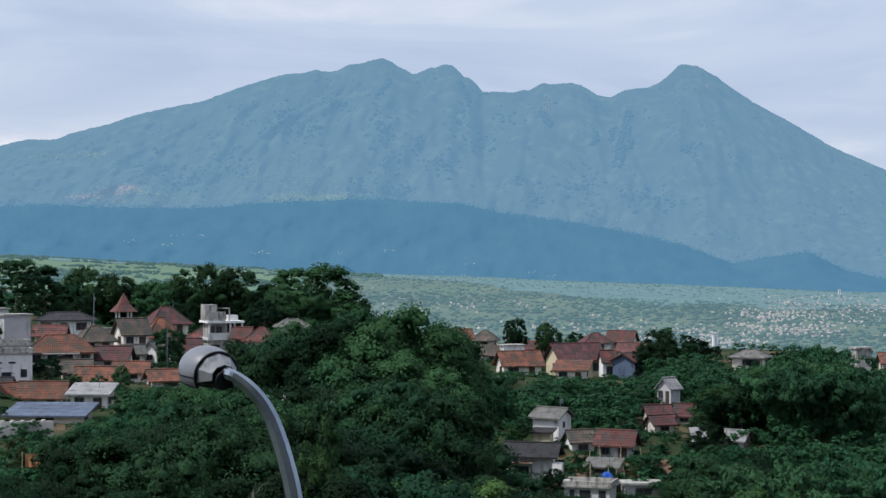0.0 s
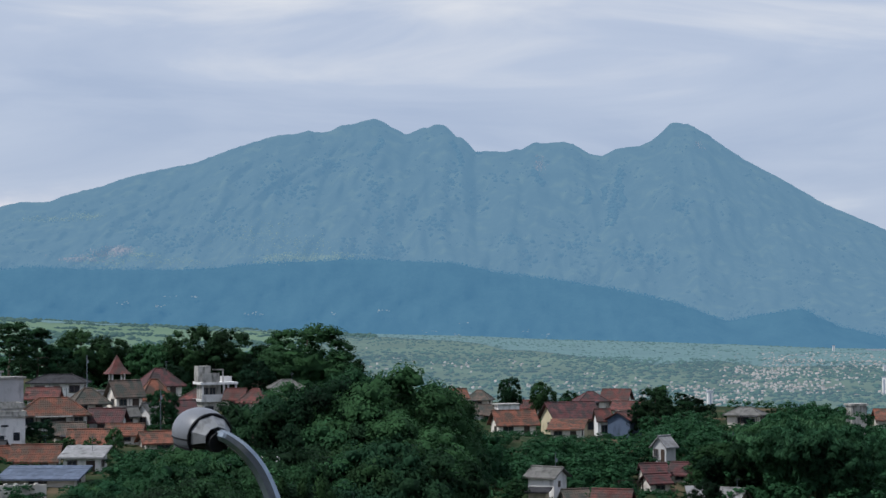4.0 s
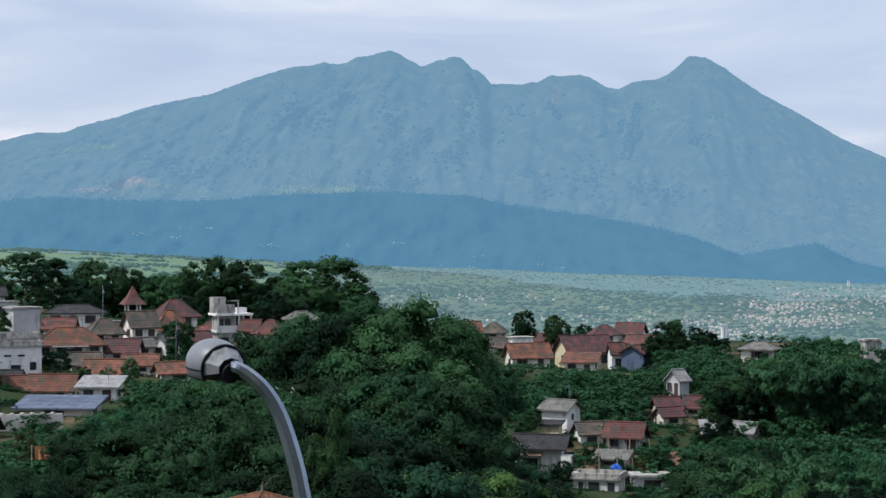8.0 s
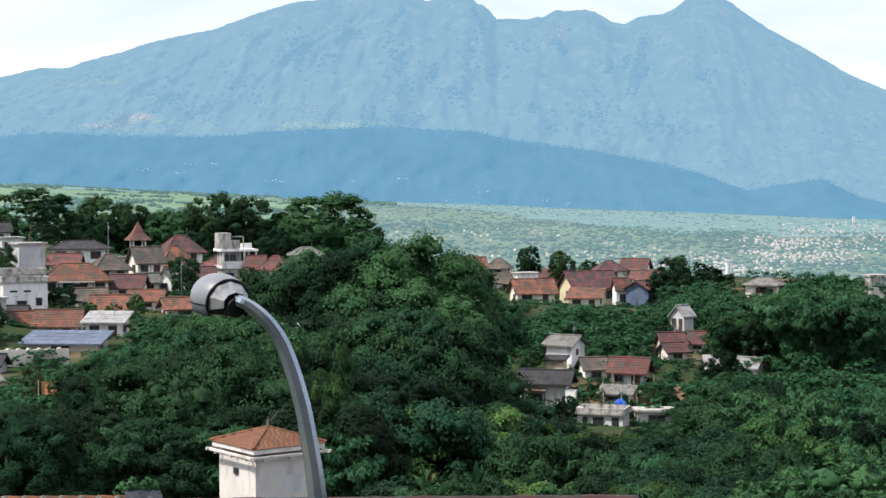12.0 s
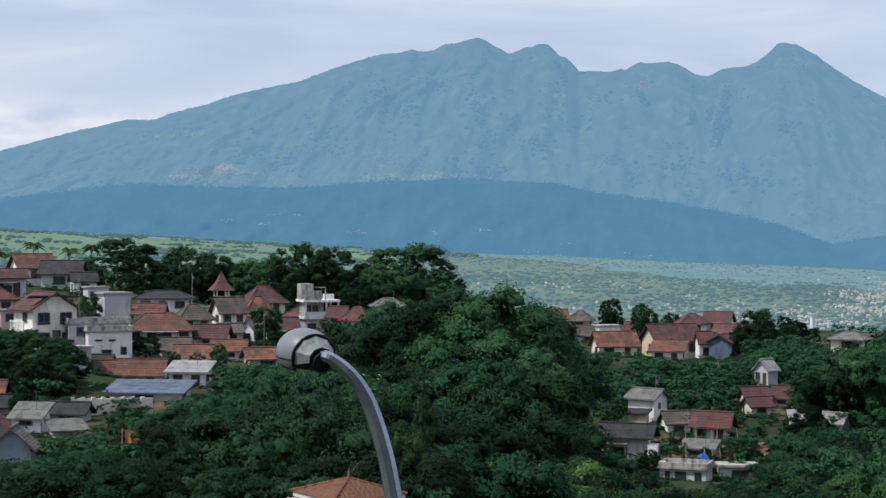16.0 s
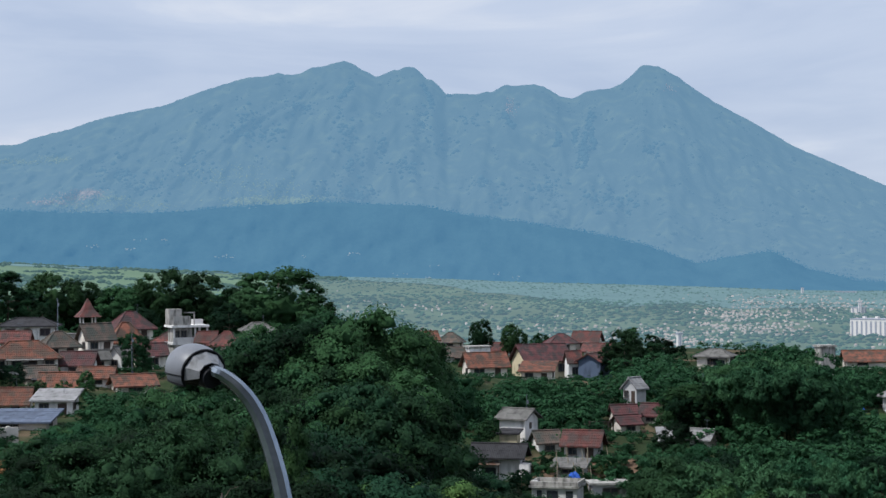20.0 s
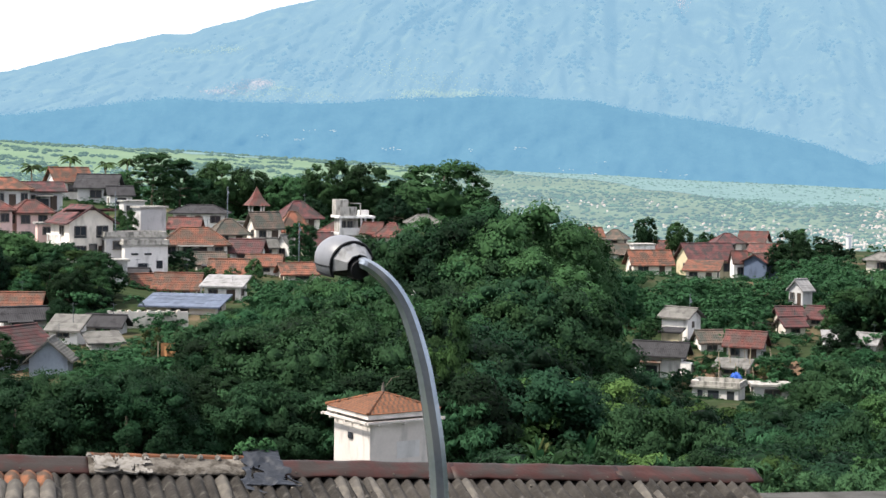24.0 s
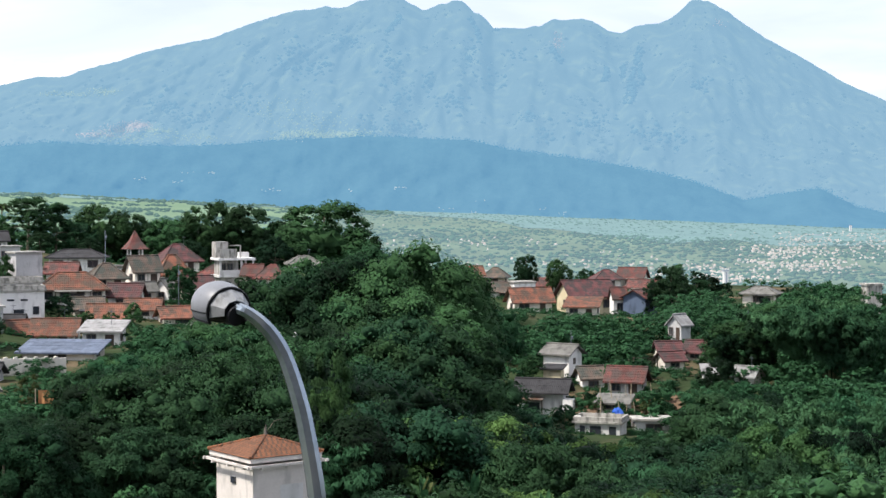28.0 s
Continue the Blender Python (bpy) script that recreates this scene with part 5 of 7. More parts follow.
grove(2.0, 15.0, 118, 160, 34, ((2, -7.4), (5, -7.7), (7.4, -7.0), (9, -6.0), (12, -5.4), (15, -6.2)), ("bamboo", "bamboo", "bamboo", "dark"), 0.95, 0.5)
grove(3.0, 22.0, 88, 116, 36, ((3, -8.0), (8, -7.6), (12, -7.0), (22, -7.0)), ("bright", "bamboo", "dark", "bamboo", "bamboo"), 0.95, 0.5)
grove(13.5, 22.0, 140, 168, 24, ((13.5, -6.2), (16, -5.9), (18, -5.7), (20, -5.9), (22, -5.6)), ("broad", "umbrella", "dark"), 0.95, 0.4)
grove(16.8, 22, 248, 300, 22, ((16.8, -3.2), (18, -3.0), (22, -3.3)), ("broad", "dark"), 0.9, 0.4, 1.5, 2.5, 14, True)
grove(10.4, 20, 288, 304, 14, ((10.4, -2.75), (13.5, -2.55), (16, -2.85), (20, -2.8)), ("dark", "round"), 0.95, 0.25)
grove(-2, 24, 310, 360, 60, ((-2, -2.2), (4, -2.9), (12, -2.9), (24, -3.3)), ("dark", "broad"), 0.9, 0.35, 1.0, 2.0, 12, True)
grove(1.5, 22, 165, 310, 720, ((1, -2.2), (22, -2.4)), ("bush", "broad", "bush", "dark"), 1.3, 0.8, 0.8, 0.5, 4.4, True)
# shrubs and clutter of green round every house
for p_ in PLOTS:
    k_ = math.hypot(p_[0], p_[1])
    for _ in range(10):
        side_ = trng.uniform(-0.75, 0.75) * max(p_[3], 3)
        fwd_ = trng.uniform(0.45, 1.1) * p_[4] + 1.0
        x_ = p_[0] - p_[0] / k_ * fwd_ + p_[1] / k_ * side_
        y_ = p_[1] - p_[1] / k_ * fwd_ - p_[0] / k_ * side_
        if clear_of_houses(x_, y_, 0.1):
            plant_far("bush", x_, y_, trng.uniform(0.5, 0.36 * p_[5] + 0.4), 1.4)
# undergrowth nearest to the roofs
grove(-2.5, 16, 46, 70, 46, ((-2.5, -9.0), (4, -9.2), (16, -8.6)), ("bush", "bamboo", "bush", "bright", "dark"), 1.1, 0.35, 1.0, 1.0)
# plants of the yard between the cottages
for k_ in range(26):
    x_, y_ = 13.2 + trng.random() * 10.5, 171.5 + trng.random() * 9
    if clear_of_houses(x_, y_, 0.2):
        plant(("bush", "bright", "bush", "dry", "bamboo")[k_ % 5], x_, y_, 0.8 + 1.3 * trng.random(), 0.9)
tagged(mesh_part("thicket", mesh_of("thicket", np.concatenate(JOINED["v"]), np.concatenate(JOINED["f"]), LEAF["broad"], normals=np.concatenate(JOINED["q"]))),
       "green thicket of bushes and young trees between the houses", "thicket", kind="stuff")
for t_ in list(UNUSED):
    for c_ in list(t_.children):
        bpy.data.objects.remove(c_)
    bpy.data.objects.remove(t_)


# ---- houses ----
def courses(bm, a, b, c, d, lift, step, seg, rr):
    """Overlapping rows of tiles or sheets over one roof slope: a, b at the eaves, c, d at the ridge."""
    n = max(1, int(((d + c) / 2 - (a + b) / 2).length / step + 0.5))
    for i in range(n):
        t0, t1 = i / n, min(1.0, (i + 1.12) / n)
        l0, r0, l1, r1 = a.lerp(d, t0), b.lerp(c, t0), a.lerp(d, t1), b.lerp(c, t1)
        m = max(1, int((r0 - l0).length / seg + rr.random()))
        for k in range(m):
            u0, u1 = k / m, (k + 0.97) / m
            jog = Vector((0, 0, lift + (0.02 if step > 1 else 0.032) + 0.025 * rr.random()))
            back = Vector((0, 0, lift + 0.012))
            p, q = l0.lerp(r0, u0), l0.lerp(r0, u1)
            v = [bm.verts.new(x) for x in (p + back, q + back, q + jog, p + jog, l1.lerp(r1, u1) + back, l1.lerp(r1, u0) + back)]
            bm.faces.new((v[0], v[1], v[2], v[3]))
            bm.faces.new((v[3], v[2], v[4], v[5]))


def roof_bm(kind, w, d, h, rise, over=0.5, thick=0.14, step=0.42, seg=1.3):
    """A roof slab with eaves, its underside at h, under rows of its cover."""
    bm = bmesh.new()
    rr = random.Random(int(w * 1000 + d * 100 + h * 10))
    W, D = w / 2 + over, d / 2 + over
    lo = h - over * rise / (d / 2 + 0.01) * 0.5
    top = h + rise
    if kind == "flat":
        box(bm, 0, 0, h + 0.1, w + 0.5, d + 0.5, 0.22)
        if w > 4:
            for sx, sy, bx, by in ((0, -1, w + 0.3, 0.15), (0, 1, w + 0.3, 0.15), (-1, 0, 0.15, d), (1, 0, 0.15, d)):
                box(bm, sx * (w / 2 + 0.07), sy * (d / 2 + 0.07), h + 0.41, bx, by, 0.4)
        return bm
    if kind == "shed":
        v = [(-W, -D, h - 0.1), (W, -D, h - 0.1), (W, D, top), (-W, D, top)]
        f = [(0, 1, 2, 3)]
    elif kind == "hip":
        r = max(W - D * 0.95, 0.05)
        if W >= D:
            v = [(-W, -D, lo), (W, -D, lo), (W, D, lo), (-W, D, lo), (-r, 0, top), (r, 0, top)]
            f = [(0, 1, 5, 4), (1, 2, 5), (2, 3, 4, 5), (3, 0, 4)]
        else:
            r = D - W * 0.95
            v = [(-W, -D, lo), (W, -D, lo), (W, D, lo), (-W, D, lo), (0, -r, top), (0, r, top)]
            f = [(0, 1, 4), (1, 2, 5, 4), (2, 3, 5), (3, 0, 4, 5)]
    elif kind == "gablef":
        lo = h - over * rise / (w / 2) * 0.8
        v = [(-W, -D, lo), (W, -D, lo), (W, D, lo), (-W, D, lo), (0, -D, top), (0, D, top)]
        f = [(3, 0, 4, 5), (1, 2, 5, 4)]
    else:
        v = [(-W, -D, lo), (W, -D, lo), (W, D, lo), (-W, D, lo), (-W, 0, top), (W, 0, top)]
        f = [(0, 1, 5, 4), (2, 3, 4, 5)]
    vs = [bm.verts.new(q) for q in v]
    fs = [bm.faces.new([vs[i] for i in q]) for q in f]
    bmesh.ops.recalc_face_normals(bm, faces=fs)
    for face in fs:
        if face.normal.z < 0:
            face.normal_flip()
    ext = bmesh.ops.extrude_face_region(bm, geom=fs)
    for q in ext["geom"]:
        if isinstance(q, bmesh.types.BMVert):
            q.co.z += thick
    bmesh.ops.recalc_face_normals(bm, faces=bm.faces[:])
    for q in f:
        e = [Vector(v[i]) for i in q]
        courses(bm, e[0], e[1], e[2], e[3] if len(e) > 3 else e[2], thick, step, seg, rr)
    return bm


def ridge_bm(kind, w, d, h, rise, over=0.5):
    """Cap tiles along ridge and hips."""
    bm = bmesh.new()
    W, D, top = w / 2 + over, d / 2 + over, h + rise + 0.17
    lo = h - over * rise / (d / 2 + 0.01) * 0.5 + 0.16
    lines = []
    if kind == "gable":
        lines = [((-W, 0, top), (W, 0, top))]
    elif kind == "gablef":
        lines = [((0, -D, top), (0, D, top))]
    elif kind == "hip":
        if W >= D:
            r = max(W - D * 0.95, 0.05)
            a, b = (-r, 0, top), (r, 0, top)
            lines = [(a, b), (a, (-W, -D, lo)), (a, (-W, D, lo)), (b, (W, -D, lo)), (b, (W, D, lo))]
        else:
            r = D - W * 0.95
            a, b = (0, -r, top), (0, r, top)
            lines = [(a, b), (a, (-W, -D, lo)), (b, (-W, D, lo)), (a, (W, -D, lo)), (b, (W, D, lo))]
    for a, b in lines:
        tube(bm, [a, b], [0.11, 0.11], 6)
    return bm


def wall_bm(kind, w, d, h, rise, deep=1.2):
    bm = bmesh.new()
    box(bm, 0, 0, (h - deep) / 2, w, d, h + deep)
    x, y = w / 2, d / 2
    tri = []
    if kind == "gable":
        tri = [[(s * x, -y, h), (s * x, y, h), (s * x, 0, h + rise - 0.02)] for s in (-1, 1)]
        depth = Vector((-0.2, 0, 0))
    elif kind == "gablef":
        tri = [[(-x, s * y, h), (x, s * y, h), (0, s * y, h + rise - 0.02)] for s in (-1, 1)]
        depth = Vector((0, -0.2, 0))
    elif kind == "shed":
        a = [bm.verts.new(q) for q in ((-x, -y, h), (x, -y, h), (x, y, h), (-x, y, h), (x, y, h + rise * 0.9), (-x, y, h + rise * 0.9))]
        for q in ((0, 1, 4, 5), (1, 2, 4), (0, 5, 3), (2, 3, 5, 4)):
            bm.faces.new([a[i] for i in q])
    for k, t in enumerate(tri):
        s = (-1, 1)[k]
        a = [bm.verts.new(q) for q in t]
        b = [bm.verts.new(Vector(q) + depth * s) for q in t]
        bm.faces.new(a)
        bm.faces.new(b[::-1])
        for i in range(3):
            bm.faces.new((a[i], b[i], b[(i + 1) % 3], a[(i + 1) % 3]))
    bmesh.ops.recalc_face_normals(bm, faces=bm.faces[:])
    return bm


def frame_bm(w, h):
    bm = bmesh.new()
    t = 0.08
    for cx, cz, sx, sz in ((0, h / 2, w, t), (0, -h / 2, w + 0.12, t), (-w / 2, 0, t, h), (w / 2, 0, t, h), (0, 0, 0.05, h)):
        box(bm, cx, -0.03, cz, sx, 0.12, sz)
    return bm


WIN = {}


def window(parent, w, h, m):
    """A window of frame and dark panes, set on a wall face that looks along -y of m."""
    key = (round(w, 1), round(h, 1))
    if key not in WIN:
        f = part("window", frame_bm(*key), FRAME)
        p = part("pane", box_bm(0, -0.005, 0, key[0] - 0.1, 0.03, key[1] - 0.1), GLASS_AND_GAPS)
        WIN[key] = (f.data, p.data)
        bpy.data.objects.remove(f)
        bpy.data.objects.remove(p)
    f = mesh_part("window", WIN[key][0], parent)
    f.matrix_basis = m
    mesh_part("pane", WIN[key][1], f)
    return f


def house(x, y, z, w, d, h, turn, kind, rise, wall, cover, storeys, windows, label, name="house"):
    ob = thing(name, label, "house", "houses of the hillside", at=pose(x, y, z, 0, 0, turn))
    part("wall", wall_bm(kind, w, d, h, rise), WALL[wall], ob)
    over = 0.25 if kind == "flat" else min(0.6, 0.09 * w + 0.15)
    roof = part("roof", roof_bm(kind, w, d, h, rise, over, 0.14, 0.42 if cover in TILES else 1.25, 1.1 if cover in TILES else 0.95), ROOF[cover], ob)
    if kind in ("hip", "gable", "gablef"):
        part("ridge_cap", ridge_bm(kind, w, d, h, rise, over), ROOF[cover], roof)
    sh = h / storeys
    wh = min(1.3, sh * 0.48)
    for s in range(storeys):
        zc = s * sh + sh * 0.56
        for i in range(windows):
            u = (i + 0.5) / windows - 0.5
            ww = min(1.8, w / (windows + 0.5) * 0.66)
            if s == 0 and i == windows // 2 and windows > 1:
                dh = min(2.0, sh * 0.8)
                part("door", box_bm(u * w, -d / 2 - 0.02, dh / 2, min(0.95, ww), 0.08, dh), DOOR, ob)
            else:
                window(ob, ww, wh, pose(u * w, -d / 2 - 0.02, zc))
        for side, rz in ((-1, -90), (1, 90)):
            if windows and d > 2.5:
                window(ob, min(1.1, d * 0.25), wh, pose(side * (w / 2 + 0.02), -d * 0.12, zc, 0, 0, rz))
    return ob


HOMES = {p_[13]: house(*p_) for p_ in PLOTS}


def dress_gable_house():
    """The eaves skirt under the gable, the balcony with its rail and the wide shaded openings of the cream house."""
    ob = HOMES["cream two-storey house with a gable front and dark red roof"]
    part("eaves_skirt", box_bm(0, -3.05, 4.45, 6.4, 1.0, 0.12, Matrix.Translation((0, -0.6, 0.9)) @ Matrix.Rotation(radians(-14), 4, "X")), ROOF["darkred"], ob)
    # dark panels on the wall carry the openings' shade in their colour
    for x, z, w, h in ((-1.35, 3.35, 1.5, 1.15), (1.35, 3.35, 1.5, 1.15), (-1.7, 1.15, 1.2, 1.5), (0.2, 1.15, 1.0, 1.9), (1.9, 1.15, 1.3, 1.3)):
        part("opening", box_bm(x, -2.73, z, w, 0.10, h), GLASS_AND_GAPS, ob, "wide dark shaded opening")
    slab_ = part("balcony", box_bm(-3.1, -1.2, 2.2, 1.8, 4.0, 0.16), WALL["white"], ob)
    for k in range(6):
        part("baluster", box_bm(-3.95, -3.0 + 0.72 * k, 2.7, 0.12, 0.12, 0.9), WALL["white"], slab_)
    part("rail", box_bm(-3.95, -1.2, 3.18, 0.16, 4.0, 0.10), WALL["white"], slab_)
    for y in (-3.0, 0.6):
        part("column", box_bm(-3.9, y, 1.0, 0.26, 0.26, 2.4), WALL["white"], slab_)


dress_gable_house()


RUST = material("rusty_sheet", (0.105, 0.062, 0.045), rough=0.9, vary=0.4, scale=1.2, fine=8, bump=0.4, stain=(0.16, 0.15, 0.14), stain_at=0.55, wave=0.16, wave_depth=0.02, spec=0.1)


def lean_to(ob, x, y, z, w, d, cover, posts=True):
    """A porch: a sloping sheet on posts before a wall, over a dark doorway."""
    roof = part("porch_roof", box_bm(0, 0, 0, w, d, 0.07, pose(x, y - d / 2, z, 11, 0, 0)), cover, ob, "sloping sheet over the porch")
    for k in range(max(2, int(w / 0.9))):
        part("batten", box_bm(-w / 2 + 0.2 + 0.9 * k, 0, 0.06, 0.06, d, 0.05, pose(x, y - d / 2, z, 11, 0, 0)), cover, roof)
    if posts:
        for sx in (-1, 1):
            part("post", box_bm(x + sx * (w / 2 - 0.1), y - d + 0.15, z / 2 - 0.6, 0.10, 0.10, z + 1.0), DOOR, ob)
    # flat dark panel in place of the doorway's inner shade
    part("opening", box_bm(x, y - 0.03, z * 0.42, w * 0.6, 0.09, z * 0.7), GLASS_AND_GAPS, ob, "dark open doorway")


def dress_houses():
    """Porches and aerials of the hillside houses."""
    g = random.Random(17)
    for p in PLOTS:
        ob, (w, d, h, kind) = HOMES[p[13]], (p[3], p[4], p[5], p[7])
        if h > 6 or p[1] < 120 or p[0] > 60:
            continue
        if kind in ("gable", "hip") and w > 3.3 and g.random() < 0.6:
            lean_to(ob, w * g.uniform(-0.22, 0.22), -d / 2 - 0.04, min(h * 0.92, 2.0), w * g.uniform(0.35, 0.6), g.uniform(0.9, 1.4), g.choice((RUST, ROOF["darkroof"], ROOF["asbestos"])))
        if g.random() < 0.3 and kind != "flat":
            bm = bmesh.new()
            top_ = h + p[8] + 1.3
            tube(bm, [(w * 0.2, 0, h), (w * 0.2, 0, top_)], [0.03, 0.02], 5)
            aerial = part("aerial", bm, METAL, ob, "thin roof aerial")
            part("crossbar", box_bm(w * 0.2, 0, top_ - 0.15, 0.7, 0.025, 0.025), METAL, aerial)


dress_houses()


def dress_plain_walls():
    """Small openings in the plain walls: the hut's side window, slits and a door of the terrace house, vents of the grey house."""
    hut = HOMES["small white hut under a grey gable roof"]
    window(hut, 0.35, 0.6, pose(1.72, -0.3, 0.75, 0, 0, 90))
    terrace = HOMES["white two-storey house with a flat terrace"]
    # openings are dark panels, the shade inside painted on
    for u, z_, w_, h_ in ((-1.3, 2.1, 0.8, 0.22), (0.2, 2.1, 0.8, 0.22), (1.5, 0.9, 0.7, 0.9), (-0.4, 0.7, 1.1, 0.7)):
        part("opening", box_bm(u, -1.5, z_, w_, 0.09, h_), GLASS_AND_GAPS, terrace, "dark opening in the wall")
    ruin = HOMES["unfinished pale concrete walls with flat slab"]
    for u, w_ in ((-1.5, 0.5), (-0.2, 1.1), (1.5, 0.7)):
        part("opening", box_bm(u, -1.6, 0.5, w_, 0.09, 1.1), GLASS_AND_GAPS, ruin, "dark unglazed opening")
    for u, h_ in ((-2.0, 0.7), (-0.9, 0.35), (0.6, 0.55)):
        part("wall_stub", box_bm(u, -1.5, 1.3 + h_ / 2, 0.6, 0.2, h_), WALL["white"], ruin, "broken top of the unfinished wall")
    grey = HOMES["pale grey house with old dark sheet roof"]
    part("side_wall", box_bm(3.0, -1.0, 0.5, 1.1, 1.6, 3.0), WALL["white"], grey, "stepped white side wall")
    part("opening", box_bm(2.53, -0.1, 1.9, 0.07, 0.5, 0.6), GLASS_AND_GAPS, grey, "small dark opening")


dress_plain_walls()


# ---- street lamp close to the viewpoint ----
LAMP_SHELL = material("grey_lamp_housing", (0.169, 0.180, 0.205), rough=0.42, vary=0.12, scale=12, fine=90, bump=0.1, bump_size=0.001, stain=(0.137, 0.144, 0.158), stain_at=0.66)
LAMP_HOOD = material("pale_grey_hood", (0.218, 0.228, 0.244), rough=0.4, vary=0.2, scale=14, fine=70, bump=0.1, bump_size=0.001, stain=(0.132, 0.139, 0.145), stain_at=0.60)
LAMP_DARK = material("black_seal_and_recess", (0.010, 0.011, 0.014), rough=0.5, vary=0.2, spec=0.15)


def glide(points, steps=5):
    """A smooth line through points, with steps pieces between each two."""
    p = [Vector(q) for q in points]
    out = []
    for i in range(len(p) - 1):
        a, b, c, d = p[max(i - 1, 0)], p[i], p[i + 1], p[min(i + 2, len(p) - 1)]
        for k in range(steps):
            t = k / steps
            out.append(0.5 * (2 * b + (c - a) * t + (2 * a - 5 * b + 4 * c - d) * t * t + (3 * b - a - 3 * c + d) * t * t * t))
    return out + [p[-1]]


def ellipsoid(rx, ry, rz, keep, u=36, v=22):
    bm = bmesh.new()
    bmesh.ops.create_uvsphere(bm, u_segments=u, v_segments=v, radius=1)
    drop = [f for f in bm.faces if not keep(f.calc_center_median())]
    bmesh.ops.delete(bm, geom=drop, context="FACES")
    for q in bm.verts:
        q.co = Vector((q.co.x * rx, q.co.y * ry, q.co.z * rz))
    for f in bm.faces:
        f.smooth = True
    return bm


def street_lamp():
    px, py = -0.565, 7.46
    gz = ground_z(px, py)
    lamp = thing("street_lamp", "grey domed street lamp on a curved tapered steel pole", "street lamp", at=pose(px, py, gz))
    line = [(0, 0, 0.02), (0, 0, 27.0 - gz), (-0.005, 0, 27.8 - gz), (-0.013, 0, 28.2 - gz), (-0.03, 0, 28.52 - gz), (-0.052, 0, 28.75 - gz), (-0.093, 0, 29.0 - gz), (-0.118, 0, 29.11 - gz), (-0.15, 0.0, 29.22 - gz),
            (-0.187, 0.0, 29.32 - gz), (-0.232, -0.005, 29.4 - gz), (-0.283, -0.015, 29.46 - gz), (-0.335, -0.022, 29.502 - gz), (-0.375, -0.022, 29.522 - gz), (-0.43, 0.035, 29.535 - gz)]
    wide = [0.075, 0.058, 0.053, 0.051, 0.049, 0.047, 0.044, 0.043, 0.042, 0.040, 0.038, 0.036, 0.033, 0.031, 0.03]
    bm = bmesh.new()
    course = glide(line[1:])
    span = [0.89 * float(q_) for q_ in np.interp([k / 5 for k in range(len(course))], range(len(wide) - 1), wide[1:])]
    tube(bm, [line[0]] + course, [wide[0]] + span, 8, (-0.182, -0.983, 0))   # an eight-sided pole
    part("pole", bm, METAL, lamp)
    bm = bmesh.new()
    box(bm, 0, 0, 0.02, 0.34, 0.34, 0.04)
    bmesh.ops.bevel(bm, geom=bm.edges[:], offset=0.006, segments=1, affect="EDGES")
    plate = part("base_plate", bm, METAL, lamp)
    for sx in (-1, 1):
        for sy in (-1, 1):
            bm = bmesh.new()
            tube(bm, [(sx * 0.13, sy * 0.13, 0.03), (sx * 0.13, sy * 0.13, 0.075)], [0.016, 0.016], 6)
            part("bolt", bm, METAL, plate)
    # the head looks away to one side: its rear hood, with the pole's end, faces this way
    m = Matrix.Translation((-0.482, 0.09, 29.530 - gz)) @ Matrix.Rotation(radians(128), 4, "Z") @ Matrix.Rotation(radians(-9), 4, "Y")
    RX, RY, RZ = 0.150, 0.122, 0.112
    LOW, REAR = -0.50, -0.50                 # where the dome ends below, and where the hood begins
    shell = part("shell", ellipsoid(RX, RY, RZ, lambda c: c.z > LOW and c.x > REAR, 64, 44), LAMP_SHELL, lamp, "matt grey domed lamp housing")
    shell.matrix_basis = m
    part("bowl", ellipsoid(RX * 0.97, RY * 0.97, RZ * 0.62, lambda c: c.z <= -0.30, 40, 24), LAMP_DARK, shell, "flat dark glass bowl under the lamp")
    def ring(f, n=41, a0=0.0, a1=2 * math.pi):
        return [f(a) for a in np.linspace(a0, a1, n)]
    bm = bmesh.new()
    k = math.sqrt(1 - LOW ** 2)
    tube(bm, ring(lambda a: (RX * k * math.cos(a), RY * k * math.sin(a), RZ * LOW), 41, -2.2, 2.2), [0.006] * 41, 6)
    part("rim_seal", bm, LAMP_DARK, shell, "black rubber seal")
    bm = bmesh.new()
    k = math.sqrt(1 - REAR ** 2)
    tube(bm, ring(lambda a: (REAR * RX, RY * 1.015 * k * math.cos(a), RZ * 1.015 * k * math.sin(a)), 41, -0.6, math.pi + 0.6), [0.0062] * 41, 8, (1, 0, 0))
    part("seam", bm, LAMP_DARK, shell, "black seam round the rear hood")
    # a second seam runs low along the side of the dome
    bm = bmesh.new()
    tube(bm, ring(lambda a: (RX * 0.985 * math.cos(a), RY * 0.985 * math.sin(a), RZ * (-0.16 - 0.10 * math.cos(a))), 25, 0.5, 2.1), [0.0034] * 25, 6, (0, 0, 1))
    part("side_seam", bm, LAMP_DARK, shell, "thin black seam low on the dome")
    # the hood: flat-sided plates that narrow towards the pole, open below
    bm = bmesh.new()
    wide_ = ring(lambda a: Vector((REAR * RX - 0.004, RY * 0.985 * k * math.cos(a), RZ * 0.985 * k * math.sin(a))), 7, -0.35, math.pi + 0.35)
    small_ = ring(lambda a: Vector((-RX * 0.93, RY * 0.50 * math.cos(a), RZ * 0.46 * math.sin(a) + 0.004)), 7, -0.35, math.pi + 0.35)
    va, vb = [bm.verts.new(q) for q in wide_], [bm.verts.new(q) for q in small_]
    for i in range(6):
        bm.faces.new((va[i], va[i + 1], vb[i + 1], vb[i]))
    bmesh.ops.recalc_face_normals(bm, faces=bm.faces[:])
    bmesh.ops.solidify(bm, geom=bm.faces[:], thickness=0.006)
    bmesh.ops.bevel(bm, geom=bm.edges[:], offset=0.0015, segments=1, affect="EDGES")
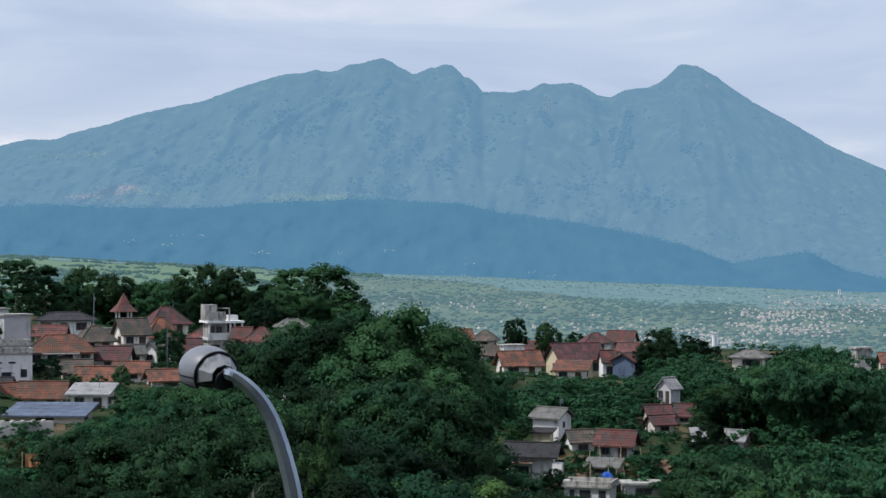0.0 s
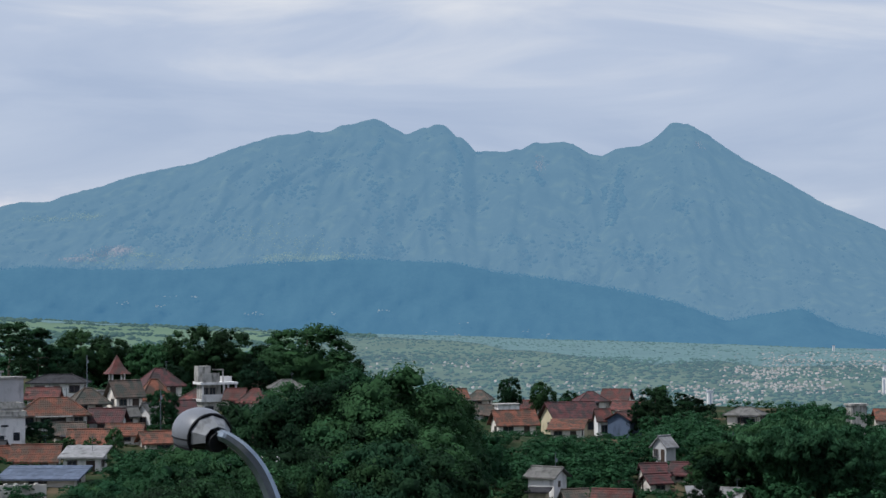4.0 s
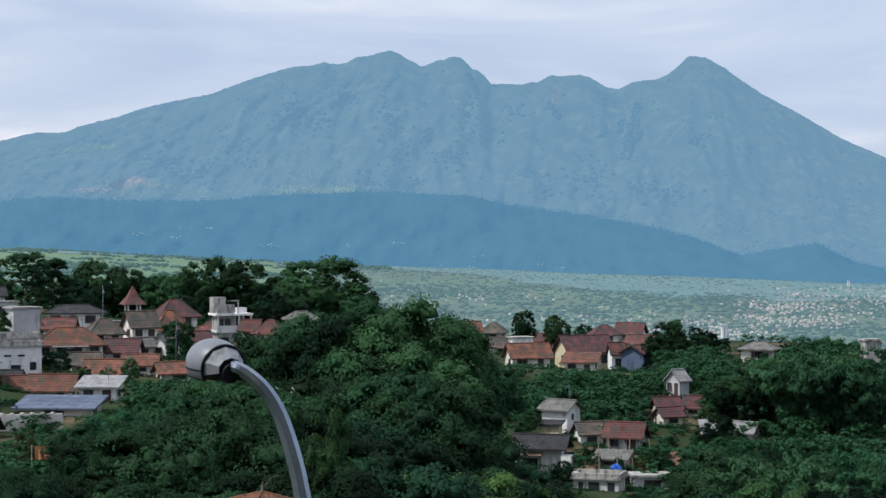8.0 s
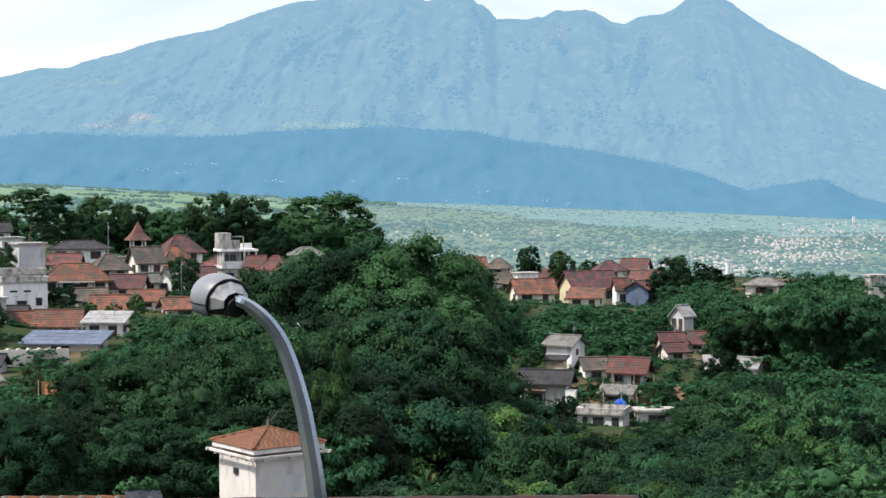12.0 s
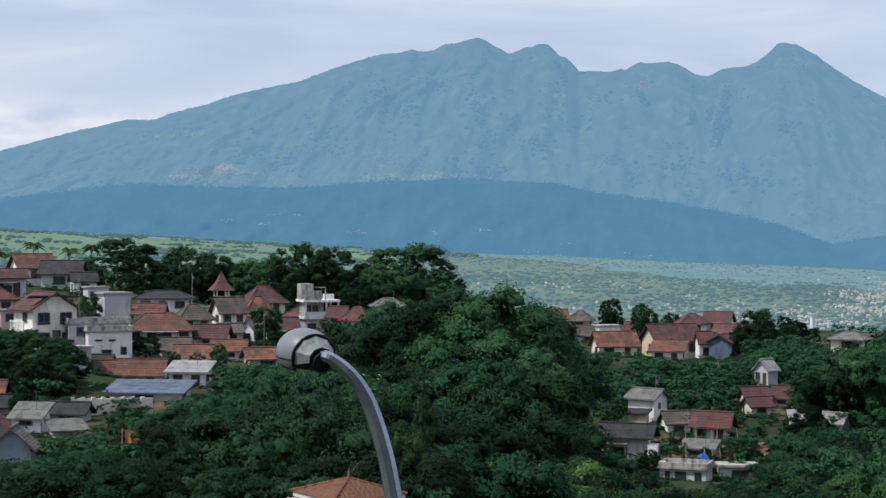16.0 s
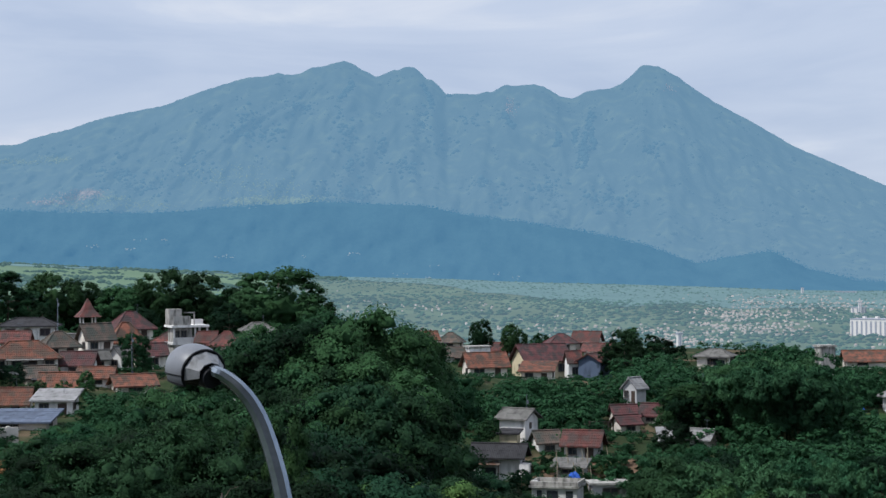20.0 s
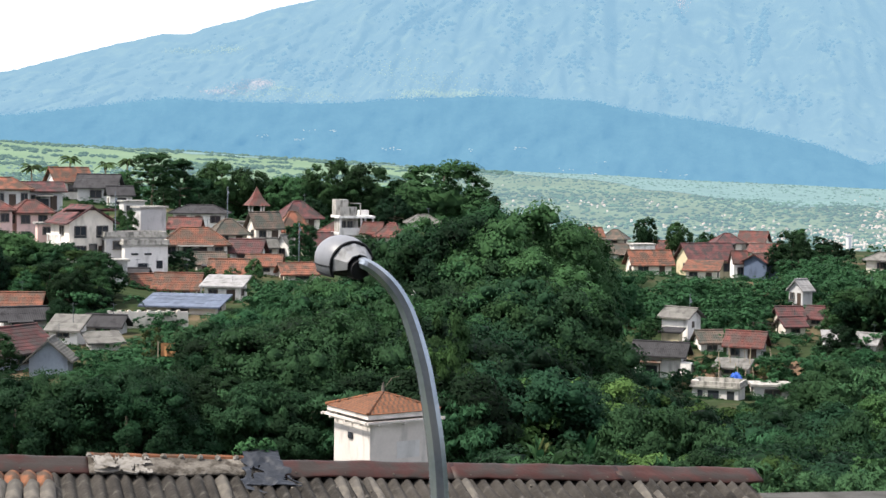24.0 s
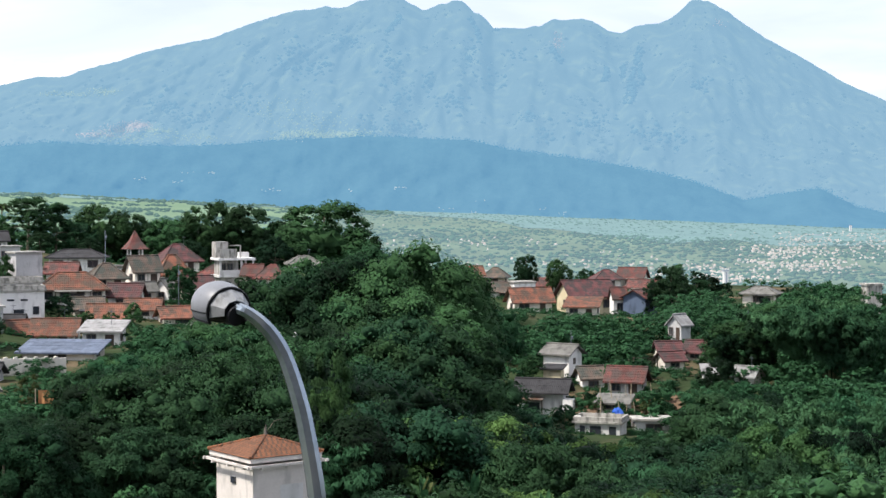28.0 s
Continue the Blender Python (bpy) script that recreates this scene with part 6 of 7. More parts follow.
    part("hood", bm, LAMP_HOOD, shell, "light grey hinged rear hood")
    # black body fills the open recess, its shade put into the colour
    part("underside", ellipsoid(RX * 0.86, RY * 0.86, RZ * 0.80, lambda c: c.x <= -0.2 and c.z > -0.6, 40, 24), LAMP_DARK, shell, "black body filling the shaded recess under the hood")
    bm = bmesh.new()
    tube(bm, [(-0.05, 0, -0.012), (-0.118, 0, -0.012), (-0.152, 0, -0.013)], [0.050, 0.050, 0.044], 16)
    part("collar", bm, LAMP_DARK, shell, "black collar round the pole end")


street_lamp()

# ---- the old sheet roof below the viewpoint ----
SHEET = material("mossy_fibre_cement", (0.026, 0.0235, 0.021), rough=0.95, vary=0.8, scale=3.2, fine=30, bump=0.9, bump_size=0.012,
                 stain=(0.088, 0.082, 0.074), stain_at=0.66, own=0.18)
PALE_SHEET = material("pale_fibre_cement", (0.071, 0.065, 0.058), rough=0.9, vary=0.25, scale=2.5, fine=24, bump=0.6, bump_size=0.01, stain=(0.127, 0.116, 0.100), stain_at=0.6)
RED_TILE = material("terracotta_tile", (0.153, 0.061, 0.031), rough=0.9, vary=0.35, scale=3, fine=20, bump=0.6, bump_size=0.01, stain=(0.061, 0.038, 0.026), stain_at=0.54, own=0.20)
FLASHING = material("rusty_red_flashing", (0.040, 0.0145, 0.0125), spec=0.2, rough=0.55, vary=0.45, scale=1.6, fine=18, bump=0.5, bump_size=0.01, stain=(0.026, 0.020, 0.018), stain_at=0.5, own=0.05)
MORTAR = material("cracked_mortar", (0.120, 0.110, 0.098), rough=1, vary=0.5, scale=4, fine=30, bump=1.0, bump_size=0.02, stain=(0.040, 0.034, 0.028), stain_at=0.54)
WHITE_MORTAR = material("white_cement_patch", (0.198, 0.188, 0.175), rough=0.95, vary=0.2, scale=5, fine=30, bump=0.8, bump_size=0.01, stain=(0.112, 0.102, 0.089), stain_at=0.54)
OLD_SLAB = material("blackened_concrete", (0.062, 0.062, 0.060), vary=0.3, scale=0.8, fine=12, bump=0.4, stain=(0.029, 0.029, 0.026), stain_at=0.56)
TARP = material("grey_torn_tarpaulin", (0.026, 0.031, 0.041), rough=0.55, vary=0.3, scale=3, fine=20, bump=0.5, bump_size=0.01, spec=0.2)

RA, RB = Vector((-5.8, 17.7, 26.67)), Vector((2.2, 20.8, 26.16))
R_LONG = (RB - RA).length
R_U = (RB - RA).normalized()
R_OUT = Vector((R_U.y, -R_U.x, 0)).normalized()
PITCH = radians(14.5)
R_DOWN = (R_OUT * math.cos(PITCH) + Vector((0, 0, -math.sin(PITCH)))).normalized()
R_N = R_U.cross(-R_DOWN).normalized()
if R_N.z < 0:
    R_N = -R_N
ROOF_M = Matrix((R_U, R_DOWN, R_N)).transposed().to_4x4()
ROOF_M.translation = RA


def corrugated(width, length, waves, amp, name, mat, rows=5, sag=0.02):
    """A ribbed sheet, x across the ribs, y down the slope."""
    nx = waves * 8 + 1
    top = []
    for j in range(rows):
        for i in range(nx):
            x = width * i / (nx - 1)
            ph = 2 * math.pi * i / 8
            z = amp * abs(math.sin(ph / 2)) ** 1.1
            top.append((x, length * j / (rows - 1), z + sag * math.sin(j * 1.9 + i * 0.11) * 0.5))
    n = len(top)
    vs = top + [(x, y, z - 0.012) for x, y, z in top]
    fs = []
    for j in range(rows - 1):
        for i in range(nx - 1):
            a = j * nx + i
            fs.append((a, a + 1, a + nx + 1, a + nx))
            fs.append((n + a, n + a + nx, n + a + nx + 1, n + a + 1))
    for i in range(nx - 1):
        fs.append((i + 1, i, n + i, n + i + 1))
        a = (rows - 1) * nx + i
        fs.append((a, a + 1, n + a + 1, n + a))
    for j in range(rows - 1):
        fs.append((j * nx, (j + 1) * nx, n + (j + 1) * nx, n + j * nx))
        a = j * nx + nx - 1
        fs.append((a + nx, a, n + a, n + a + nx))
    me = mesh_of(name, vs, fs, mat, smooth=False)
    return me


def old_house():
    ob = thing("old_house", "old low house under a mossy corrugated sheet roof", "house")
    ob.matrix_basis = Matrix.Translation((0, 0, 0))
    rr = random.Random(3)
    roof = part("roof_deck", box_bm((R_LONG - 3.6) / 2 + 0.05, 2.1, -0.12, R_LONG + 3.5, 4.1, 0.08, ROOF_M), BARK, ob, "hidden timber roof deck")
    me = corrugated(0.93, 1.5, 6, 0.066, "roof_sheet", SHEET)
    for row in range(3):
        for c in range(-4, 10):
            x = c * 0.90
            if x + 0.93 > R_LONG + 0.15:
                continue
            s = mesh_part("roof_sheet", me, roof)
            s.matrix_basis = ROOF_M @ pose(x, 0.05 + row * 1.36, -0.004 - row * 0.006 + 0.012 * rr.random(), 0.0, 0.4 * rr.gauss(0, 1), 0.7 * rr.gauss(0, 1))
    edge = mesh_part("roof_sheet", corrugated(0.47, 1.5, 3, 0.066, "roof_sheet", SHEET), roof)
    edge.matrix_basis = ROOF_M @ pose(R_LONG - 0.62, 0.05, 0.008)
    rib = corrugated(0.15, 0.95, 1, 0.06, "pale_strip", PALE_SHEET, rows=4)
    for x, y, turn in ((3.28, 0.10, 2), (3.45, 0.12, 4), (3.62, 0.14, -3), (4.75, 0.12, 1), (6.9, 0.12, 2), (7.05, 0.35, 3), (1.95, 0.1, 0), (8.1, 0.5, 2), (5.6, 0.7, -2)):
        s = mesh_part("pale_strip", rib, roof, "pale replaced roofing strip")
        s.matrix_basis = ROOF_M @ pose(x, y + 0.2, 0.018, 0, 0, turn)
    for k in range(9):
        bm = bmesh.new()
        bmesh.ops.create_icosphere(bm, subdivisions=1, radius=0.012 + 0.008 * rr.random())
        q = part("mortar_dab", bm, WHITE_MORTAR, roof)
        q.matrix_basis = ROOF_M @ pose(0.9 + 7.4 * rr.random(), 0.42 + 0.4 * rr.random(), 0.052)
    # orange and pale barrel tiles at the broken corner
    tile = corrugated(0.17, 0.36, 1, 0.06, "barrel_tile", RED_TILE, rows=3)
    ptile = corrugated(0.17, 0.9, 1, 0.06, "barrel_tile", PALE_SHEET, rows=3)
    for k in range(9):
        s = mesh_part("barrel_tile", tile, roof, "orange clay barrel tile")
        s.matrix_basis = ROOF_M @ pose(-1.28 + k * 0.165, 0.42, 0.066 + 0.01 * rr.random(), 0, 0, 3 * rr.gauss(0, 1))
        s = mesh_part("barrel_tile", ptile, roof, "pale cement barrel tile")
        s.matrix_basis = ROOF_M @ pose(-1.26 + k * 0.165, 0.66, 0.078 + 0.01 * rr.random(), 0, 0, 3 * rr.gauss(0, 1))

    def bent(x0, x1, name, mat, label, seed):
        g = random.Random(seed)
        nx = max(4, int((x1 - x0) / 0.09))
        prof = ((-0.26, -0.16), (-0.10, 0.0), (0.0, 0.115), (0.045, 0.128), (0.09, 0.122), (0.19, 0.108), (0.34, 0.088), (0.35, 0.062))
        vs = []
        for i in range(nx + 1):
            x = x0 + (x1 - x0) * i / nx
            for k, (y, z) in enumerate(prof):
                wv = (0.030 * noise.noise((x * 2.3 + y * 2.5, y * 2, seed)) + 0.014 * noise.noise((x * 7 + y * 9, y * 3, seed))) * (0.5 if k < 3 else 1.0)
                vs.append((x, y, z + wv + (0.02 if k == 0 else 0)))
        n = len(prof)
        fs = [(i * n + k, i * n + k + 1, (i + 1) * n + k + 1, (i + 1) * n + k) for i in range(nx) for k in range(n - 1)]
        o = mesh_part(name, mesh_of(name, vs, np.array(fs)[:, ::-1], mat, smooth=True), roof, label)
        o.matrix_basis = ROOF_M
        sol = o.modifiers.new("thick", "SOLIDIFY")
        sol.thickness = 0.006
        return o

    for x0, x1, s in ((-3.4, -1.35, 4), (-1.4, 0.62, 1), (2.66, 4.75, 2), (4.70, 6.8, 5), (6.75, R_LONG + 0.03, 3)):
        f = bent(x0, x1, "ridge_flashing", FLASHING, "rusty dark red metal ridge flashing", s)
        for k in range(4):
            bm = bmesh.new()
            bmesh.ops.create_icosphere(bm, subdivisions=1, radius=0.012)
            q = part("rivet", bm, PALE_SHEET, f)
            q.location = (x0 + 0.2 + (x1 - x0 - 0.4) * k / 3, 0.30, 0.094)
    # old mortared ridge with clay caps
    bent(0.60, 2.5, "mortar_ridge", MORTAR, "crumbling mortar ridge", 9)
    for k in range(9):
        bm = bmesh.new()
        x = 0.62 + k * 0.2
        tube(bm, [(x, -0.01, 0.10), (x + 0.19, -0.01, 0.10)], [0.055, 0.045], 10)
        q = part("ridge_tile", bm, RED_TILE, roof, "clay ridge tile")
        q.matrix_basis = ROOF_M
        bm = bmesh.new()
        bmesh.ops.create_icosphere(bm, subdivisions=2, radius=0.035)
        for v_ in bm.verts:
            v_.co *= 1 + 0.4 * noise.noise(v_.co * 30 + Vector((k, 0, 0)))
        q = part("mortar_lump", bm, WHITE_MORTAR, roof)
        q.matrix_basis = ROOF_M @ pose(x, 0.03, 0.14, 0, 0, 40 * k)
    bm = bmesh.new()
    grid = [[None] * 15 for _ in range(61)]
    for i in range(61):
        for j in range(15):
            x, y = 0.64 + 0.0105 * i, 0.08 + 0.022 * j
            ragged = 0.09 * noise.noise((x * 5, j * 0.18, 3)) * (1 if j > 7 else 0.15)
            grid[i][j] = bm.verts.new((x, y + ragged, 0.165 - 0.004 * j + 0.02 * noise.noise((x * 6, y * 9, 1))))
    for i in range(60):
        for j in range(14):
            if noise.noise((i * 0.11, j * 0.2, 8)) + 0.5 * noise.noise((i * 0.4, j * 0.5, 2)) < 0.5 - 0.8 * max(abs(i - 29.5) / 30, abs(j - 6.5) / 7.5) ** 3:
                bm.faces.new((grid[i][j], grid[i + 1][j], grid[i + 1][j + 1], grid[i][j + 1]))
    bmesh.ops.delete(bm, geom=[q for q in bm.verts if not q.link_faces], context="VERTS")
    bmesh.ops.solidify(bm, geom=bm.faces[:], thickness=0.02)
    q = part("cement_patch", bm, WHITE_MORTAR, roof, "white smeared cement patch")
    q.matrix_basis = ROOF_M
    # walls below
    for name, x0, x1, y0, y1 in (("wall", -3.2, R_LONG - 0.3, 3.6, 3.8), ("wall", R_LONG - 0.5, R_LONG - 0.3, 0.0, 3.6)):
        bm = bmesh.new()
        a, b = ROOF_M @ Vector((x0, y0, -0.16)), ROOF_M @ Vector((x1, y1, -0.16))
        c = (a + b) / 2
        low = ground_z(c.x, c.y) - 1.0
        top = min(a.z, b.z)
        box(bm, 0, 0, (low + top) / 2, (x1 - x0), max(0.2, (y1 - y0) * 0.93), top - low, pose(c.x, c.y, 0, 0, 0, math.degrees(math.atan2(R_U.y, R_U.x))))
        part(name, bm, WALL["palegrey"], ob)
    return ob


old_house()

# torn tarpaulin over the ridge
bm = bmesh.new()
tg = [[None] * 27 for _ in range(23)]
for i_ in range(23):
    for j_ in range(27):
        i, j = i_ / 2.2, j_ / 2.17
        x, y = 2.30 + 0.041 * i, -0.10 + 0.058 * j
        flap = max(0.0, j / 12 - 0.35)
        x += 0.10 * noise.noise((j * 0.6, i * 0.2, 2)) * (1 if j > 4 else 0.3) + 0.45 * flap * (0.5 - i / 10) * noise.noise((j * 0.4, 3, i * 0.1)) - 0.16 * flap * (i < 3) + 0.22 * flap * (i > 7)
        z = 0.20 - 0.20 * abs(y) + 0.05 * noise.noise((x * 5, y * 5, 4)) + 0.02 * noise.noise((x * 14, y * 14, 4))
        tg[i_][j_] = bm.verts.new((x, y, z))
for i in range(22):
    for j in range(26):
        if not (j > 10 and noise.noise((i * 0.32, j * 0.16, 11)) > 0.36 - 0.01 * (j - 10)):
            bm.faces.new((tg[i][j], tg[i + 1][j], tg[i + 1][j + 1], tg[i][j + 1]))
bmesh.ops.delete(bm, geom=[q for q in bm.verts if not q.link_faces], context="VERTS")
bmesh.ops.solidify(bm, geom=bm.faces[:], thickness=0.008)
tarp = part("tarpaulin", bm, TARP)
tarp.matrix_basis = ROOF_M
tagged(tarp, "torn grey tarpaulin draped over the roof ridge", "tarpaulin")
# weed that grows on the ridge
wv_, wf_, wq_, _ = tufts([(2.28 + 0.055 * k, -0.10, 0.15 + 0.04 * (k % 3)) for k in range(8)], [0.07] * 8, (2.5, -0.1, 0.0), 4, 9, 0.07, 0.028, 4, 1.0, -0.4, 1.0)
weed = mesh_part("weed", mesh_of("weed", wv_, wf_, LEAF["bright"], normals=wq_))
weed.matrix_basis = ROOF_M
tagged(weed, "small green weed sprouting from the roof ridge", "plant")

# flat concrete roof beside it
slab = thing("concrete_house", "low house with a bare flat concrete roof", "house", at=pose(6.1, 22.6, 25.36, 0, 0, 12))
part("roof_slab", box_bm(0, 0, -0.1, 7.4, 4.2, 0.2), OLD_SLAB, slab)
part("wall", box_bm(0, 0, -3.2, 7.0, 3.8, 6.0), WALL["grey"], slab)
bm = bmesh.new()
box(bm, 0, -2.03, 0.05, 7.4, 0.14, 0.1)
part("kerb", bm, OLD_SLAB, slab)
bm = bmesh.new()
box(bm, 2.6, 0.6, 0.16, 1.6, 1.2, 0.1)
part("water_cover", bm, WALL["white"], slab)


# ---- small white tower with a pyramid roof ----
TOWER_WALL = material("aged_white_plaster", (0.56, 0.52, 0.495), vary=0.14, scale=0.8, fine=9, bump=0.25, stain=(0.37, 0.35, 0.335), stain_at=0.62)


def small_tower():
    side = 2.96
    yaw = 31 + 6.3
    base = ground_z(-7.8, 70.1)
    top = 19.34
    ob = thing("small_tower", "small white plastered tower with an orange pyramid roof", "tower", at=pose(-7.78, 70.05, base, 0, 0, yaw))
    h = top - base
    wall = part("wall", box_bm(0, 0, (h - 1) / 2, side, side, h + 1), TOWER_WALL, ob)
    part("vent", box_bm(-side / 2 - 0.01, 0.05, h - 0.70, 0.1, 0.36, 0.26), GLASS_AND_GAPS, wall, "small dark square vent")
    for cx, cz, sx, sz in ((0.35, h - 1.2, 1.1, 0.7), (-0.6, h - 1.9, 0.9, 0.5)):
        part("patch", box_bm(cx, -side / 2 - 0.004, cz, sx, 0.012, sz), WALL["palegrey"], wall, "greyer repaired plaster patch")
    # purlins and their brackets under the eaves
    for s, (cx, cy, sx, sy) in enumerate(((0, -side / 2 - 0.32, side + 0.9, 0.09), (-side / 2 - 0.32, 0, 0.09, side + 0.9), (0, side / 2 + 0.32, side + 0.9, 0.09), (side / 2 + 0.32, 0, 0.09, side + 0.9))):
        beam = part("beam", box_bm(cx, cy, h + 0.04, sx, sy, 0.10), TOWER_WALL, ob, "white painted eaves beam")
        for k in (-1, 0, 1):
            along_x = sx > sy
            bx, by = (k * side * 0.42, cy) if along_x else (cx, k * side * 0.42)
            part("bracket", box_bm(bx * (1 if along_x else 0.9), by * (0.9 if along_x else 1), h - 0.06, 0.09 if along_x else 0.45, 0.45 if along_x else 0.09, 0.09), TOWER_WALL, beam)
    e_, rise = side / 2 + 0.22, 0.64
    z0 = h + 0.30
    part("fascia", box_bm(0, 0, z0 - 0.03, 2 * e_, 2 * e_, 0.20), TOWER_WALL, ob, "white fascia board under the tiles")
    bm = bmesh.new()
    ap = bm.verts.new((0, 0, z0 + rise))
    cs = [bm.verts.new((sx * (e_ + 0.05), sy * (e_ + 0.05), z0 + 0.075)) for sx, sy in ((-1, -1), (1, -1), (1, 1), (-1, 1))]
    for k in range(4):
        bm.faces.new((cs[k], cs[(k + 1) % 4], ap))
    bm.faces.new(cs[::-1])
    roof = part("roof", bm, RED_TILE, ob, "weathered orange clay tile roof")
    # rows of tiles, each its own piece
    tw, tl = 0.24, 0.28
    bm = bmesh.new()
    box(bm, 0, 0, 0, tw * 0.96, tl * 1.1, 0.03)
    for q in bm.verts:
        q.co.z += 0.02 * math.cos(q.co.x / tw * 3.0)
    proto = part("tile", bm, RED_TILE)
    tile_me = proto.data
    bpy.data.objects.remove(proto)
    slope_len = math.hypot(e_, rise)
    tilt = math.degrees(math.atan2(rise, e_))
    for face in (0, 3):
        rz = {0: 0, 3: -90}[face]
        rows = int(slope_len / tl)
        for r_ in range(rows):
            f = (r_ + 0.5) / rows
            half = (e_ + 0.05) * (1 - f)
            nn = int(2 * half / tw)
            for k in range(nn):
                t = mesh_part("tile", tile_me, roof)
                t.matrix_basis = pose(0, 0, 0, 0, 0, rz) @ pose((k + 0.5 - nn / 2) * tw, -(e_ + 0.05) * (1 - f), z0 + 0.09 + (rise - 0.02) * f, tilt + 4, 0, 0)
    for k, (sx, sy) in enumerate(((-1, -1), (1, -1), (1, 1), (-1, 1))):
        bm = bmesh.new()
        tube(bm, [(sx * (e_ + 0.05), sy * (e_ + 0.05), z0 + 0.12), (0, 0, z0 + rise + 0.06)], [0.07, 0.07], 7)
        part("hip_tiles", bm, RED_TILE, roof)
    bm = bmesh.new()
    tube(bm, [(0, 0, z0 + rise), (0, 0, z0 + rise + 0.3), (0.02, 0, z0 + rise + 0.5)], [0.09, 0.06, 0.02], 8)
    part("finial", bm, MORTAR, roof, "mortar finial on the roof tip")
    bm = bmesh.new()
    tube(bm, [(0.05, 0, z0 + rise + 0.2), (0.5, 0.1, z0 + rise + 0.62), (0.85, 0.1, z0 + rise + 0.66)], [0.02, 0.015, 0.012], 5)
    part("aerial", bm, BARK, roof)


small_tower()


# ---- tall tree beside the viewpoint ----
def near_tree():
    cx, cy = at_bearing(28.4, 20.5)
    gz = ground_z(cx, cy)
    ob = thing("tree", "tall dark tree with small glossy leaves close by", "tree", at=pose(cx, cy, gz))
    g = np.random.default_rng(21)
    cs, rs = [], []
    # crown radius by height
    outline = ((21.5, 1.4), (24.5, 2.3), (26.4, 2.5), (27.2, 2.75), (27.7, 2.95), (28.1, 2.8), (28.8, 2.45), (29.4, 2.0), (29.9, 1.4), (30.1, 0.8), (30.3, 0.3))
    for k in range(520):
        z = 22.2 + 7.9 * g.random() ** 0.7
        q = along(outline, z) * (1 - 0.35 * g.random() ** 2)
        a = g.random() * 6.283
        cs.append((q * math.cos(a), q * math.sin(a), z - gz))
        rs.append(0.36 * (0.6 + 0.8 * g.random()))
    mid = (0, 0, 27.0 - gz)
    *blades, hearts = tufts(cs, rs, mid, 6, 44, 0.115, 0.062, 3, 0.95, -0.15, 0.5)
    leaves = [blades]
    # young shoots that stand up from the outline
    tips, tr = [], []
    for c, r in zip(cs[:260], rs):
        out = np.array([c[0], c[1], 1.2])
        tips.append(np.array(c) + out / np.linalg.norm(out) * r * (0.9 + 0.5 * g.random()))
        tr.append(0.13)
    leaves.append(tufts(tips, tr, mid, 3, 10, 0.085, 0.036, 8, 1.3, -0.6, 0.9)[:3])
    masses = [hearts, mass([(0, 0, z - gz) for z in (24.0, 26.0, 27.6, 28.8)], [2.0, 2.3, 2.2, 1.4], 6, 3, 0.7, 0.9)]
    bm = bmesh.new()
    tube(bm, [(0, 0, -0.5), (0.05, 0, 3), (0, 0.05, 5.5), (0.05, 0, 9.0)], [0.26, 0.19, 0.13, 0.03], 9)
    for c in cs[:40]:
        s = Vector((0, 0, max(2.0, c[2] - 1.6)))
        tube(bm, [s, s.lerp(Vector(c), 0.5) + Vector((0, 0, 0.2)), Vector(c)], [0.07, 0.045, 0.015], 5)
    part("trunk", bm, BARK, ob)
    mesh_part("crown", crown_mesh(leaves, masses, LEAF["near"]), ob)
    # brighter shrub in front of it
    bx, by = at_bearing(26.4, 16.5)
    bz = ground_z(bx, by)
    sh = thing("bush", "glossy leafy shrub below the tall tree", "bush", at=pose(bx, by, bz))
    cs = [(0.62 * g.normal(), 0.62 * g.normal(), 0.6 + (28.0 - bz - 0.6) * g.random()) for _ in range(90)]
    rs = [0.3 + 0.15 * g.random() for _ in cs]
    bm = bmesh.new()
    tube(bm, [(0, 0, -0.3), (0.05, 0, 2), (0, 0, 4.5)], [0.08, 0.05, 0.02], 6)
    part("trunk", bm, BARK, sh)
    *blades, hearts = tufts(cs, rs, (0, 0, 3), 5, 40, 0.12, 0.06, 13, 1.0, 0.1, 0.6)
    mesh_part("crown", crown_mesh([blades], [hearts], LEAF["dark"]), sh)


near_tree()


# ---- landmarks on the crest ----
def pavilion_tower():
    x, y = -47.2, 251.5
    z = 21.0
    z0 = ground_z(x, y) - 0.5
    ob = thing("bell_pavilion", "open white pavilion with a steep red pyramid roof", "pavilion", at=pose(x, y, 0, 0, 0, 25))
    part("base", box_bm(0, 0, (z0 + z + 0.3) / 2, 2.2, 2.2, z + 0.3 - z0), WALL["cream"], ob)
    for sx in (-1, 1):
        for sy in (-1, 1):
            part("post", box_bm(sx * 0.9, sy * 0.9, z + 1.25, 0.22, 0.22, 2.0), WALL["white"], ob)
    for k, r in enumerate((0, 90, 180, 270)):
        q = part("rail", box_bm(0, -0.95, z + 0.75, 1.6, 0.08, 0.7), WALL["white"], ob)
        q.matrix_basis = pose(0, 0, 0, 0, 0, r)
    bm = bmesh.new()
    ap = bm.verts.new((0, 0, z + 5.0))
    mid = [bm.verts.new((sx * 0.85, sy * 0.85, z + 3.2)) for sx, sy in ((-1, -1), (1, -1), (1, 1), (-1, 1))]
    low = [bm.verts.new((sx * 1.7, sy * 1.7, z + 2.15)) for sx, sy in ((-1, -1), (1, -1), (1, 1), (-1, 1))]
    for k in range(4):
        bm.faces.new((mid[k], mid[(k + 1) % 4], ap))
        bm.faces.new((low[k], low[(k + 1) % 4], mid[(k + 1) % 4], mid[k]))
    bm.faces.new(low[::-1])
    part("roof", bm, ROOF["redtile"], ob)


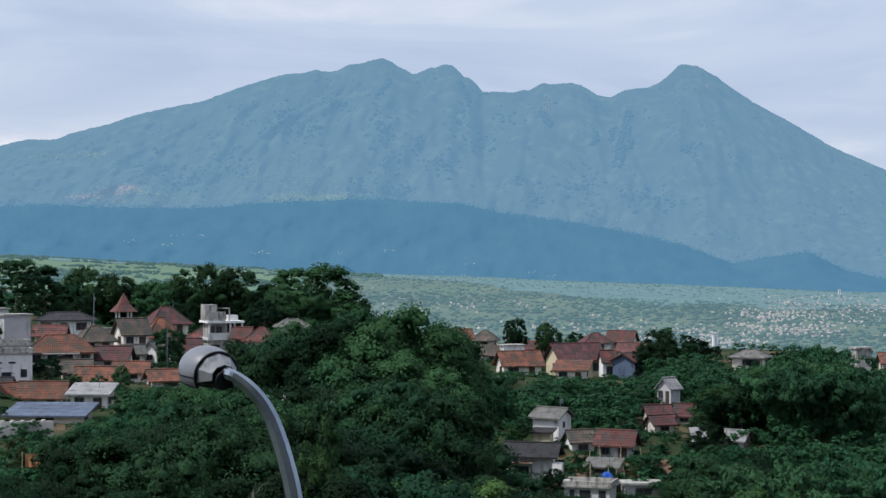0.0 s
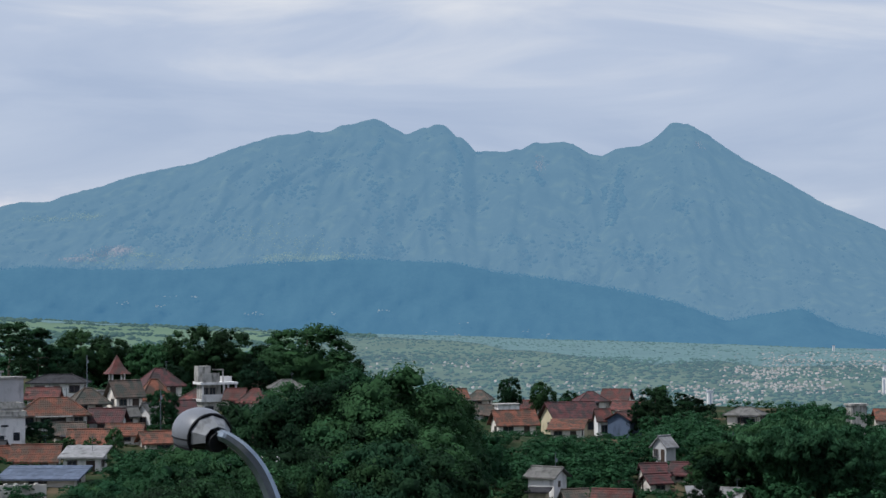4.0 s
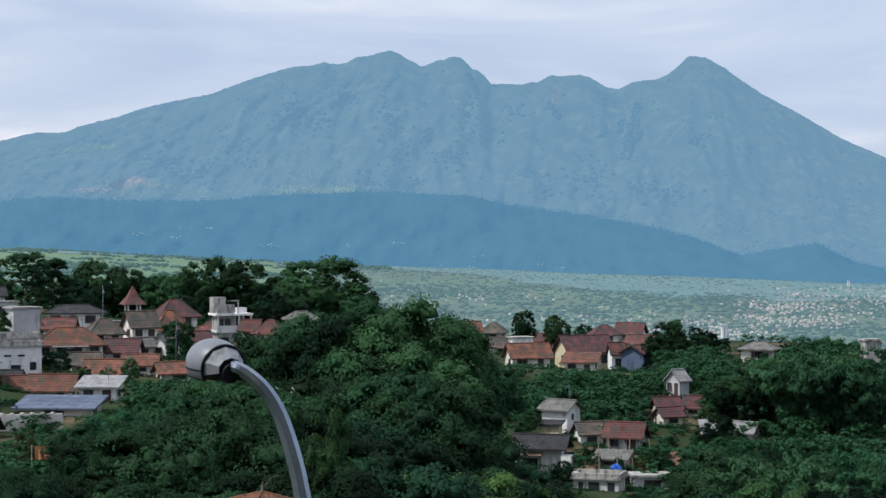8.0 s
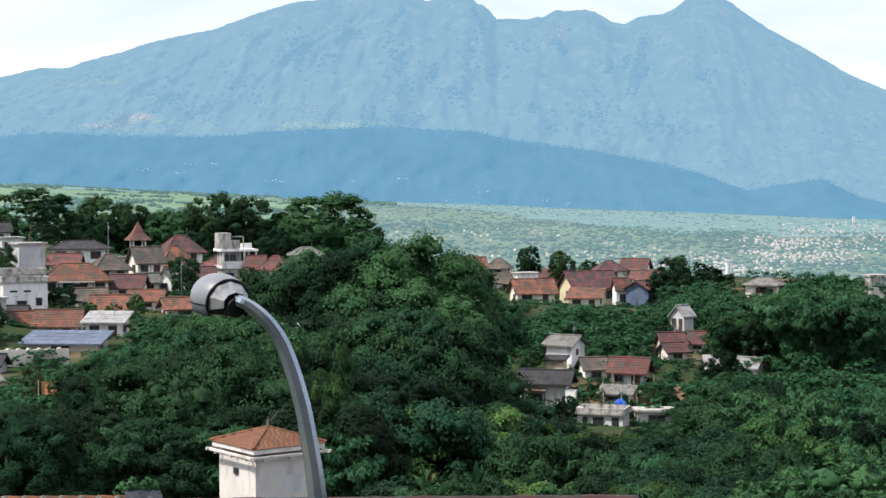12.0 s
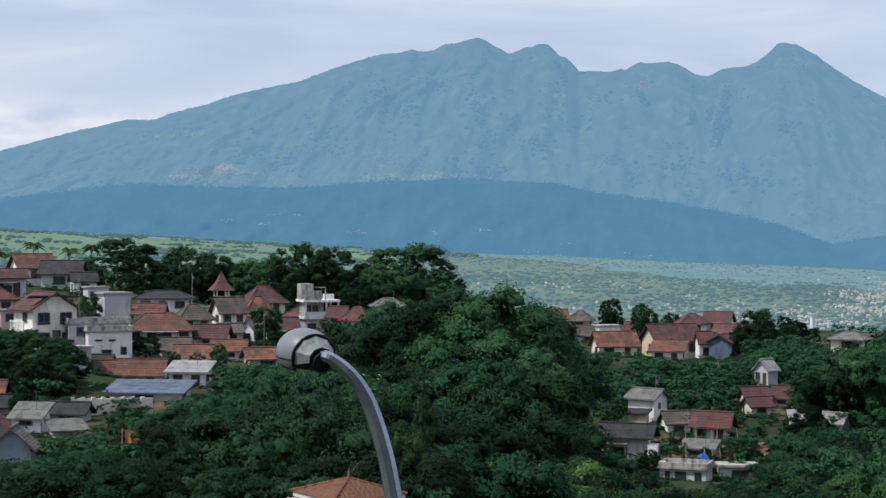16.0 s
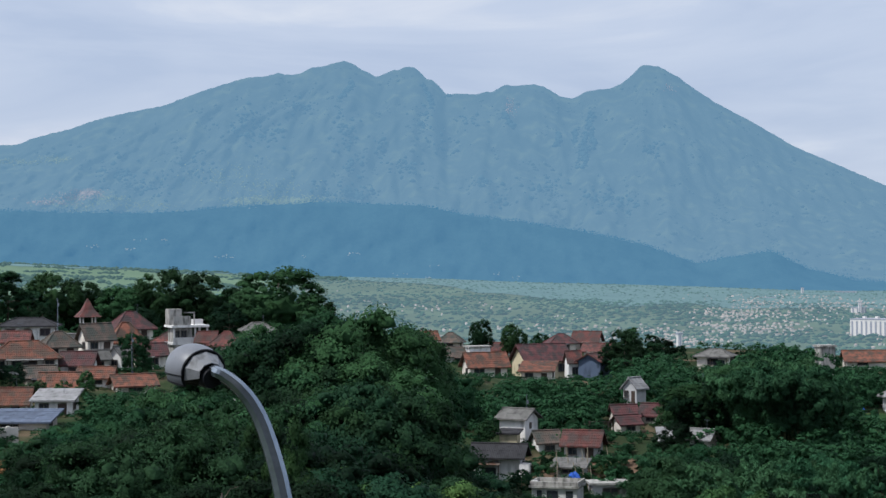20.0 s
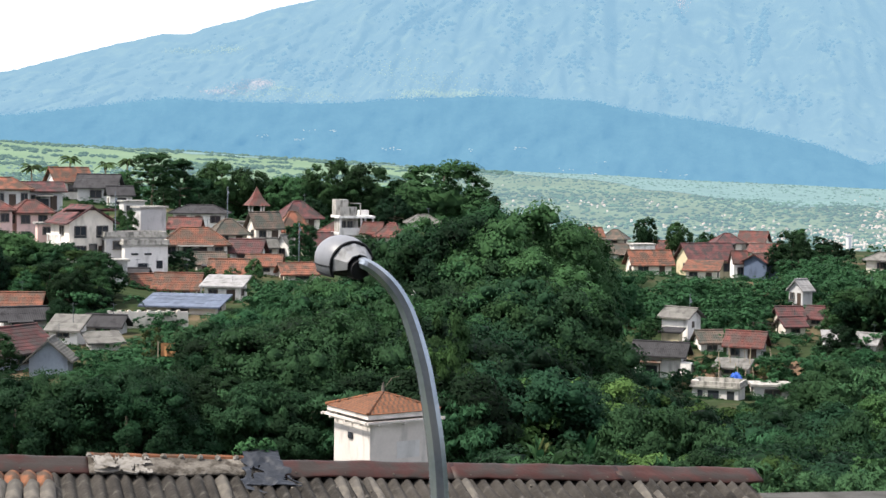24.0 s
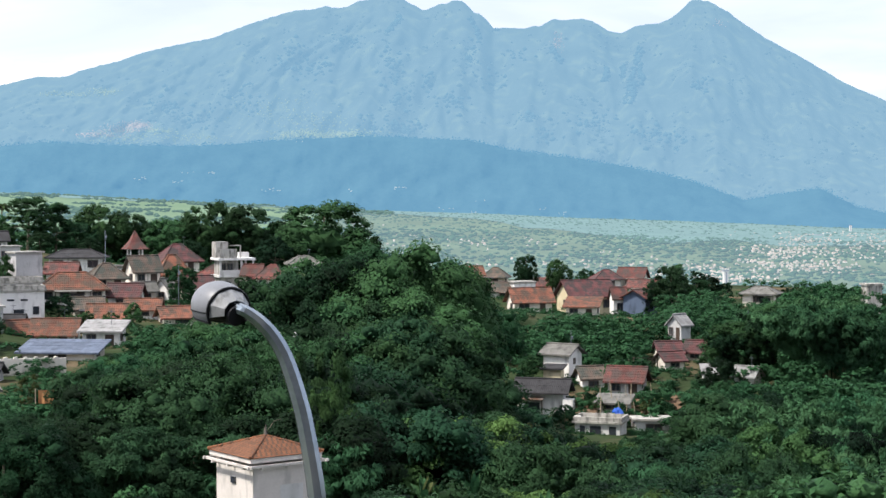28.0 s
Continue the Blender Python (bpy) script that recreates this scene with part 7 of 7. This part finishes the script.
pavilion_tower()


def concrete_tower():
    x, y = -30.6, 239.5
    z0 = ground_z(x, y) - 1
    ob = thing("concrete_tower_house", "weathered three-storey concrete house with open top terraces", "house", at=pose(x, y, 0, 0, 0, 7 + 14))
    part("wall", box_bm(-0.6, 0, (z0 + 19.6) / 2, 4.4, 4.4, 19.6 - z0), CONCRETE, ob)
    part("floor_slab", box_bm(-0.5, 0, 19.7, 5.2, 5.0, 0.3), WALL["palegrey"], ob)
    part("upper_wall", box_bm(-1.4, 0.2, 20.9, 2.6, 3.6, 2.2), CONCRETE, ob)
    for px, py in ((1.9, -2.2), (1.9, 2.2), (0.2, -2.2), (-2.8, -2.2)):
        part("column", box_bm(px, py, 20.9, 0.25, 0.25, 2.2), WALL["palegrey"], ob)
    part("parapet", box_bm(-0.5, -2.4, 20.2, 5.0, 0.14, 0.75), WALL["palegrey"], ob)
    part("roof_slab", box_bm(-0.5, 0, 22.1, 5.3, 5.0, 0.32), WALL["white"], ob)
    part("parapet", box_bm(-1.7, -2.3, 22.9, 2.4, 0.14, 1.3), CONCRETE, ob)
    part("stair_head", box_bm(-2.2, 0.6, 23.3, 1.8, 2.4, 2.4), CONCRETE, ob)
    part("beam", box_bm(-0.4, -1.2, 24.0, 1.6, 0.16, 0.16), CONCRETE, ob)
    part("post", box_bm(0.3, -1.2, 23.1, 0.16, 0.16, 1.8), CONCRETE, ob)
    part("tank", box_bm(1.2, 0.8, 22.6, 1.4, 1.2, 0.8), WALL["palegrey"], ob)
    # bays drawn as dark panels, their depth of shade only coloured
    for u, z_, w_, h_ in ((-1.9, 18.3, 1.2, 1.3), (0.3, 18.3, 1.4, 1.3), (-0.6, 16.2, 2.6, 1.2)):
        part("opening", box_bm(u, -2.22, z_, w_, 0.1, h_), GLASS_AND_GAPS, ob, "dark open bay")
    for u, zc in ((-2.3, 20.9), (-1.3, 20.9)):
        window(ob, 0.8, 1.2, pose(u, -1.63, zc))


concrete_tower()


def minaret():
    x, y = -114.8, 310.0
    z0 = ground_z(x, y) - 0.5
    ob = thing("minaret", "white minaret with red and white mast beside a dome", "minaret", at=pose(x, y, 0, 0, 0, 20))
    part("shaft", box_bm(0, 0, (z0 + 33.2) / 2, 1.9, 1.9, 33.2 - z0), WALL["white"], ob)
    # shaft openings are dark panels coloured as shade
    for k, zc in enumerate((27.6, 29.4, 31.2)):
        for rz in (0, -90):
            q = part("opening", box_bm(0, -0.955, zc, 0.7, 0.1, 1.0), GLASS_AND_GAPS, ob, "dark arched opening")
            q.matrix_basis = pose(0, 0, 0, 0, 0, rz)
    part("gallery", box_bm(0, 0, 33.3, 2.4, 2.4, 0.3), WALL["grey"], ob)
    bm = bmesh.new()
    tube(bm, [(0, 0, 33.4), (0, 0, 34.0), (0, 0, 34.6), (0, 0, 35.0)], [0.8, 0.9, 0.5, 0.05], 12)
    part("cap", bm, WALL["grey"], ob)
    for k in range(5):
        bm = bmesh.new()
        tube(bm, [(-0.35, 0, 33.4 + k * 1.0), (-0.35, 0, 34.4 + k * 1.0)], [0.16, 0.16], 6)
        part("mast_section", bm, WALL["pink"] if k % 2 else WALL["white"], ob)
    x, y = -108.6, 303
    dome = thing("mosque_dome", "white dome on a drum", "dome", at=pose(x, y, 0))
    z0 = ground_z(x, y)
    part("drum", box_bm(0, 0, (z0 + 27.0) / 2, 4.2, 4.2, 27.0 - z0), WALL["palegrey"], dome)
    bm = ellipsoid(1.5, 1.5, 1.5, lambda c: c.z > -0.1, 20, 12)
    shell = part("dome_shell", bm, WALL["white"], dome)
    shell.location = (0, 0, 27.0)
    bm = bmesh.new()
    tube(bm, [(0, 0, 28.4), (0, 0, 29.3)], [0.12, 0.04], 6)
    part("finial", bm, WALL["white"], dome)


minaret()


def water_tower():
    x, y = 64.8, 262.1
    z0 = ground_z(x, y) - 0.5
    ob = thing("concrete_pillar", "grey concrete tower stub overgrown at the top", "tower", at=pose(x, y, 0, 0, 0, 10))
    part("shaft", box_bm(0, 0, (z0 + 17.2) / 2, 2.4, 2.4, 17.2 - z0), CONCRETE, ob)
    part("cap", box_bm(0, 0, 17.3, 2.8, 2.8, 0.3), CONCRETE, ob)


water_tower()


def mast(x, y, top, radius=0.08, label="thin grey pole between the roofs"):
    z0 = ground_z(x, y)
    ob = thing("utility_pole", label, "pole", "poles of the hillside", at=pose(x, y, z0))
    bm = bmesh.new()
    tube(bm, [(0, 0, -0.3), (0, 0, top - z0)], [radius, radius * 0.6], 7)
    part("shaft", bm, METAL, ob)
    part("junction_box", box_bm(0.12, -0.1, top - z0 - 0.9, 0.25, 0.2, 0.4), METAL, ob)


for az_, d_, el_ in ((-15.3, 200, -1.1), (-11.6, 240, -0.9), (-17.1, 205, -2.2), (16.0, 170, -3.9), (4.0, 200, -4.3), (-22.85, 300, 1.1), (-9.2, 215, -2.1), (9.9, 200, -3.6)):
    x_, y_ = at_bearing(az_, d_)
    mast(x_, y_, 30 + d_ * math.tan(radians(el_)))


# ---- unseen house front added behind the camera, dark so the pole mirrors it ----
home = thing("viewpoint_house", "unseen dark house front added behind the viewpoint", "house", at=pose(0, -1.9, 0))
part("wall", box_bm(0, -0.1, 29, 14, 0.25, 14), DOOR, home, "added dark wall that the lamp pole mirrors")
part("balcony", box_bm(0, 0.75, 28.2, 14, 1.7, 0.2), CONCRETE, home)
part("canopy", box_bm(0, 0.6, 32.2, 14, 1.6, 0.15), ROOF["darkroof"], home)


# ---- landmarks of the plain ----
# unlit walls given emission as painted haze, stronger on the farthest halls
APART = material("hazy_pale_apartment_wall", (0.62, 0.58, 0.56), rough=0.9, vary=0.1, scale=0.05, fine=0.5, bump=0, glow=(0.2, 0.27, 0.33), glow_power=0.25)
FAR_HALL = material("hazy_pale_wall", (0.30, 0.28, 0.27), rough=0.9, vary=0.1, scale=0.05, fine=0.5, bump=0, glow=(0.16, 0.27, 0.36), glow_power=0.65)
APART_DARK = material("hazy_grey_apartment_bays", (0.22, 0.22, 0.26), rough=0.9, vary=0.1, scale=0.05, fine=0.5, bump=0, glow=(0.2, 0.27, 0.33), glow_power=0.35)


def tower_block(az, d, el_base, w, dep, h, turn, bays, label, wall=APART):
    x, y = at_bearing(az, d)
    z = 30 + d * math.tan(radians(el_base))
    low = ground_z(x, y) - 2
    ob = thing("apartment_building", label, "building", "blocks of the far town", at=pose(x, y, 0, 0, 0, turn - az))
    part("wall", box_bm(0, 0, (low + z + h) / 2, w, dep, z + h - low), wall, ob)
    part("roof", box_bm(0, 0, z + h + 0.4, w + 0.6, dep + 0.6, 0.8), APART_DARK, ob)
    for k in range(bays):
        part("balcony", box_bm(w * ((k + 0.5) / bays - 0.5), -dep / 2 - 0.05, z + h * 0.5, w / bays * 0.34, 0.5, h * 0.9), APART_DARK, ob)
        part("balcony", box_bm(w / 2 + 0.05, dep * ((k + 0.5) / bays - 0.5), z + h * 0.5, 0.5, dep / bays * 0.34, h * 0.9), APART_DARK, ob)
    for k in range(3 if h > 10 else 0):
        part("lift_head", box_bm(w * (k / 3 - 0.3), 0, z + h + 1.6, 2.5, 3, 1.8), wall, ob)


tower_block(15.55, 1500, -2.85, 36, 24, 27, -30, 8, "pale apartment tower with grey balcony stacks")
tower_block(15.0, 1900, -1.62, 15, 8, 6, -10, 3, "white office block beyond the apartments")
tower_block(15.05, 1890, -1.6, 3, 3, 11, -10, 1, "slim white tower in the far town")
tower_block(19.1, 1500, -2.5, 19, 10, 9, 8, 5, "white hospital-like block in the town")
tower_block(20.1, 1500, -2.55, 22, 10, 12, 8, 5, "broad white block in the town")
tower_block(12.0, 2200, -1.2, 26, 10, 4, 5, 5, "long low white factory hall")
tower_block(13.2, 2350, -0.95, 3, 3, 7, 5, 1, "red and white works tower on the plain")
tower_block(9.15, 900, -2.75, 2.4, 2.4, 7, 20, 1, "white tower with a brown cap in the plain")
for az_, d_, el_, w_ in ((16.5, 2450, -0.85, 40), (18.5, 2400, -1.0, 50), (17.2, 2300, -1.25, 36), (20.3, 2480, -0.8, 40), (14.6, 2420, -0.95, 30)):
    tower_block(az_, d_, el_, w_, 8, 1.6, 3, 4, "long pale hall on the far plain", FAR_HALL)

# bright specks of houses high on the forested slopes
slope_v, slope_f = [], []
cube_v = np.array([(x, y, z) for x in (-1, 1) for y in (-1, 1) for z in (0, 1)], float)
cube_f = np.array([(0, 1, 3, 2), (4, 6, 7, 5), (0, 4, 5, 1), (2, 3, 7, 6), (1, 5, 7, 3), (0, 2, 6, 4)])
srng = np.random.default_rng(12)
HAMLETS = ((-10.39, 0.8, 5), (-9.28, 0.69, 6), (-8.9, 1.01, 3), (-8.12, 0.99, 4), (-6.18, 0.43, 6), (-5.9, 0.38, 4), (-3.53, 0.42, 4),
           (-1.91, 0.51, 6), (-1.72, 0.48, 4), (-0.29, -0.2, 4), (1.05, 0.08, 3), (0.67, -0.35, 5), (3.72, -0.37, 4), (3.24, -0.19, 3),
           (-5.23, 2.05, 2), (2.67, -0.84, 4), (1.72, -0.45, 3))
k = 0
for a_, e_, n_ in HAMLETS:
    for _ in range(n_):
        a, el = a_ + srng.normal() * 0.12, e_ + srng.normal() * 0.03
        f_ = min(max((el + 1.4) / (along(SHADELINE, a) + 1.4), 0.0), 1.0)
        r = 2560 + 240 * f_ - 14
        w = 0.6 + 0.8 * srng.random()
        x, y = at_bearing(a, r)
        slope_v.append(cube_v * (w, w, 0.9) + (x, y, 30 + r * math.tan(radians(el))))
        slope_f.append(cube_f + 8 * k)
        k += 1
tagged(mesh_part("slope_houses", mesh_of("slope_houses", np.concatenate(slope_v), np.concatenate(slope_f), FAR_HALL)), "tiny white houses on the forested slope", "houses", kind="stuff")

# blue tarpaulins by the houses
for x_, y_, sx_, sy_, hgt, label_ in ((16.6, 170.2, 0.8, 0.6, 2.0, "bright blue tarpaulin over a pile"), (60.9, 231, 1.6, 0.9, 1.1, "blue tarpaulin sheet beside the bungalow"), (-56.5, 139.5, 1.2, 0.7, 0.8, "blue tarpaulin beside a shed")):
    bm = bmesh.new()
    bmesh.ops.create_grid(bm, x_segments=14, y_segments=14, size=1)
    for q in bm.verts:
        q.co = Vector((q.co.x * sx_, q.co.y * sy_, hgt * (1 - max(abs(q.co.x), abs(q.co.y)) ** 4 * 0.9) + 0.3 * noise.noise(q.co * 3.5)))
    bmesh.ops.solidify(bm, geom=bm.faces[:], thickness=0.03)
    t_ = part("tarpaulin", bm, BLUE)
    t_.location = (x_, y_, ground_z(x_, y_) + 0.1)
    tagged(t_, label_, "tarpaulin")


# ---- palms, bananas and other odd plants ----
def palm(az, d, top, fronds=15, size=2.6):
    x, y = at_bearing(az, d)
    z0 = ground_z(x, y)
    h = 30 + d * math.tan(radians(top)) - z0 - size * 0.3
    ob = thing("palm_tree", "coconut palm with a slim trunk on the crest", "palm tree", "palms of the crest", at=pose(x, y, z0, 0, 0, 37 * az))
    bm = bmesh.new()
    tube(bm, [(0, 0, -0.4), (0.15, 0, h * 0.4), (0.05, 0.1, h * 0.8), (0, 0, h)], [0.22, 0.16, 0.13, 0.10], 7)
    part("trunk", bm, PALE_BARK, ob)
    g = random.Random(int(az * 100))
    for k in range(fronds):
        bm = bmesh.new()
        a, rise = k * 2.4, g.uniform(-0.2, 0.9)
        prev = None
        n = 9
        for i in range(n):
            t = i / (n - 1)
            out = size * t * (1 - 0.12 * t)
            z = h + size * (rise * t - (0.5 + 0.5 * rise) * t * t)
            w = 0.34 * size * 0.4 * math.sin(math.pi * min(0.97, t + 0.08))
            c = Vector((math.cos(a) * out, math.sin(a) * out, z))
            s = Vector((-math.sin(a), math.cos(a), 0)) * w
            row = [bm.verts.new(c + s - Vector((0, 0, w * 0.7))), bm.verts.new(c), bm.verts.new(c - s - Vector((0, 0, w * 0.7)))]
            if prev and i % 1 == 0:
                bm.faces.new((prev[0], prev[1], row[1], row[0]))
                bm.faces.new((prev[1], prev[2], row[2], row[1]))
            prev = row
        part("frond", bm, LEAF["palm"], ob)


for az_, d_, el_ in ((-16.75, 292, 0.15), (-15.6, 300, -0.05), (-18.0, 285, -0.15), (-17.4, 300, -0.2), (-14.9, 300, 0.05)):
    palm(az_, d_, el_)


def banana(az, d, top, dry=False):
    x, y = at_bearing(az, d)
    z0 = ground_z(x, y)
    h = max(1.5, 30 + d * math.tan(radians(top)) - z0)
    ob = thing("banana_plant", "banana plant with %s leaves behind the roof" % ("withered pale" if dry else "broad green"), "banana plant", at=pose(x, y, z0, 0, 0, 50 * az))
    bm = bmesh.new()
    tube(bm, [(0, 0, -0.3), (0, 0, h - 1.3), (0.03, 0, h - 0.8)], [0.10, 0.08, 0.05], 8)
    part("stem", bm, CULM, ob)
    g = random.Random(int(d * 7 + az))
    for k in range(9):
        bm = bmesh.new()
        a, lean = k * 2.4, g.uniform(0.15, 0.8)
        prev = None
        for i in range(9):
            t = i / 8
            out = lean * 0.9 * t
            z = h - 0.9 + 0.9 * (t * 1.5 - lean * 0.9 * t * t)
            w = 0.15 * math.sin(math.pi * min(0.96, t * 0.9 + 0.1))
            c = Vector((math.cos(a) * out, math.sin(a) * out, z))
            s = Vector((-math.sin(a), math.cos(a), 0)) * w
            row = [bm.verts.new(c + s + Vector((0, 0, w * 0.3))), bm.verts.new(c), bm.verts.new(c - s + Vector((0, 0, w * 0.3)))]
            if prev:
                bm.faces.new((prev[0], prev[1], row[1], row[0]))
                bm.faces.new((prev[1], prev[2], row[2], row[1]))
            prev = row
        part("leaf", bm, LEAF["dry"] if dry and k % 3 == 0 else LEAF["broad"], ob)


for az_, d_, el_, dry_ in ((-1.0, 62, -9.4, True), (0.7, 64, -9.3, False), (3.2, 58, -9.9, False)):
    banana(az_, d_, el_, dry_)


# ---- the yard between the cottages ----
for k_ in range(12):
    x_, y_ = 13.5 + trng.random() * 9.5, 171.5 + trng.random() * 8
    z_ = ground_z(x_, y_)
    tall_ = 1.6 + 1.4 * trng.random()
    bm = bmesh.new()
    tube(bm, [(0, 0, -0.3), (0.05, 0.02, tall_ * 0.5), (0.12 * trng.uniform(-1, 1), 0, tall_)], [0.06, 0.05, 0.035], 6)
    post_ = part("garden_post", bm, PALE_BARK)
    post_.location = (x_, y_, z_)
    tagged(post_, "pale thin wooden post in the planted yard", "post", "posts of the yard")
EARTH = material("bare_brown_earth", (0.125, 0.085, 0.058), rough=1, vary=0.4, scale=0.9, fine=5, bump=0.8, bump_size=0.15, own=0, spec=0.05)
ev_ = [(12.5 + 11.5 * i_ / 17, 170.5 + 10.5 * j_ / 15) for j_ in range(16) for i_ in range(18)]
ev_ = [(x_ + 0.5 * math.sin(3 * y_), y_ + 0.5 * math.sin(2.3 * x_), ground_z(x_, y_) + 0.10 + 0.12 * noise.noise((x_, y_, 0))) for x_, y_ in ev_]
ef_ = [(j_ * 18 + i_, j_ * 18 + i_ + 1, (j_ + 1) * 18 + i_ + 1, (j_ + 1) * 18 + i_) for j_ in range(15) for i_ in range(17)]
tagged(mesh_part("yard_earth", mesh_of("yard_earth", ev_, ef_, EARTH, smooth=True)), "bare brown earth of the yard between the cottages", "ground", kind="structure")


# ---- yard walls and fences ----
def yard_wall(name, label, az0, az1, d0, d1, el_top, height, posts, mat):
    a, b = Vector((*at_bearing(az0, d0), 0)), Vector((*at_bearing(az1, d1), 0))
    n = max(2, posts)
    ob = thing(name, label, "wall" if mat is not BARK else "fence")
    for k in range(n):
        p, q = a.lerp(b, k / n), a.lerp(b, (k + 1) / n)
        c = (p + q) / 2
        z = max(30 + c.length * math.tan(radians(el_top)), ground_z(c.x, c.y) + height * 0.6)
        low = ground_z(c.x, c.y) - 0.4
        rz = math.degrees(math.atan2(q.y - p.y, q.x - p.x))
        if mat is BARK:
            part("post", box_bm(0, 0, (low + z) / 2, 0.12, 0.12, z - low, pose(p.x, p.y, 0, 0, 0, rz)), mat, ob)
            for zz in (z - 0.1, z - 0.6):
                part("rail", box_bm(0, 0, zz, (q - p).length + 0.1, 0.07, 0.09, pose(c.x, c.y, 0, 0, 0, rz)), mat, ob)
        else:
            part("panel", box_bm(0, 0, (low + z) / 2, (q - p).length + 0.02, 0.18, z - low, pose(c.x, c.y, 0, 0, 0, rz)), mat, ob)
            part("pier", box_bm(0, 0, (low + z + 0.15) / 2, 0.3, 0.3, z + 0.15 - low, pose(p.x, p.y, 0, 0, 0, rz)), mat, ob)


yard_wall("yard_wall", "long low cream plastered yard wall", -15.5, -12.9, 162, 164, -5.10, 1.3, 8, WALL["cream"])
yard_wall("yard_wall", "grey block wall along the meadow edge", 17.8, 19.7, 238, 240, -4.75, 1.2, 8, WALL["grey"])
yard_wall("rail_fence", "rough timber rail fence between the cottages", 5.95, 7.05, 199, 201, -5.2, 1.1, 7, BARK)


# orange cloth hung on a line in the yard
def hung_cloth(az, d, el, width, height):
    x, y = at_bearing(az, d)
    top = 30 + d * math.tan(radians(el))
    low = ground_z(x, y)
    ob = thing("washing_line", "faded orange cloth hung on a line between two posts", "washing line", at=pose(x, y, 0, 0, 0, -az))
    for sx in (-1, 1):
        bm = bmesh.new()
        tube(bm, [(sx * width * 0.7, 0, low - 0.3), (sx * width * 0.7, 0, top + 0.1)], [0.05, 0.04], 6)
        part("post", bm, PALE_BARK, ob)
    bm = bmesh.new()
    tube(bm, [(-width * 0.7, 0, top + 0.04), (0, 0, top), (width * 0.7, 0, top + 0.04)], [0.015] * 3, 5)
    part("line", bm, BARK, ob)
    bm = bmesh.new()
    bmesh.ops.create_grid(bm, x_segments=14, y_segments=12, size=1)
    for q in bm.verts:
        q.co = Vector((q.co.x * width / 2, 0.08 * math.sin(q.co.x * 7) * (0.4 - 0.6 * q.co.y), top - height / 2 + q.co.y * height / 2))
    bmesh.ops.solidify(bm, geom=bm.faces[:], thickness=0.012)
    part("cloth", bm, CLOTH, ob, "faded orange cloth")


CLOTH = material("faded_orange_cloth", (0.42, 0.20, 0.09), rough=0.95, vary=0.2, scale=2, fine=12, bump=0.3)
hung_cloth(-13.55, 130, -6.15, 1.1, 1.0)
